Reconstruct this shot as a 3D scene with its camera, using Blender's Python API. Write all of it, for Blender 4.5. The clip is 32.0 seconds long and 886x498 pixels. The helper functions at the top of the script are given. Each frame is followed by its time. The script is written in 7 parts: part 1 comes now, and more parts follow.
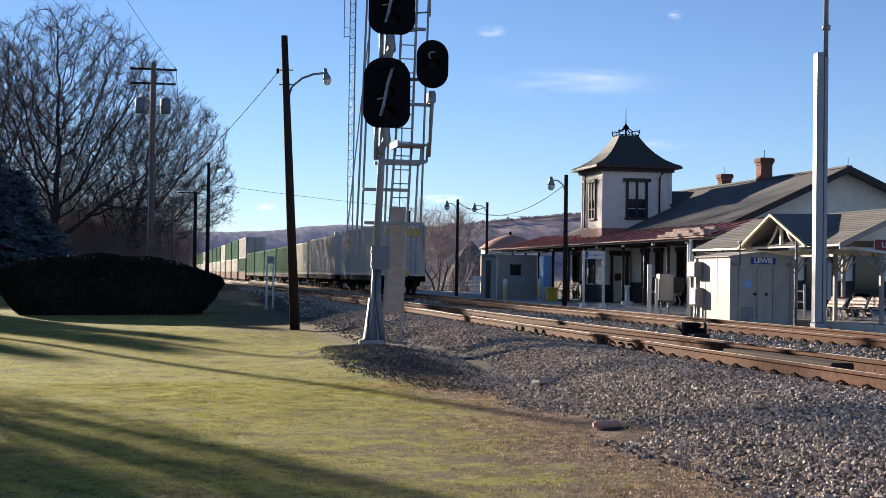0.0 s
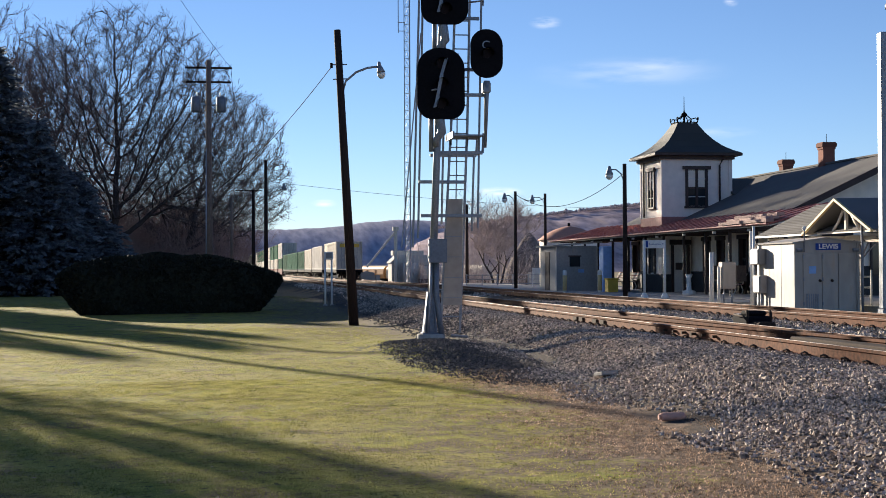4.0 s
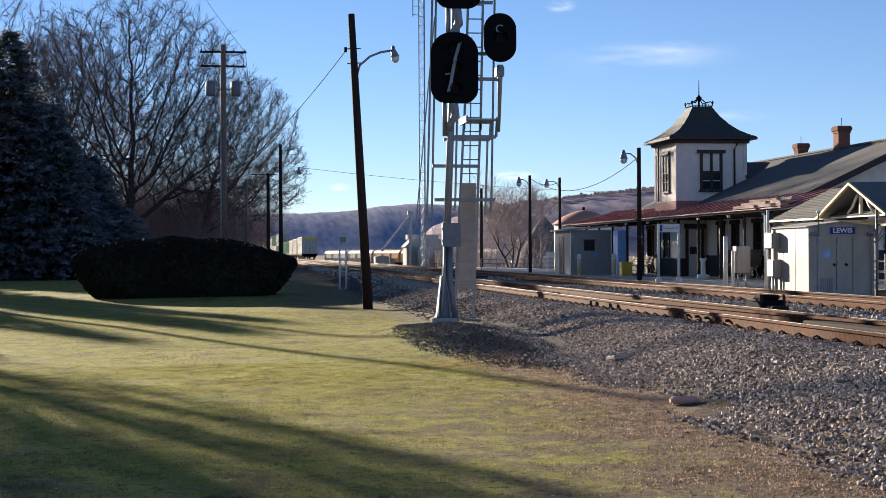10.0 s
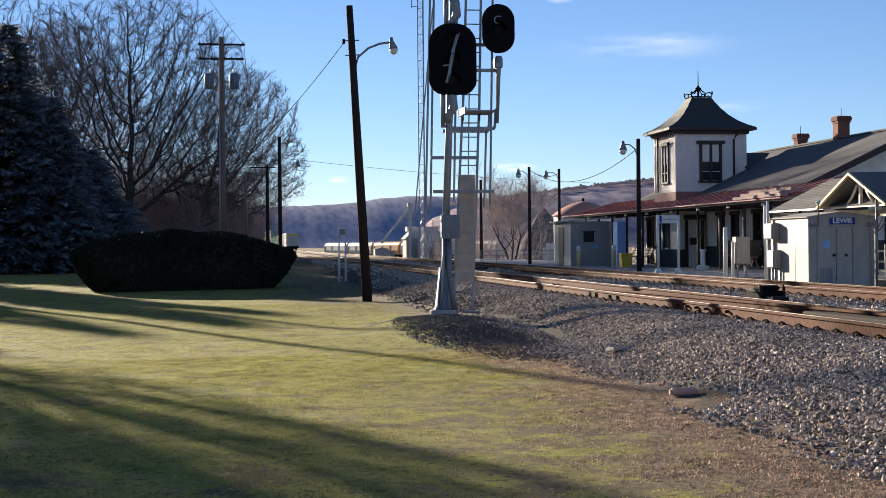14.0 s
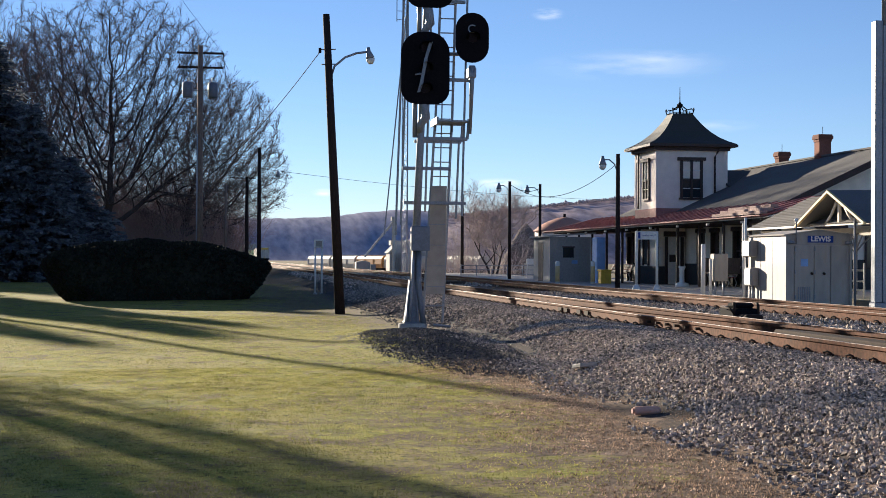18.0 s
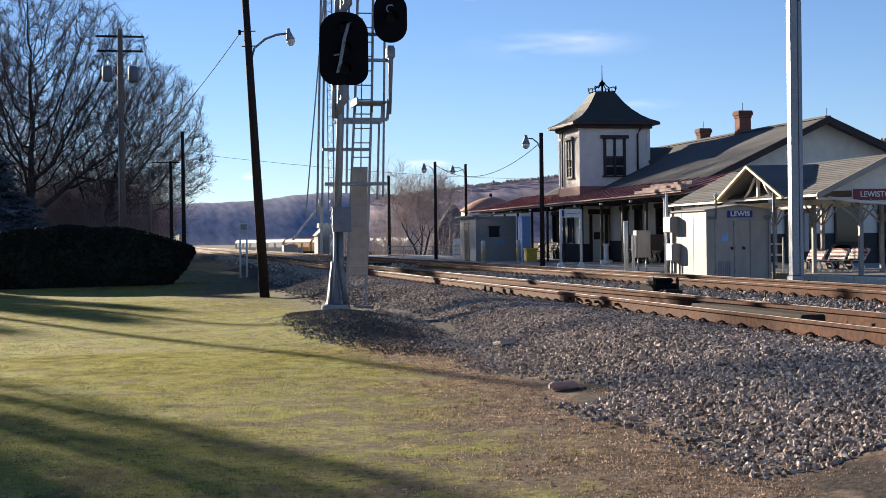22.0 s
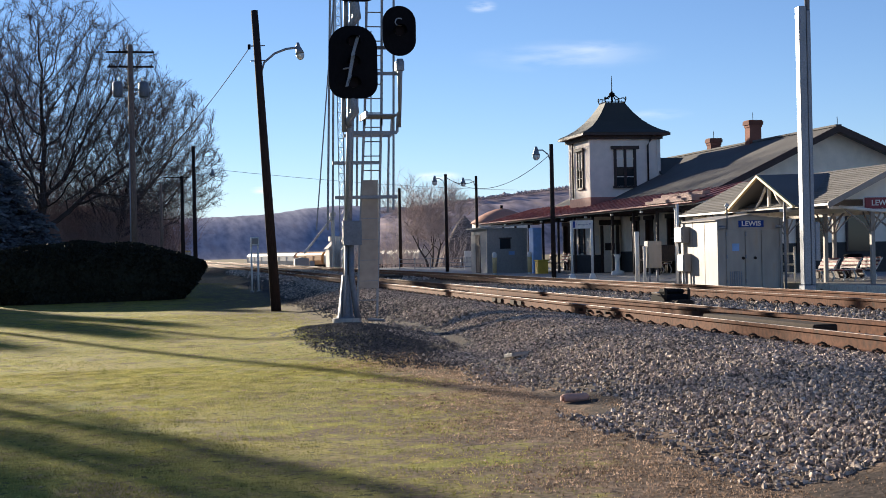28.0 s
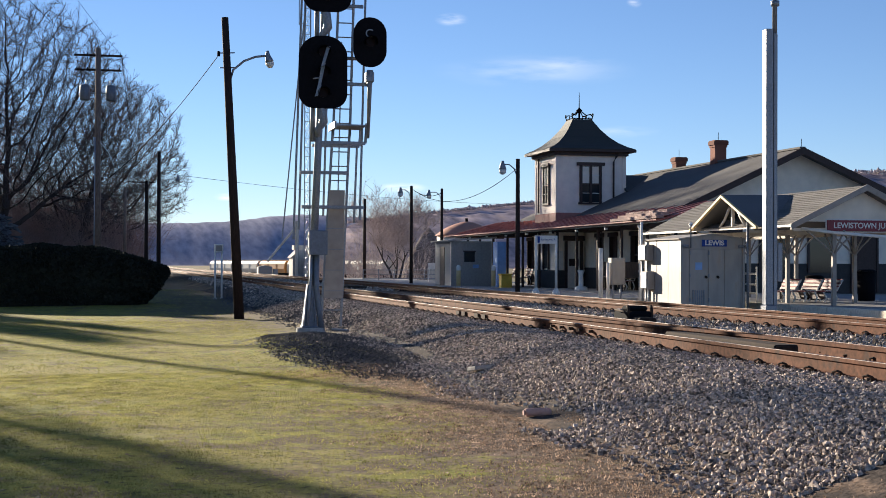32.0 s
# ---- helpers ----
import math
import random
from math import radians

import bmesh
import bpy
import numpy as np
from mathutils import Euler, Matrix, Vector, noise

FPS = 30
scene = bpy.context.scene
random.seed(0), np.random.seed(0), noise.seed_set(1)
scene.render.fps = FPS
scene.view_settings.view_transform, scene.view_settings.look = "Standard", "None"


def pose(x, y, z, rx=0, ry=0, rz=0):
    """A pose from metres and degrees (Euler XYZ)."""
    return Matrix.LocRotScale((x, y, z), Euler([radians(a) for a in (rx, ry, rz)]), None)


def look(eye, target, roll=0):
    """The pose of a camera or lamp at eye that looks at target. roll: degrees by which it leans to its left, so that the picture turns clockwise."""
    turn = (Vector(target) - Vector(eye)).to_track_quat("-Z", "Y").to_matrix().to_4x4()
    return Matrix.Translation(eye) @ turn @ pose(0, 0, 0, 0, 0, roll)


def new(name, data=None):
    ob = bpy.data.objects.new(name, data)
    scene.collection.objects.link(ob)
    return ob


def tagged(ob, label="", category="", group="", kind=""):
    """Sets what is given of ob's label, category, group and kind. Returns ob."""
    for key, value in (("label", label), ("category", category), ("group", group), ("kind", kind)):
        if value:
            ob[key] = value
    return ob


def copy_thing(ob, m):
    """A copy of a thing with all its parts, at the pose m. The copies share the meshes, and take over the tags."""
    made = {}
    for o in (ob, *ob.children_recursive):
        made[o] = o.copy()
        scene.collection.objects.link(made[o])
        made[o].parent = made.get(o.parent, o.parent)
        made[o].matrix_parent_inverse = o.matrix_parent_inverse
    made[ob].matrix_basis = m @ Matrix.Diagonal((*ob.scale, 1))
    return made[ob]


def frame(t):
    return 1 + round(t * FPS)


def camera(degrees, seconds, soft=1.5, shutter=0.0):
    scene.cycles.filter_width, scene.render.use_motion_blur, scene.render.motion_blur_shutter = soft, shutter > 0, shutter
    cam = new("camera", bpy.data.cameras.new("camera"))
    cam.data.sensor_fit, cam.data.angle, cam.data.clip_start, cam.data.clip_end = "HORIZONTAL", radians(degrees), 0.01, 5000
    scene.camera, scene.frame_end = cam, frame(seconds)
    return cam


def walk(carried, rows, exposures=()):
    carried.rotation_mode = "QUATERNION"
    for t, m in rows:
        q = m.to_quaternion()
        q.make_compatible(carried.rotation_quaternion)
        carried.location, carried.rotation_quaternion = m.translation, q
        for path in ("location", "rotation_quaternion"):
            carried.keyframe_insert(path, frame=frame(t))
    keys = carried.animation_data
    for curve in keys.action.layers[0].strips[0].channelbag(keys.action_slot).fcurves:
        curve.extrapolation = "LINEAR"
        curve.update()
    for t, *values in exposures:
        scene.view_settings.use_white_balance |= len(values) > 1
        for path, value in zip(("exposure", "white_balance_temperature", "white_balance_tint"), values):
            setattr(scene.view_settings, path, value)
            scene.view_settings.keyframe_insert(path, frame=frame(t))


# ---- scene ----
cam = camera(34.0, 32.0, soft=0.65)
PATH = [
    (0, (1.123, -0.832, 1.762), (-0.838, -0.44, 1.798), 0.8),
    (0.5, (0.986, -0.753, 1.745), (-0.976, -0.366, 1.766), -0.5),
    (1, (0.79, -0.591, 1.739), (-1.176, -0.23, 1.79), 1.0),
    (1.5, (0.785, -0.619, 1.746), (-1.186, -0.283, 1.791), -0.5),
    (2, (0.78, -0.703, 1.753), (-1.192, -0.373, 1.797), -0.3),
    (2.5, (0.798, -0.748, 1.748), (-1.175, -0.421, 1.785), -0.2),
    (3, (0.775, -0.759, 1.736), (-1.199, -0.437, 1.768), -0.1),
    (3.5, (0.747, -0.743, 1.739), (-1.227, -0.427, 1.768), -0.2),
    (5.5, (0.799, -0.752, 1.737), (-1.177, -0.443, 1.759), -0.5),
    (6, (0.823, -0.749, 1.75), (-1.153, -0.441, 1.772), -0.6),
    (6.5, (0.798, -0.739, 1.737), (-1.178, -0.431, 1.758), -0.5),
    (7, (0.795, -0.734, 1.737), (-1.182, -0.43, 1.757), -0.3),
    (7.5, (0.715, -0.707, 1.741), (-1.263, -0.414, 1.76), -0.5),
    (8, (0.733, -0.713, 1.739), (-1.247, -0.431, 1.755), -0.5),
    (8.5, (0.791, -0.732, 1.743), (-1.189, -0.453, 1.757), -0.5),
    (9, (0.776, -0.727, 1.734), (-1.205, -0.45, 1.744), -0.4),
    (9.5, (0.823, -0.729, 1.744), (-1.157, -0.449, 1.75), -0.3),
    (10, (0.817, -0.726, 1.738), (-1.162, -0.434, 1.743), -0.3),
    (10.5, (0.808, -0.732, 1.737), (-1.17, -0.435, 1.741), -0.2),
    (11, (0.791, -0.715, 1.735), (-1.187, -0.421, 1.736), -0.2),
    (11.5, (0.805, -0.729, 1.739), (-1.173, -0.435, 1.738), -0.2),
    (12, (0.831, -0.718, 1.739), (-1.147, -0.422, 1.736), -0.4),
    (12.5, (0.791, -0.717, 1.733), (-1.186, -0.418, 1.728), -0.5),
    (13, (0.754, -0.699, 1.734), (-1.224, -0.401, 1.728), -0.6),
    (13.5, (0.748, -0.69, 1.739), (-1.23, -0.396, 1.733), -0.6),
    (15.5, (0.749, -0.718, 1.733), (-1.23, -0.426, 1.725), -0.4),
    (16, (0.754, -0.644, 1.726), (-1.217, -0.307, 1.701), -1.3),
    (16.5, (0.403, -0.336, 1.705), (-1.574, -0.036, 1.68), -0.3),
    (17, (0.463, -0.24, 1.688), (-1.517, 0.045, 1.664), -1.3),
    (17.5, (0.416, -0.301, 1.692), (-1.559, 0.01, 1.681), -0.6),
    (18, (0.216, -0.308, 1.691), (-1.759, 0.005, 1.705), 0.3),
    (18.5, (0.309, -0.246, 1.695), (-1.663, 0.088, 1.711), -0.5),
    (19, (0.286, -0.172, 1.678), (-1.677, 0.21, 1.707), 0.1),
    (19.5, (0.235, -0.15, 1.667), (-1.727, 0.236, 1.685), -0.4),
    (20, (0.267, -0.166, 1.676), (-1.695, 0.224, 1.683), -0.4),
    (20.5, (0.253, -0.16, 1.675), (-1.707, 0.24, 1.673), -0.2),
    (21, (0.246, -0.161, 1.665), (-1.713, 0.244, 1.659), -0.5),
    (21.5, (0.263, -0.16, 1.67), (-1.695, 0.247, 1.66), -0.7),
    (22, (0.253, -0.166, 1.665), (-1.704, 0.243, 1.653), -0.7),
    (22.5, (0.268, -0.166, 1.671), (-1.689, 0.246, 1.66), -0.8),
    (23, (0.239, -0.151, 1.663), (-1.719, 0.261, 1.651), -0.9),
    (23.5, (0.263, -0.166, 1.666), (-1.694, 0.248, 1.652), -0.9),
    (24, (0.238, -0.153, 1.671), (-1.719, 0.26, 1.657), -0.9),
    (24.5, (0.256, -0.161, 1.67), (-1.701, 0.251, 1.656), -0.8),
    (25, (0.287, -0.168, 1.672), (-1.67, 0.247, 1.662), -0.8),
    (25.5, (0.296, -0.172, 1.672), (-1.66, 0.248, 1.666), -0.7),
    (27.5, (0.25, -0.153, 1.672), (-1.71, 0.249, 1.675), -1.1),
    (28, (0.253, -0.151, 1.672), (-1.708, 0.243, 1.677), -1.2),
    (28.5, (0.249, -0.16, 1.673), (-1.714, 0.224, 1.682), -1.2),
    (29, (0.228, -0.163, 1.675), (-1.735, 0.217, 1.687), -1.2),
    (29.5, (0.286, -0.18, 1.68), (-1.677, 0.199, 1.694), -1.6),
    (30, (0.269, -0.175, 1.67), (-1.694, 0.206, 1.689), -2.3),
    (30.5, (0.357, -0.206, 1.672), (-1.605, 0.183, 1.677), -0.5),
    (31, (0.328, -0.199, 1.672), (-1.629, 0.211, 1.683), 0.1),
    (31.5, (0.336, -0.203, 1.686), (-1.615, 0.238, 1.702), 0.1),
    (32, (0.315, -0.2, 1.679), (-1.635, 0.243, 1.7), 0.2),
]
walk(cam, [(t, look(eye, target, roll)) for t, eye, target, roll in PATH])

# ---- light ----
SUN_AZ = 22.0    # degrees from -x towards -y, where the sun stands
SUN_EL = 13.0
sun_way = Vector((-math.cos(radians(SUN_AZ)) * math.cos(radians(SUN_EL)), -math.sin(radians(SUN_AZ)) * math.cos(radians(SUN_EL)), math.sin(radians(SUN_EL))))
sun = new("sun", bpy.data.lights.new("sun", "SUN"))
sun.data.energy, sun.data.angle, sun.data.color = 5.0, radians(0.6), (1.0, 0.875, 0.7)
sun.matrix_world = look(sun_way * 50, (0, 0, 0))
world = bpy.data.worlds.new("sky")
scene.world = world
world.use_nodes = True
wt = world.node_tree
sky = wt.nodes.new("ShaderNodeTexSky")
sky.sky_type, sky.sun_disc = "NISHITA", False
sky.sun_elevation, sky.sun_rotation = radians(SUN_EL), math.atan2(sun_way.x, sun_way.y)
sky.air_density, sky.dust_density, sky.ozone_density = 0.75, 0.0, 4.0


def wisps():
    """Thin cirrus: stretched noise kept to a few small stretches of the sky, as (x, y, z, width, height, strength)."""
    n, l = wt.nodes, wt.links
    tc = n.new("ShaderNodeTexCoord")
    total = None
    for bearing, up, wd, ht, amount, scale in ((16.4, 7.6, 4.4, 0.75, 0.24, 24), (17.6, 7.9, 2.2, 0.4, 0.16, 40), (13.1, 9.6, 0.75, 0.3, 0.5, 60), (20.3, 10.2, 0.35, 0.25, 0.5, 60), (11.2, 3.0, 1.2, 0.26, 0.95, 45), (4.3, 2.6, 0.6, 0.2, 0.7, 60), (19.8, 5.2, 1.8, 0.3, 0.2, 40)):
        a, e = radians(bearing), radians(up)
        mp_ = n.new("ShaderNodeVectorRotate")
        mp_.rotation_type = "Z_AXIS"
        mp_.inputs["Angle"].default_value = a
        l.new(tc.outputs["Generated"], mp_.inputs["Vector"])
        sp_ = n.new("ShaderNodeMapping")
        sp_.inputs["Location"].default_value = (0, 0, -math.sin(e) / (radians(ht)))
        sp_.inputs["Scale"].default_value = (0, 1 / radians(wd), 1 / radians(ht))
        l.new(mp_.outputs[0], sp_.inputs[0])
        ln_ = n.new("ShaderNodeVectorMath")
        ln_.operation = "LENGTH"
        l.new(sp_.outputs[0], ln_.inputs[0])
        fall = n.new("ShaderNodeMapRange")
        fall.interpolation_type = "SMOOTHSTEP"
        for i, v in enumerate((1.0, 0.0, 0.0, amount)):
            fall.inputs[i + 1].default_value = v
        l.new(ln_.outputs["Value"], fall.inputs[0])
        st = n.new("ShaderNodeMapping")
        st.inputs["Scale"].default_value = (1, 1, 5)
        l.new(tc.outputs["Generated"], st.inputs[0])
        nz = n.new("ShaderNodeTexNoise")
        nz.inputs["Scale"].default_value, nz.inputs["Detail"].default_value = scale, 6
        l.new(st.outputs[0], nz.inputs["Vector"])
        cut = n.new("ShaderNodeMapRange")
        cut.inputs[1].default_value, cut.inputs[2].default_value = 0.36, 0.66
        l.new(nz.outputs["Fac"], cut.inputs[0])
        mul = n.new("ShaderNodeMath")
        mul.operation = "MULTIPLY"
        l.new(fall.outputs[0], mul.inputs[0])
        l.new(cut.outputs[0], mul.inputs[1])
        if total is None:
            total = mul.outputs[0]
        else:
            add = n.new("ShaderNodeMath")
            add.operation = "ADD"
            l.new(total, add.inputs[0])
            l.new(mul.outputs[0], add.inputs[1])
            total = add.outputs[0]
    mx = n.new("ShaderNodeMix")
    mx.data_type = "RGBA"
    mx.inputs[7].default_value = (9.5, 9.6, 10.0, 1)
    l.new(total, mx.inputs[0])
    tint = n.new("ShaderNodeMix")
    tint.data_type, tint.blend_type = "RGBA", "MULTIPLY"
    tint.inputs[0].default_value, tint.inputs[7].default_value = 1.0, (1.12, 1.0, 1.03, 1)
    l.new(sky.outputs[0], tint.inputs[6])
    l.new(tint.outputs[2], mx.inputs[6])
    l.new(mx.outputs[2], n["Background"].inputs[0])


wisps()
wt.nodes["Background"].inputs[1].default_value = 0.055
scene.view_settings.exposure = 1.3

# ---- small helpers ----
R = random.Random(5)


def mat(name, col, rough=0.7, metal=0.0, vary=0.25, grain=8.0, big=0.6, bump=0.15, col2=None, spots=0.0, spot_col=(0.03, 0.025, 0.02), per_piece=0.0, stretch=(1, 1, 1), island=False, thin=0.0, spec=None):
    """A surface with variation at two scales, relief and optional spots of stain or painted reflection."""
    m = bpy.data.materials.new(name)
    m.use_nodes = True
    nt = m.node_tree
    n, l = nt.nodes, nt.links
    b = n["Principled BSDF"]
    b.inputs["Roughness"].default_value, b.inputs["Metallic"].default_value = rough, metal
    b.inputs["Specular IOR Level"].default_value = spec if spec is not None else (0.12 if rough >= 0.85 else 0.4)
    tc = n.new("ShaderNodeTexCoord")
    mp = n.new("ShaderNodeMapping")
    mp.inputs["Scale"].default_value = stretch
    l.new(tc.outputs["Object"], mp.inputs[0])

    def tex(scale, detail):
        t = n.new("ShaderNodeTexNoise")
        t.inputs["Scale"].default_value, t.inputs["Detail"].default_value = scale, detail
        l.new(mp.outputs[0], t.inputs["Vector"])
        return t.outputs["Fac"]

    def mixed(fac, a, c, kind="MIX"):
        x = n.new("ShaderNodeMix")
        x.data_type, x.blend_type = "RGBA", kind
        for sock, v in ((x.inputs[0], fac), (x.inputs[6], a), (x.inputs[7], c)):
            if isinstance(v, bpy.types.NodeSocket):
                l.new(v, sock)
            elif isinstance(v, tuple):
                sock.default_value = (*v[:3], 1)
            else:
                sock.default_value = v
        return x.outputs[2]

    def ramp(fac, lo, hi):
        r = n.new("ShaderNodeMapRange")
        r.inputs[1].default_value, r.inputs[2].default_value = lo, hi
        l.new(fac, r.inputs[0])
        return r.outputs[0]

    fine, wide = tex(grain, 6), tex(big, 4)
    dark = tuple(c * (1 - vary) for c in col)
    light = tuple(min(1, c * (1 + vary)) for c in (col2 or col))
    c = mixed(ramp(fine, 0.3, 0.7), dark, light)
    c = mixed(ramp(wide, 0.3, 0.7), c, mixed(1.0, c, tuple(1 - vary * 0.8 for _ in range(3)), "MULTIPLY"))
    if spots:
        c = mixed(ramp(tex(big * 3.1, 8), 0.62 - 0.1 * spots, 0.72), c, spot_col)
    if per_piece:
        src = n.new("ShaderNodeNewGeometry" if island else "ShaderNodeObjectInfo")
        v = n.new("ShaderNodeMapRange")
        v.inputs[3].default_value, v.inputs[4].default_value = 1 - per_piece, 1 + per_piece
        l.new(src.outputs["Random Per Island" if island else "Random"], v.inputs[0])
        cc = n.new("ShaderNodeCombineColor")
        for k in range(3):
            l.new(v.outputs[0], cc.inputs[k])
        c = mixed(1.0, c, cc.outputs[0], "MULTIPLY")
    l.new(c, b.inputs["Base Color"])
    if bump:
        bp = n.new("ShaderNodeBump")
        bp.inputs["Strength"].default_value, bp.inputs["Distance"].default_value = bump, 0.02
        l.new(fine, bp.inputs["Height"])
        l.new(bp.outputs[0], b.inputs["Normal"])
    if thin:
        tr = n.new("ShaderNodeBsdfTranslucent")
        l.new(c, tr.inputs[0])
        ms = n.new("ShaderNodeMixShader")
        ms.inputs[0].default_value = thin
        l.new(b.outputs[0], ms.inputs[1])
        l.new(tr.outputs[0], ms.inputs[2])
        l.new(ms.outputs[0], n["Material Output"].inputs[0])
    return m


def box(bm, x0, y0, z0, x1, y1, z1, m=None, bevel=0.0):
    """An axis-aligned block, turned by m, with its edges softened."""
    vs = [bm.verts.new((x, y, z)) for x in (x0, x1) for y in (y0, y1) for z in (z0, z1)]
    fs = [bm.faces.new([vs[i] for i in q]) for q in ((0, 1, 3, 2), (4, 6, 7, 5), (0, 4, 5, 1), (2, 3, 7, 6), (0, 2, 6, 4), (1, 5, 7, 3))]
    if bevel:
        es = list({e for f in fs for e in f.edges})
        out = bmesh.ops.bevel(bm, geom=es, offset=bevel, segments=1, affect="EDGES")
        vs = list({v for f in out["faces"] for v in f.verts} | {v for v in vs if v.is_valid})
    if m:
        bmesh.ops.transform(bm, matrix=m, verts=vs)
    return bm


def tube(bm, pts, radii, seg=10, caps=True):
    """A round bar along points."""
    pts = [Vector(p) for p in pts]
    if not isinstance(radii, (list, tuple)):
        radii = [radii] * len(pts)
    rings = []
    for i, p in enumerate(pts):
        d = (pts[min(i + 1, len(pts) - 1)] - pts[max(i - 1, 0)]).normalized()
        u = d.cross(Vector((0, 0, 1)) if abs(d.z) < 0.9 else Vector((1, 0, 0))).normalized()
        v = d.cross(u)
        rings.append([bm.verts.new(p + radii[i] * (math.cos(a) * u + math.sin(a) * v)) for a in (2 * math.pi * k / seg for k in range(seg))])
    for a, b in zip(rings, rings[1:]):
        for k in range(seg):
            f = bm.faces.new((a[k], a[(k + 1) % seg], b[(k + 1) % seg], b[k]))
            f.smooth = seg > 6
    if caps:
        bm.faces.new(rings[0][::-1])
        bm.faces.new(rings[-1])
    return bm


def prism(bm, outline, a, b, axis="x"):
    """An outline of (u, v) drawn out from a to b along an axis; u, v are the other two axes in order."""
    def at(u, v, w):
        return {"x": (w, u, v), "y": (u, w, v), "z": (u, v, w)}[axis]
    lo = [bm.verts.new(at(u, v, a)) for u, v in outline]
    hi = [bm.verts.new(at(u, v, b)) for u, v in outline]
    k = len(outline)
    fs = [bm.faces.new(lo), bm.faces.new(hi[::-1])]
    fs += [bm.faces.new((lo[i], hi[i], hi[(i + 1) % k], lo[(i + 1) % k])) for i in range(k)]
    bmesh.ops.recalc_face_normals(bm, faces=fs)
    return bm


def slab(bm, quad, t):
    """A sheet with four corners, t thick below its surface."""
    q = [Vector(p) for p in quad]
    nrm = (q[1] - q[0]).cross(q[2] - q[0]).normalized()
    if nrm.z < 0:
        nrm = -nrm
    top, low = [bm.verts.new(p) for p in q], [bm.verts.new(p - nrm * t) for p in q]
    fs = [bm.faces.new(top), bm.faces.new(low[::-1])] + [bm.faces.new((top[i], low[i], low[(i + 1) % 4], top[(i + 1) % 4])) for i in range(4)]
    bmesh.ops.recalc_face_normals(bm, faces=fs)
    return bm


def part(name, bm, material, parent=None, label=""):
    """Links a bmesh as one mesh object, under a thing or a part."""
    me = bpy.data.meshes.new(name)
    bm.to_mesh(me)
    bm.free()
    for mm in material if isinstance(material, (list, tuple)) else (material,):
        me.materials.append(mm)
    ob = new(name, me)
    ob.parent = parent
    if label:
        ob["label"] = label
    return ob


def B():
    return bmesh.new()


def blk(name, dims, material, parent=None, label="", bevel=0.0, m=None):
    return part(name, box(B(), *dims, m=m, bevel=bevel), material, parent, label)


def bar(name, pts, radii, material, parent=None, label="", seg=10):
    return part(name, tube(B(), pts, radii, seg), material, parent, label)


def thing(name, x, y, z, label, category, group="", rz=0.0):
    """An Empty at a thing's base."""
    ob = new(name)
    ob.matrix_basis = pose(x, y, z, 0, 0, rz)
    ob.empty_display_size = 0.2
    return tagged(ob, label, category, group)


def mesh_np(name, verts, faces, material, smooth=False):
    """A mesh from arrays of points and of faces with one number of corners."""
    verts, faces = np.asarray(verts, np.float32), np.asarray(faces, np.int32)
    me = bpy.data.meshes.new(name)
    me.vertices.add(len(verts))
    me.vertices.foreach_set("co", verts.ravel())
    k = faces.shape[1]
    me.loops.add(faces.size)
    me.loops.foreach_set("vertex_index", faces.ravel())
    me.polygons.add(len(faces))
    me.polygons.foreach_set("loop_start", np.arange(len(faces), dtype=np.int32) * k)
    me.polygons.foreach_set("loop_total", np.full(len(faces), k, np.int32))
    me.update(calc_edges=True)
    me.polygons.foreach_set("use_smooth", np.full(len(faces), smooth))
    me.materials.append(material)
    return new(name, me)

# ---- materials ----
M_STEEL = mat("galvanised_steel", (0.27, 0.285, 0.32), 0.5, 0.45, 0.18, 30, 2, 0.05)
# tan spots put blotchy warm reflections into the aluminium's colour
M_ALU = mat("weathered_aluminium_reflections", (0.4, 0.365, 0.33), 0.6, 0.1, 0.12, 4, 1.3, 0.04, stretch=(1, 1, 0.4), spots=0.55, spot_col=(0.4, 0.33, 0.27))
M_BLACK = mat("black_paint", (0.009, 0.009, 0.012), 0.85, 0, 0.2, 20, 2, 0.03, spec=0.06)
M_LENS = mat("dark_lens", (0.014, 0.006, 0.007), 0.4, 0, 0.1, 20, 2, 0.0, spec=0.1)
M_RUST = mat("rusty_rail", (0.135, 0.056, 0.031), 0.85, 0.0, 0.4, 14, 1.2, 0.2, spots=0.25, spot_col=(0.05, 0.035, 0.03))
M_RAILTOP = mat("worn_rail_head", (0.15, 0.085, 0.057), 0.55, 0.1, 0.2, 6, 1, 0.03)
M_DARKRUST = mat("dark_rust", (0.05, 0.034, 0.026), 0.85, 0, 0.3, 20, 2, 0.3)
M_TIE = mat("sleeper_wood", (0.07, 0.055, 0.045), 0.9, 0, 0.35, 12, 1.5, 0.4, stretch=(4, 1, 4), per_piece=0.25)
M_STONE = mat("ballast_stone", (0.33, 0.265, 0.215), 0.95, 0, 0.35, 25, 0.5, 0.2, col2=(0.52, 0.43, 0.355), per_piece=0.75, island=True)
M_POLE = mat("creosoted_wood", (0.042, 0.029, 0.026), 0.85, 0, 0.35, 18, 1.2, 0.4, stretch=(3, 3, 0.3))
M_GREYPOLE = mat("grey_weathered_wood", (0.24, 0.172, 0.14), 0.85, 0, 0.3, 18, 1.2, 0.4, stretch=(3, 3, 0.3))
M_GREYSTEEL = mat("dark_grey_steel", (0.17, 0.19, 0.23), 0.55, 0.3, 0.15, 20, 2, 0.05)
M_CONC = mat("concrete", (0.42, 0.40, 0.37), 0.85, 0, 0.18, 14, 1.1, 0.2, spots=0.3, spot_col=(0.2, 0.18, 0.16))
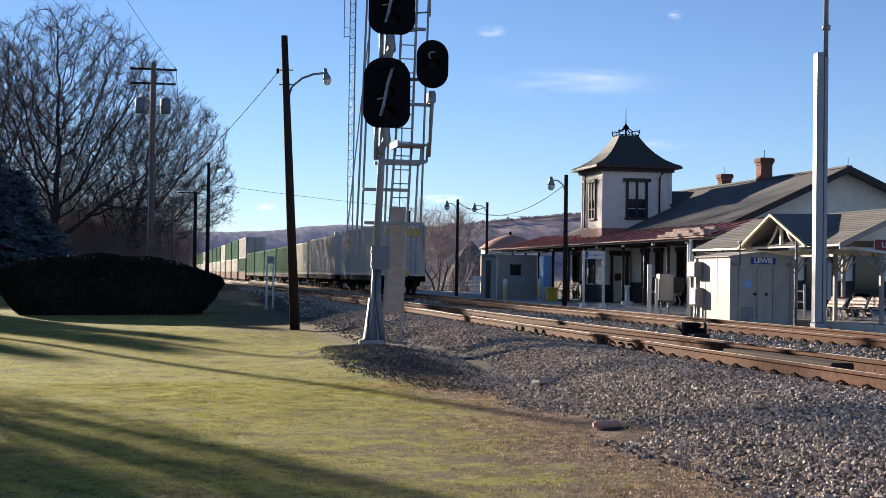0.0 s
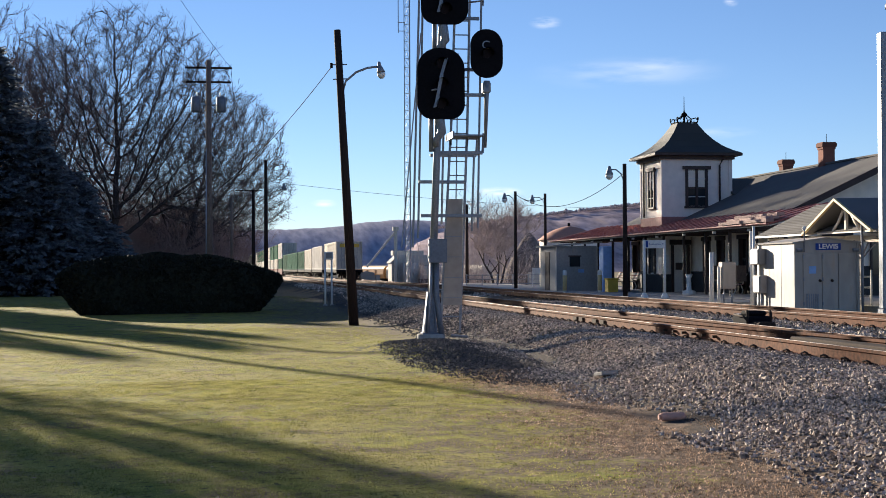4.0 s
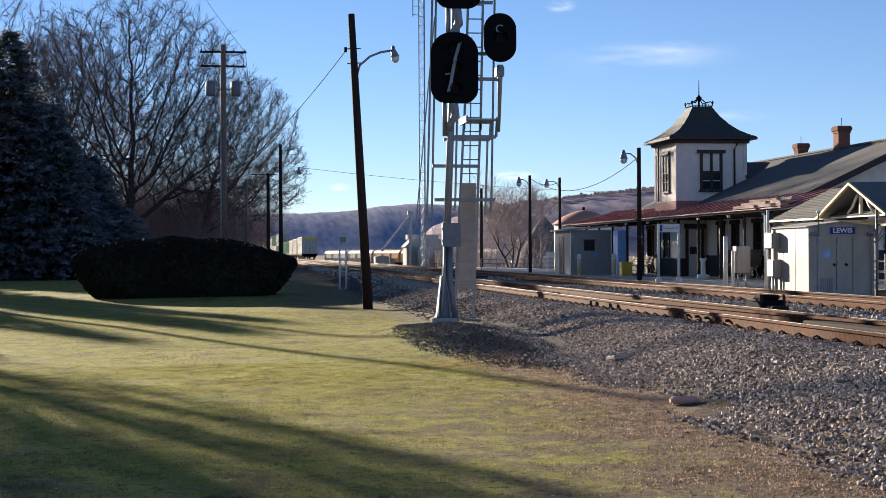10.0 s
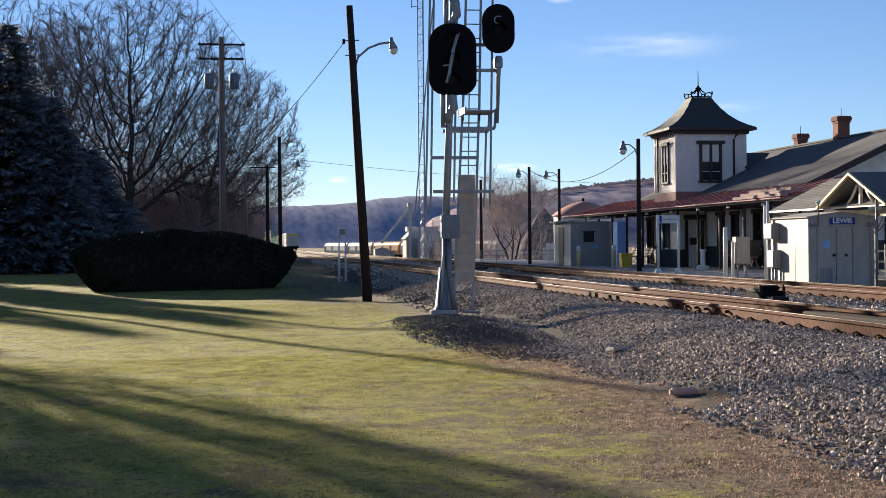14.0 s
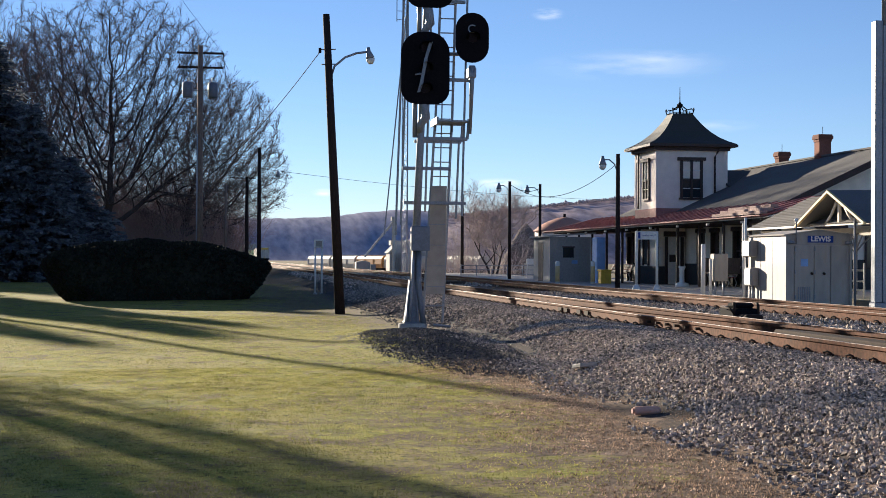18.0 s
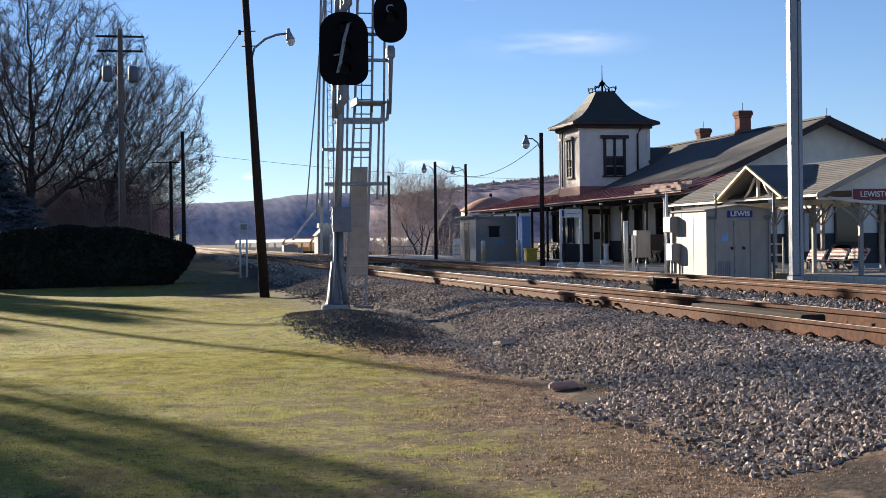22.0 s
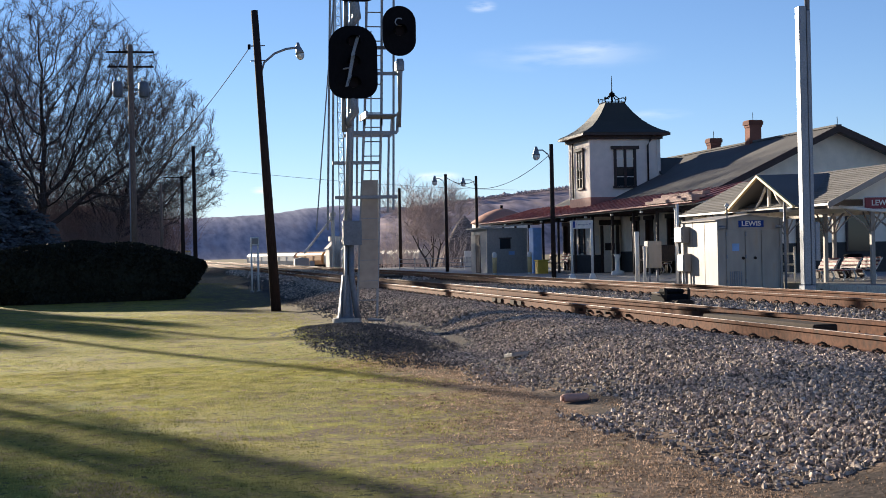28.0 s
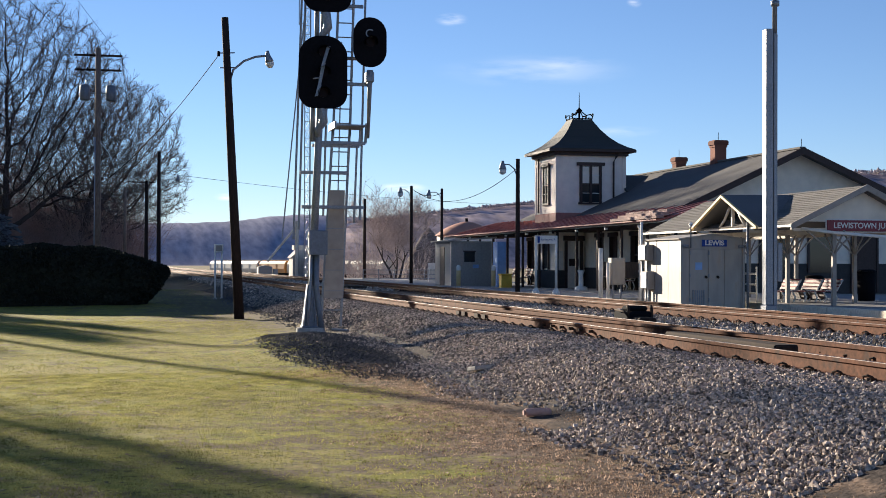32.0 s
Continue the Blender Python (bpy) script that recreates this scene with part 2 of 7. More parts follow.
M_PALECONC = mat("pale_concrete", (0.72, 0.66, 0.54), 0.85, 0, 0.15, 14, 1.1, 0.2, spots=0.2, spot_col=(0.4, 0.34, 0.27))
M_CREAM = mat("cream_wall_paint", (0.86, 0.76, 0.64), 0.75, 0, 0.08, 3, 0.5, 0.1, spots=0.0)
M_TOWERPINK = mat("pinkish_cream_paint", (0.88, 0.76, 0.68), 0.75, 0, 0.07, 3, 0.5, 0.1)
M_TRIM = mat("dark_brown_trim", (0.055, 0.032, 0.028), 0.6, 0, 0.2, 12, 2, 0.1)
M_WAINSCOT = mat("dark_wainscot", (0.045, 0.042, 0.042), 0.7, 0, 0.2, 10, 1, 0.1)
M_SHINGLE = mat("grey_shingle", (0.155, 0.15, 0.15), 0.9, 0, 0.22, 40, 0.7, 0.4, per_piece=0.18)
M_SHINGLE2 = mat("tan_grey_shingle", (0.22, 0.21, 0.2), 0.9, 0, 0.2, 40, 0.7, 0.4, per_piece=0.16)
M_TOWERROOF = mat("dark_slate", (0.05, 0.052, 0.05), 0.75, 0, 0.22, 30, 0.8, 0.3)
M_REDROOF = mat("faded_red_metal", (0.36, 0.08, 0.075), 0.6, 0.0, 0.25, 5, 0.8, 0.1, col2=(0.42, 0.14, 0.12))
M_BRICK = mat("red_brick", (0.23, 0.1, 0.075), 0.85, 0, 0.3, 22, 1.5, 0.3, per_piece=0.25)
M_WHITE = mat("white_paint", (0.78, 0.75, 0.70), 0.55, 0, 0.08, 8, 1, 0.05)
M_GOLDTRIM = mat("pale_yellow_trim", (0.72, 0.52, 0.24), 0.6, 0, 0.1, 8, 1, 0.05)
M_BLUE = mat("blue_enamel", (0.025, 0.06, 0.27), 0.6, 0, 0.12, 6, 1, 0.02, spec=0.15)
M_MAROON = mat("maroon_enamel", (0.22, 0.025, 0.035), 0.45, 0, 0.12, 6, 1, 0.02)
M_GREYSIDING = mat("grey_siding", (0.38, 0.355, 0.33), 0.75, 0, 0.12, 10, 0.8, 0.1)
M_TAN = mat("tan_panel", (0.36, 0.31, 0.27), 0.6, 0, 0.12, 6, 1, 0.05)
M_PALECLAY = mat("pale_clay", (0.62, 0.36, 0.28), 0.8, 0, 0.12, 12, 2, 0.1)
M_YELLOW = mat("yellow_paint", (0.75, 0.5, 0.07), 0.55, 0, 0.12, 6, 1, 0.05)
M_TERRACOTTA = mat("salmon_clay", (0.52, 0.24, 0.17), 0.8, 0, 0.15, 12, 2, 0.1)
M_FASCIA = mat("dull_pink_paint", (0.36, 0.16, 0.14), 0.75, 0, 0.15, 8, 0.8, 0.1)
M_BOARD = mat("pale_pink_board", (0.4, 0.24, 0.205), 0.75, 0, 0.15, 8, 0.8, 0.1)
M_BENCHSUN = mat("sunlit_bench_slat", (0.72, 0.62, 0.58), 0.6, 0, 0.1, 8, 2, 0.1, per_piece=0.1)
M_BLUEDOOR = mat("pale_blue_panel", (0.25, 0.42, 0.72), 0.6, 0, 0.1, 6, 1, 0.03)
M_GREEN = mat("container_green", (0.04, 0.13, 0.085), 0.95, 0, 0.25, 6, 0.4, 0.05, per_piece=0.2, spec=0.03)
M_CONTWHITE = mat("dirty_white_container", (0.6, 0.56, 0.5), 0.9, 0, 0.15, 5, 0.5, 0.05, spots=0.3, spot_col=(0.3, 0.27, 0.23), stretch=(1, 1, 0.2))
M_CONTGREY = mat("grey_container", (0.5, 0.48, 0.46), 0.9, 0, 0.15, 5, 0.5, 0.05, spots=0.3, spot_col=(0.22, 0.2, 0.19), stretch=(1, 1, 0.2))
M_MAROONCAR = mat("maroon_wagon", (0.14, 0.05, 0.045), 0.95, 0, 0.3, 6, 0.8, 0.1)
M_HOPPER = mat("pale_hopper", (0.62, 0.57, 0.50), 0.6, 0, 0.12, 4, 0.6, 0.05)
M_HOPPERORANGE = mat("orange_hopper", (0.62, 0.28, 0.09), 0.6, 0, 0.15, 4, 0.6, 0.05)
M_BARK = mat("grey_brown_bark", (0.085, 0.068, 0.065), 0.9, 0, 0.3, 14, 1.5, 0.5, stretch=(2, 2, 0.4))
M_TWIG = mat("bare_twigs", (0.14, 0.112, 0.11), 0.9, 0, 0.2, 10, 1, 0.0)
M_SCRUB = mat("brown_scrub", (0.32, 0.235, 0.22), 0.95, 0, 0.3, 6, 0.6, 0.2)
M_HEDGE = mat("dark_yew", (0.03, 0.032, 0.024), 0.85, 0, 0.35, 10, 1, 0.2, per_piece=0.3, island=True)
M_NEEDLE = mat("blue_spruce_needles", (0.19, 0.215, 0.245), 0.85, 0, 0.3, 8, 0.6, 0.0, per_piece=0.4, island=True, thin=0.4)
M_PAVE = mat("grey_paving", (0.36, 0.345, 0.33), 0.85, 0, 0.15, 20, 0.6, 0.2)
M_GLASS = mat("dark_window_glass", (0.025, 0.03, 0.035), 0.06, 0, 0.1, 2, 0.5, 0.0)
M_YARDTWIG = mat("pale_bare_twigs", (0.5, 0.42, 0.4), 0.9, 0, 0.25, 10, 1, 0.0)
M_WIRE = mat("wire", (0.03, 0.03, 0.035), 0.9, 0, 0.1, 5, 1, 0, spec=0.02)


def ground_material():
    """Grass, dead brown grass, cinders and crushed stone, laid by the distance from the tracks with ragged edges."""
    m = bpy.data.materials.new("lawn_and_ballast")
    m.use_nodes = True
    n, l = m.node_tree.nodes, m.node_tree.links
    b = n["Principled BSDF"]
    b.inputs["Roughness"].default_value = 0.95
    b.inputs["Specular IOR Level"].default_value = 0.1
    tc = n.new("ShaderNodeTexCoord")
    sep = n.new("ShaderNodeSeparateXYZ")
    l.new(tc.outputs["Object"], sep.inputs[0])

    def tex(scale, detail=5):
        t = n.new("ShaderNodeTexNoise")
        t.inputs["Scale"].default_value, t.inputs["Detail"].default_value = scale, detail
        l.new(tc.outputs["Object"], t.inputs["Vector"])
        return t.outputs["Fac"]

    def math_(op, a, c):
        x = n.new("ShaderNodeMath")
        x.operation = op
        for i, v in enumerate((a, c)):
            if isinstance(v, (int, float)):
                x.inputs[i].default_value = v
            else:
                l.new(v, x.inputs[i])
        return x.outputs[0]

    def rng(v, lo, hi, a=0.0, c=1.0):
        r = n.new("ShaderNodeMapRange")
        for i, val in enumerate((lo, hi, a, c)):
            r.inputs[i + 1].default_value = val
        l.new(v, r.inputs[0])
        return r.outputs[0]

    def mix(f, a, c):
        x = n.new("ShaderNodeMix")
        x.data_type = "RGBA"
        for s, v in ((x.inputs[0], f), (x.inputs[6], a), (x.inputs[7], c)):
            if isinstance(v, tuple):
                s.default_value = (*v, 1)
            elif isinstance(v, (int, float)):
                s.default_value = v
            else:
                l.new(v, s)
        return x.outputs[2]

    wob = math_("ADD", rng(tex(0.35), 0.3, 0.7, -0.9, 0.9), math_("ADD", rng(tex(1.3), 0.3, 0.7, -0.6, 0.6), rng(tex(5.5), 0.3, 0.7, -0.5, 0.5)))
    y = math_("ADD", sep.outputs[1], wob)
    grass = mix(rng(tex(7), 0.3, 0.7), (0.155, 0.172, 0.026), (0.29, 0.282, 0.055))
    grass = mix(rng(tex(0.5), 0.35, 0.7), grass, mix(rng(tex(30), 0.35, 0.65), (0.23, 0.195, 0.05), (0.37, 0.305, 0.1)))
    grass = mix(rng(tex(1.1, 8), 0.53, 0.62), grass, mix(rng(tex(16), 0.3, 0.7), (0.09, 0.07, 0.035), (0.2, 0.15, 0.085)))
    grass = mix(rng(tex(3.2, 7), 0.54, 0.66), grass, mix(rng(tex(22), 0.3, 0.7), (0.18, 0.14, 0.05), (0.34, 0.265, 0.11)))
    grass = mix(rng(tex(10, 4), 0.57, 0.66), grass, (0.085, 0.082, 0.03))
    dead = mix(rng(tex(18), 0.3, 0.7), (0.115, 0.08, 0.058), (0.33, 0.235, 0.175))
    dead = mix(rng(tex(2.6, 7), 0.47, 0.57), dead, mix(rng(tex(12), 0.3, 0.7), (0.05, 0.038, 0.032), (0.14, 0.1, 0.08)))
    cinder = mix(rng(tex(14), 0.3, 0.7), (0.035, 0.03, 0.028), (0.1, 0.085, 0.075))
    stone = mix(rng(tex(20), 0.3, 0.7), (0.025, 0.02, 0.018), (0.1, 0.08, 0.07))
    # dead grass close by, cinders farther along, then crushed stone
    near = rng(sep.outputs[0], -24, -18)
    c = mix(math_("MULTIPLY", rng(math_("ADD", y, rng(sep.outputs[0], -15, -10, 0.0, 0.4)), 2.8, 3.5), near), grass, dead)
    # worn earth among the grass beside the dead strip
    worn = math_("MULTIPLY", math_("MULTIPLY", rng(y, 0.3, 1.7), rng(sep.outputs[0], -19, -15)), rng(tex(2.2, 7), 0.42, 0.56))
    c = mix(math_("MULTIPLY", worn, 0.85), c, mix(rng(tex(15), 0.3, 0.7), (0.06, 0.045, 0.034), (0.2, 0.14, 0.1)))
    far = rng(sep.outputs[0], -18, -24)
    c = mix(math_("MULTIPLY", rng(math_("SUBTRACT", y, rng(sep.outputs[0], -31, -38, 0.0, 1.7)), 3.0, 3.7), far), c, cinder)
    # worn brown verge past the mast
    c = mix(math_("MULTIPLY", math_("MULTIPLY", rng(y, 0.6, 2.2), rng(y, 5.2, 4.6)), rng(sep.outputs[0], -32, -38)), c, mix(rng(tex(6), 0.3, 0.7), (0.085, 0.07, 0.04), (0.2, 0.155, 0.095)))
    # dark grey cinders round the mast's foot, with the mound's shade in their colour
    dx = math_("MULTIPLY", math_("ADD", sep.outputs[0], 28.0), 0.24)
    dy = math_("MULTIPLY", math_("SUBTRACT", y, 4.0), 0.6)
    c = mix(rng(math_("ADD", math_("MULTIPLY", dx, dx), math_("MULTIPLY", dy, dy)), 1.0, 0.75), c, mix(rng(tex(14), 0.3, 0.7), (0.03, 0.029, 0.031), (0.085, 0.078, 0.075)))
    c = mix(rng(math_("SUBTRACT", y, rng(sep.outputs[0], -15, -23, 0.0, 0.3)), 4.35, 4.8), c, stone)
    c = mix(rng(y, 14.0, 14.6), c, mix(rng(tex(9), 0.3, 0.7), (0.26, 0.245, 0.23), (0.38, 0.36, 0.33)))
    c = mix(rng(y, 30.0, 34.0), c, mix(rng(tex(0.2), 0.3, 0.7), (0.13, 0.11, 0.06), (0.2, 0.16, 0.1)))
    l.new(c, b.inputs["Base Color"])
    bp = n.new("ShaderNodeBump")
    bp.inputs["Strength"].default_value, bp.inputs["Distance"].default_value = 0.35, 0.03
    l.new(tex(25, 6), bp.inputs["Height"])
    l.new(bp.outputs[0], b.inputs["Normal"])
    return m


M_GROUND = ground_material()

# ---- ground and tracks ----
RAIL_Z = 0.74
TRACKS = (7.03, 11.75)      # the near rail of each track
GAUGE = 1.435


def smooth(a, b, v):
    v = min(1.0, max(0.0, (v - a) / (b - a)))
    return v * v * (3 - 2 * v)


def ground_z(x, y):
    """Lawn level 0, rising to the track bed, then the platform yard."""
    foot = 4.0 + 0.6 * smooth(-12, -21, x) - 0.6 * smooth(-26, -40, x)
    z = 0.545 * smooth(foot, 6.25, y)
    z += 0.04 * math.sin(x * 0.31 + 1) * math.cos(y * 0.4) * (1 - smooth(3, 5, y))
    # a low mound round the foot of the signal mast
    d2 = ((x + 28.0) / 4.0) ** 2 + ((y - 3.7) / 1.3) ** 2
    z = max(z, z * 0.6 + 0.3 * math.exp(-d2 * 1.1))
    # the verge dips towards the far left
    z += 0.25 * smooth(-45, -75, x) * smooth(-14, 4, y) * (1 - smooth(5, 7, y))
    # the yard lies a little below the rails
    z -= 0.1 * smooth(13.9, 14.4, y)
    # low ground with the sidings beyond the yard
    z -= 2.3 * smooth(-95, -190, x) * smooth(15, 22, y)
    return z


def axis_steps(lo, hi, near_lo, near_hi, fine, coarse):
    out, v = [], lo
    while v < hi:
        out.append(v)
        gap = max(near_lo - v, v - near_hi, 0)
        v += fine + min(coarse, gap * 0.12)
    return out + [hi]


gx = axis_steps(-4200, 900, -48, -5, 0.4, 300)
gy = axis_steps(-2500, 2500, -6, 16, 0.4, 300)
verts = [(x, y, ground_z(x, y)) for x in gx for y in gy]
w = len(gy)
faces = [(i * w + j, (i + 1) * w + j, (i + 1) * w + j + 1, i * w + j + 1) for i in range(len(gx) - 1) for j in range(w - 1)]
ground = tagged(mesh_np("ground", verts, faces, M_GROUND, True), "lawn of yellow-green winter grass rising to a stone track bed", "ground", kind="structure")


def rail_outline(y, top):
    return [(y - 0.07, top - 0.186), (y + 0.07, top - 0.186), (y + 0.07, top - 0.175), (y + 0.012, top - 0.155), (y + 0.009, top - 0.05),
            (y + 0.036, top - 0.038), (y + 0.036, top - 0.006), (y + 0.028, top), (y - 0.028, top), (y - 0.036, top - 0.006),
            (y - 0.036, top - 0.038), (y - 0.009, top - 0.05), (y - 0.012, top - 0.155), (y - 0.07, top - 0.175)]

track_bed = []
for k, y0 in enumerate(TRACKS):
    tr = thing(("near_track", "far_track")[k], -60, y0, 0, "railway track of rust-brown rails on wooden sleepers", "railway track", "tracks")
    tr["kind"] = "structure"
    for side in range(2):
        yy = side * GAUGE
        rail = part("rail", prism(B(), rail_outline(yy, RAIL_Z), -1300, 62), M_RUST, tr, "rust-brown steel rail")
        part("rail_head", prism(B(), [(yy - 0.03, RAIL_Z - 0.004), (yy + 0.03, RAIL_Z - 0.004), (yy + 0.026, RAIL_Z + 0.003), (yy - 0.026, RAIL_Z + 0.003)], -1300, 62), M_RAILTOP, rail, "worn shiny running surface")
    tie = box(B(), -0.115, -0.55, RAIL_Z - 0.36, 0.115, GAUGE + 0.55, RAIL_Z - 0.188, bevel=0.012)
    me = bpy.data.meshes.new("sleeper")
    tie.to_mesh(me)
    tie.free()
    me.materials.append(M_TIE)
    clip = B()
    box(clip, -0.09, -0.15, 0, 0.09, 0.15, 0.012)
    tube(clip, [(-0.05, -0.13, 0.01), (-0.05, -0.14, 0.05), (0.0, -0.12, 0.065), (0.05, -0.10, 0.05), (0.05, -0.08, 0.02)], 0.013, 6)
    box(clip, -0.03, -0.115, 0.01, 0.05, -0.05, 0.04)
    cme = bpy.data.meshes.new("rail_clip")
    clip.to_mesh(cme)
    clip.free()
    cme.materials.append(M_DARKRUST)
    for i in range(150):
        x = 50 - i * 0.61
        ob = new("sleeper", me)
        ob.parent = tr
        ob.matrix_basis = pose(x + R.uniform(-0.03, 0.03), R.uniform(-0.04, 0.04), R.uniform(-0.008, 0.004), 0, 0, R.uniform(-0.8, 0.8))
        if k == 0 or i < 90:
            for side in range(2 if k == 0 else 1):
                cl = new("rail_clip", cme)
                cl.parent = tr
                cl.matrix_basis = pose(x, side * GAUGE, RAIL_Z - 0.186, 0, 0, 0)
    far_ties = B()
    for i in range(500):
        x = 50 - (150 + i) * 0.61
        box(far_ties, x - 0.115, -0.55, RAIL_Z - 0.36, x + 0.115, GAUGE + 0.55, RAIL_Z - 0.188)
    tagged(part("far_sleepers", far_ties, M_TIE, tr, "dark wooden sleepers running into the distance"), kind="stuff")
    track_bed.append(tr)

# ---- depot ----
depot = thing("railway_depot", -60, 20.5, 0.6, "long cream railway depot with dark trim, tower and grey roof", "station building")
D0 = Vector((-60, 20.5, 0.6))


def dp(name, dims, material, parent=depot, label="", bevel=0.0):
    """A block of the depot, given in world metres."""
    x0, y0, z0, x1, y1, z1 = dims
    return blk(name, (x0 - D0.x, y0 - D0.y, z0 - D0.z, x1 - D0.x, y1 - D0.y, z1 - D0.z), material, parent, label, bevel)


X_GABLE, Y_WALL, Y_RIDGE, Z_EAVE, Z_RIDGE = -50.4, 20.9, 25.05, 4.0, 6.1
X_WEST = -72.5


def depot_wall(name, x0, x1, y0, y1, z0, z1):
    return dp(name, (x0, y0, z0, x1, y1, z1), M_CREAM)


# long wall in panels between the openings, dark below, cream above
openings = [(-53.2, 1.0), (-56.5, 0.95), (-59.2, 0.9), (-61.0, 0.9), (-69.5, 1.1), (-71.9, 1.1)]
edges = [X_GABLE]
for xc, wd in openings:
    edges += [xc + wd / 2, xc - wd / 2]
edges.append(X_WEST)
for a, b in zip(edges[::2], edges[1::2]):
    if a - b > 0.02:
        dp("wainscot", (b, Y_WALL - 0.03, 0.6, a, Y_WALL + 0.25, 1.55), M_WAINSCOT, label="dark lower wall boarding")
        dp("wall", (b, Y_WALL, 1.55, a, Y_WALL + 0.25, 4.0), M_CREAM, label="cream painted upper wall")
for i, (xc, wd) in enumerate(openings):
    x0, x1 = xc - wd / 2, xc + wd / 2
    dp("wall_head", (x0, Y_WALL, 3.0, x1, Y_WALL + 0.25, 4.0), M_CREAM)
    door = i in (0, 2, 5)
    z0 = 0.62 if door else 1.3
    if not door:
        dp("wall_below_window", (x0, Y_WALL, 0.6, x1, Y_WALL + 0.25, 1.3), M_WAINSCOT)
    f = dp("door" if door else "window", (x0 + 0.09, Y_WALL + 0.1, z0, x1 - 0.09, Y_WALL + 0.14, 2.92), M_TRIM if door else M_GLASS, label="dark door" if door else "dark glazed window")
    for nm, d in (("jamb", (x0 - 0.02, Y_WALL - 0.05, z0, x0 + 0.1, Y_WALL + 0.12, 2.9)), ("jamb", (x1 - 0.1, Y_WALL - 0.05, z0, x1 + 0.02, Y_WALL + 0.12, 2.9)),
                  ("lintel", (x0 - 0.12, Y_WALL - 0.09, 2.9, x1 + 0.12, Y_WALL + 0.12, 3.08))):
        dp(nm, d, M_TRIM, label="dark brown frame")
    if not door:
        dp("glazing_bar", (x0 + 0.1, Y_WALL + 0.06, 2.05, x1 - 0.1, Y_WALL + 0.11, 2.12), M_TRIM)
# gable end facing the far platform
gw = B()
prism(gw, [(Y_WALL - D0.y, 0), (29.6 - D0.y, 0), (29.6 - D0.y, 3.4), (Y_RIDGE - D0.y, Z_RIDGE - 0.1 - D0.z), (Y_WALL - D0.y, 3.4)], X_GABLE - 0.25 - D0.x, X_GABLE - D0.x, "x")
part("gable_wall", gw, M_CREAM, depot, "cream gable end wall")
dp("back_wall", (X_WEST, 29.35, 0.6, X_GABLE - 0.26, 29.6, 4.0), M_CREAM)
dp("west_wall", (X_WEST - 0.25, Y_WALL, 0.6, X_WEST - 0.01, 29.6, 4.0), M_CREAM)


def dquad(ps):
    return [Vector(p) - D0 for p in ps]


XR0, XR1, YE0, YE1, ZE = X_WEST - 0.5, X_GABLE + 0.6, 20.2, 30.3, 3.83
main_roof = part("main_roof", slab(B(), dquad([(XR0, YE0, ZE), (XR1, YE0, ZE), (XR1, Y_RIDGE, Z_RIDGE), (XR0, Y_RIDGE, Z_RIDGE)]), 0.12), M_SHINGLE, depot, "grey shingle roof slope")
part("rear_roof", slab(B(), dquad([(XR0, Y_RIDGE, Z_RIDGE), (XR1, Y_RIDGE, Z_RIDGE), (XR1, YE1, ZE), (XR0, YE1, ZE)]), 0.12), M_SHINGLE, depot)
for a, b in (((XR1 + 0.03, YE0 - 0.05, ZE - 0.12), (XR1 + 0.03, Y_RIDGE, Z_RIDGE - 0.1)), ((XR1 + 0.03, YE1 + 0.05, ZE - 0.12), (XR1 + 0.03, Y_RIDGE, Z_RIDGE - 0.1))):
    va, vb = Vector(a) - D0, Vector(b) - D0
    bm = B()
    up = Vector((0, 0, 0.13))
    bx = Vector((0.06, 0, 0))
    vs = [bm.verts.new(p) for p in (va - up - bx, vb - up - bx, vb + up - bx, va + up - bx, va - up + bx, vb - up + bx, vb + up + bx, va + up + bx)]
    for q in ((0, 1, 2, 3), (7, 6, 5, 4), (0, 4, 5, 1), (1, 5, 6, 2), (2, 6, 7, 3), (3, 7, 4, 0)):
        bm.faces.new([vs[i] for i in q])
    bmesh.ops.recalc_face_normals(bm, faces=bm.faces[:])
    part("bargeboard", bm, M_TRIM, depot, "dark bargeboard along the gable")
dp("ridge_cap", (XR0, Y_RIDGE - 0.12, Z_RIDGE - 0.02, XR1, Y_RIDGE + 0.12, Z_RIDGE + 0.05), M_SHINGLE)
# eaves fascia in pinkish paint
dp("fascia", (XR0, YE0 - 0.06, ZE - 0.16, -54.6, YE0 + 0.02, ZE - 0.01), M_FASCIA, label="pinkish eaves board")

# platform canopy with a faded red roof
XC0, XC1, YC, ZC = -79.0, -46.4, 18.0, 3.26
part("canopy_roof", slab(B(), dquad([(XC0, YC, ZC), (XC1, YC, ZC), (XC1, Y_WALL - 0.1, ZC + 0.74), (XC0, Y_WALL - 0.1, ZC + 0.74)]), 0.07), M_REDROOF, depot, "faded red metal canopy roof")
dp("canopy_fascia", (XC0, YC - 0.06, ZC - 0.08, XC1, YC + 0.02, ZC - 0.01), M_FASCIA, label="dull pinkish red canopy edge board")
dp("canopy_gutter", (XC0, YC - 0.12, ZC - 0.045, XC1, YC - 0.065, ZC - 0.005), M_REDROOF)
# pale soffit added to bounce light onto the wall below
part("canopy_soffit", slab(B(), dquad([(XC0, YC + 0.03, ZC - 0.09), (XC1, YC + 0.03, ZC - 0.09), (XC1, Y_WALL - 0.12, ZC + 0.6), (XC0, Y_WALL - 0.12, ZC + 0.6)]), 0.03), M_CREAM, depot, "cream underside of the canopy, added for bounce light")
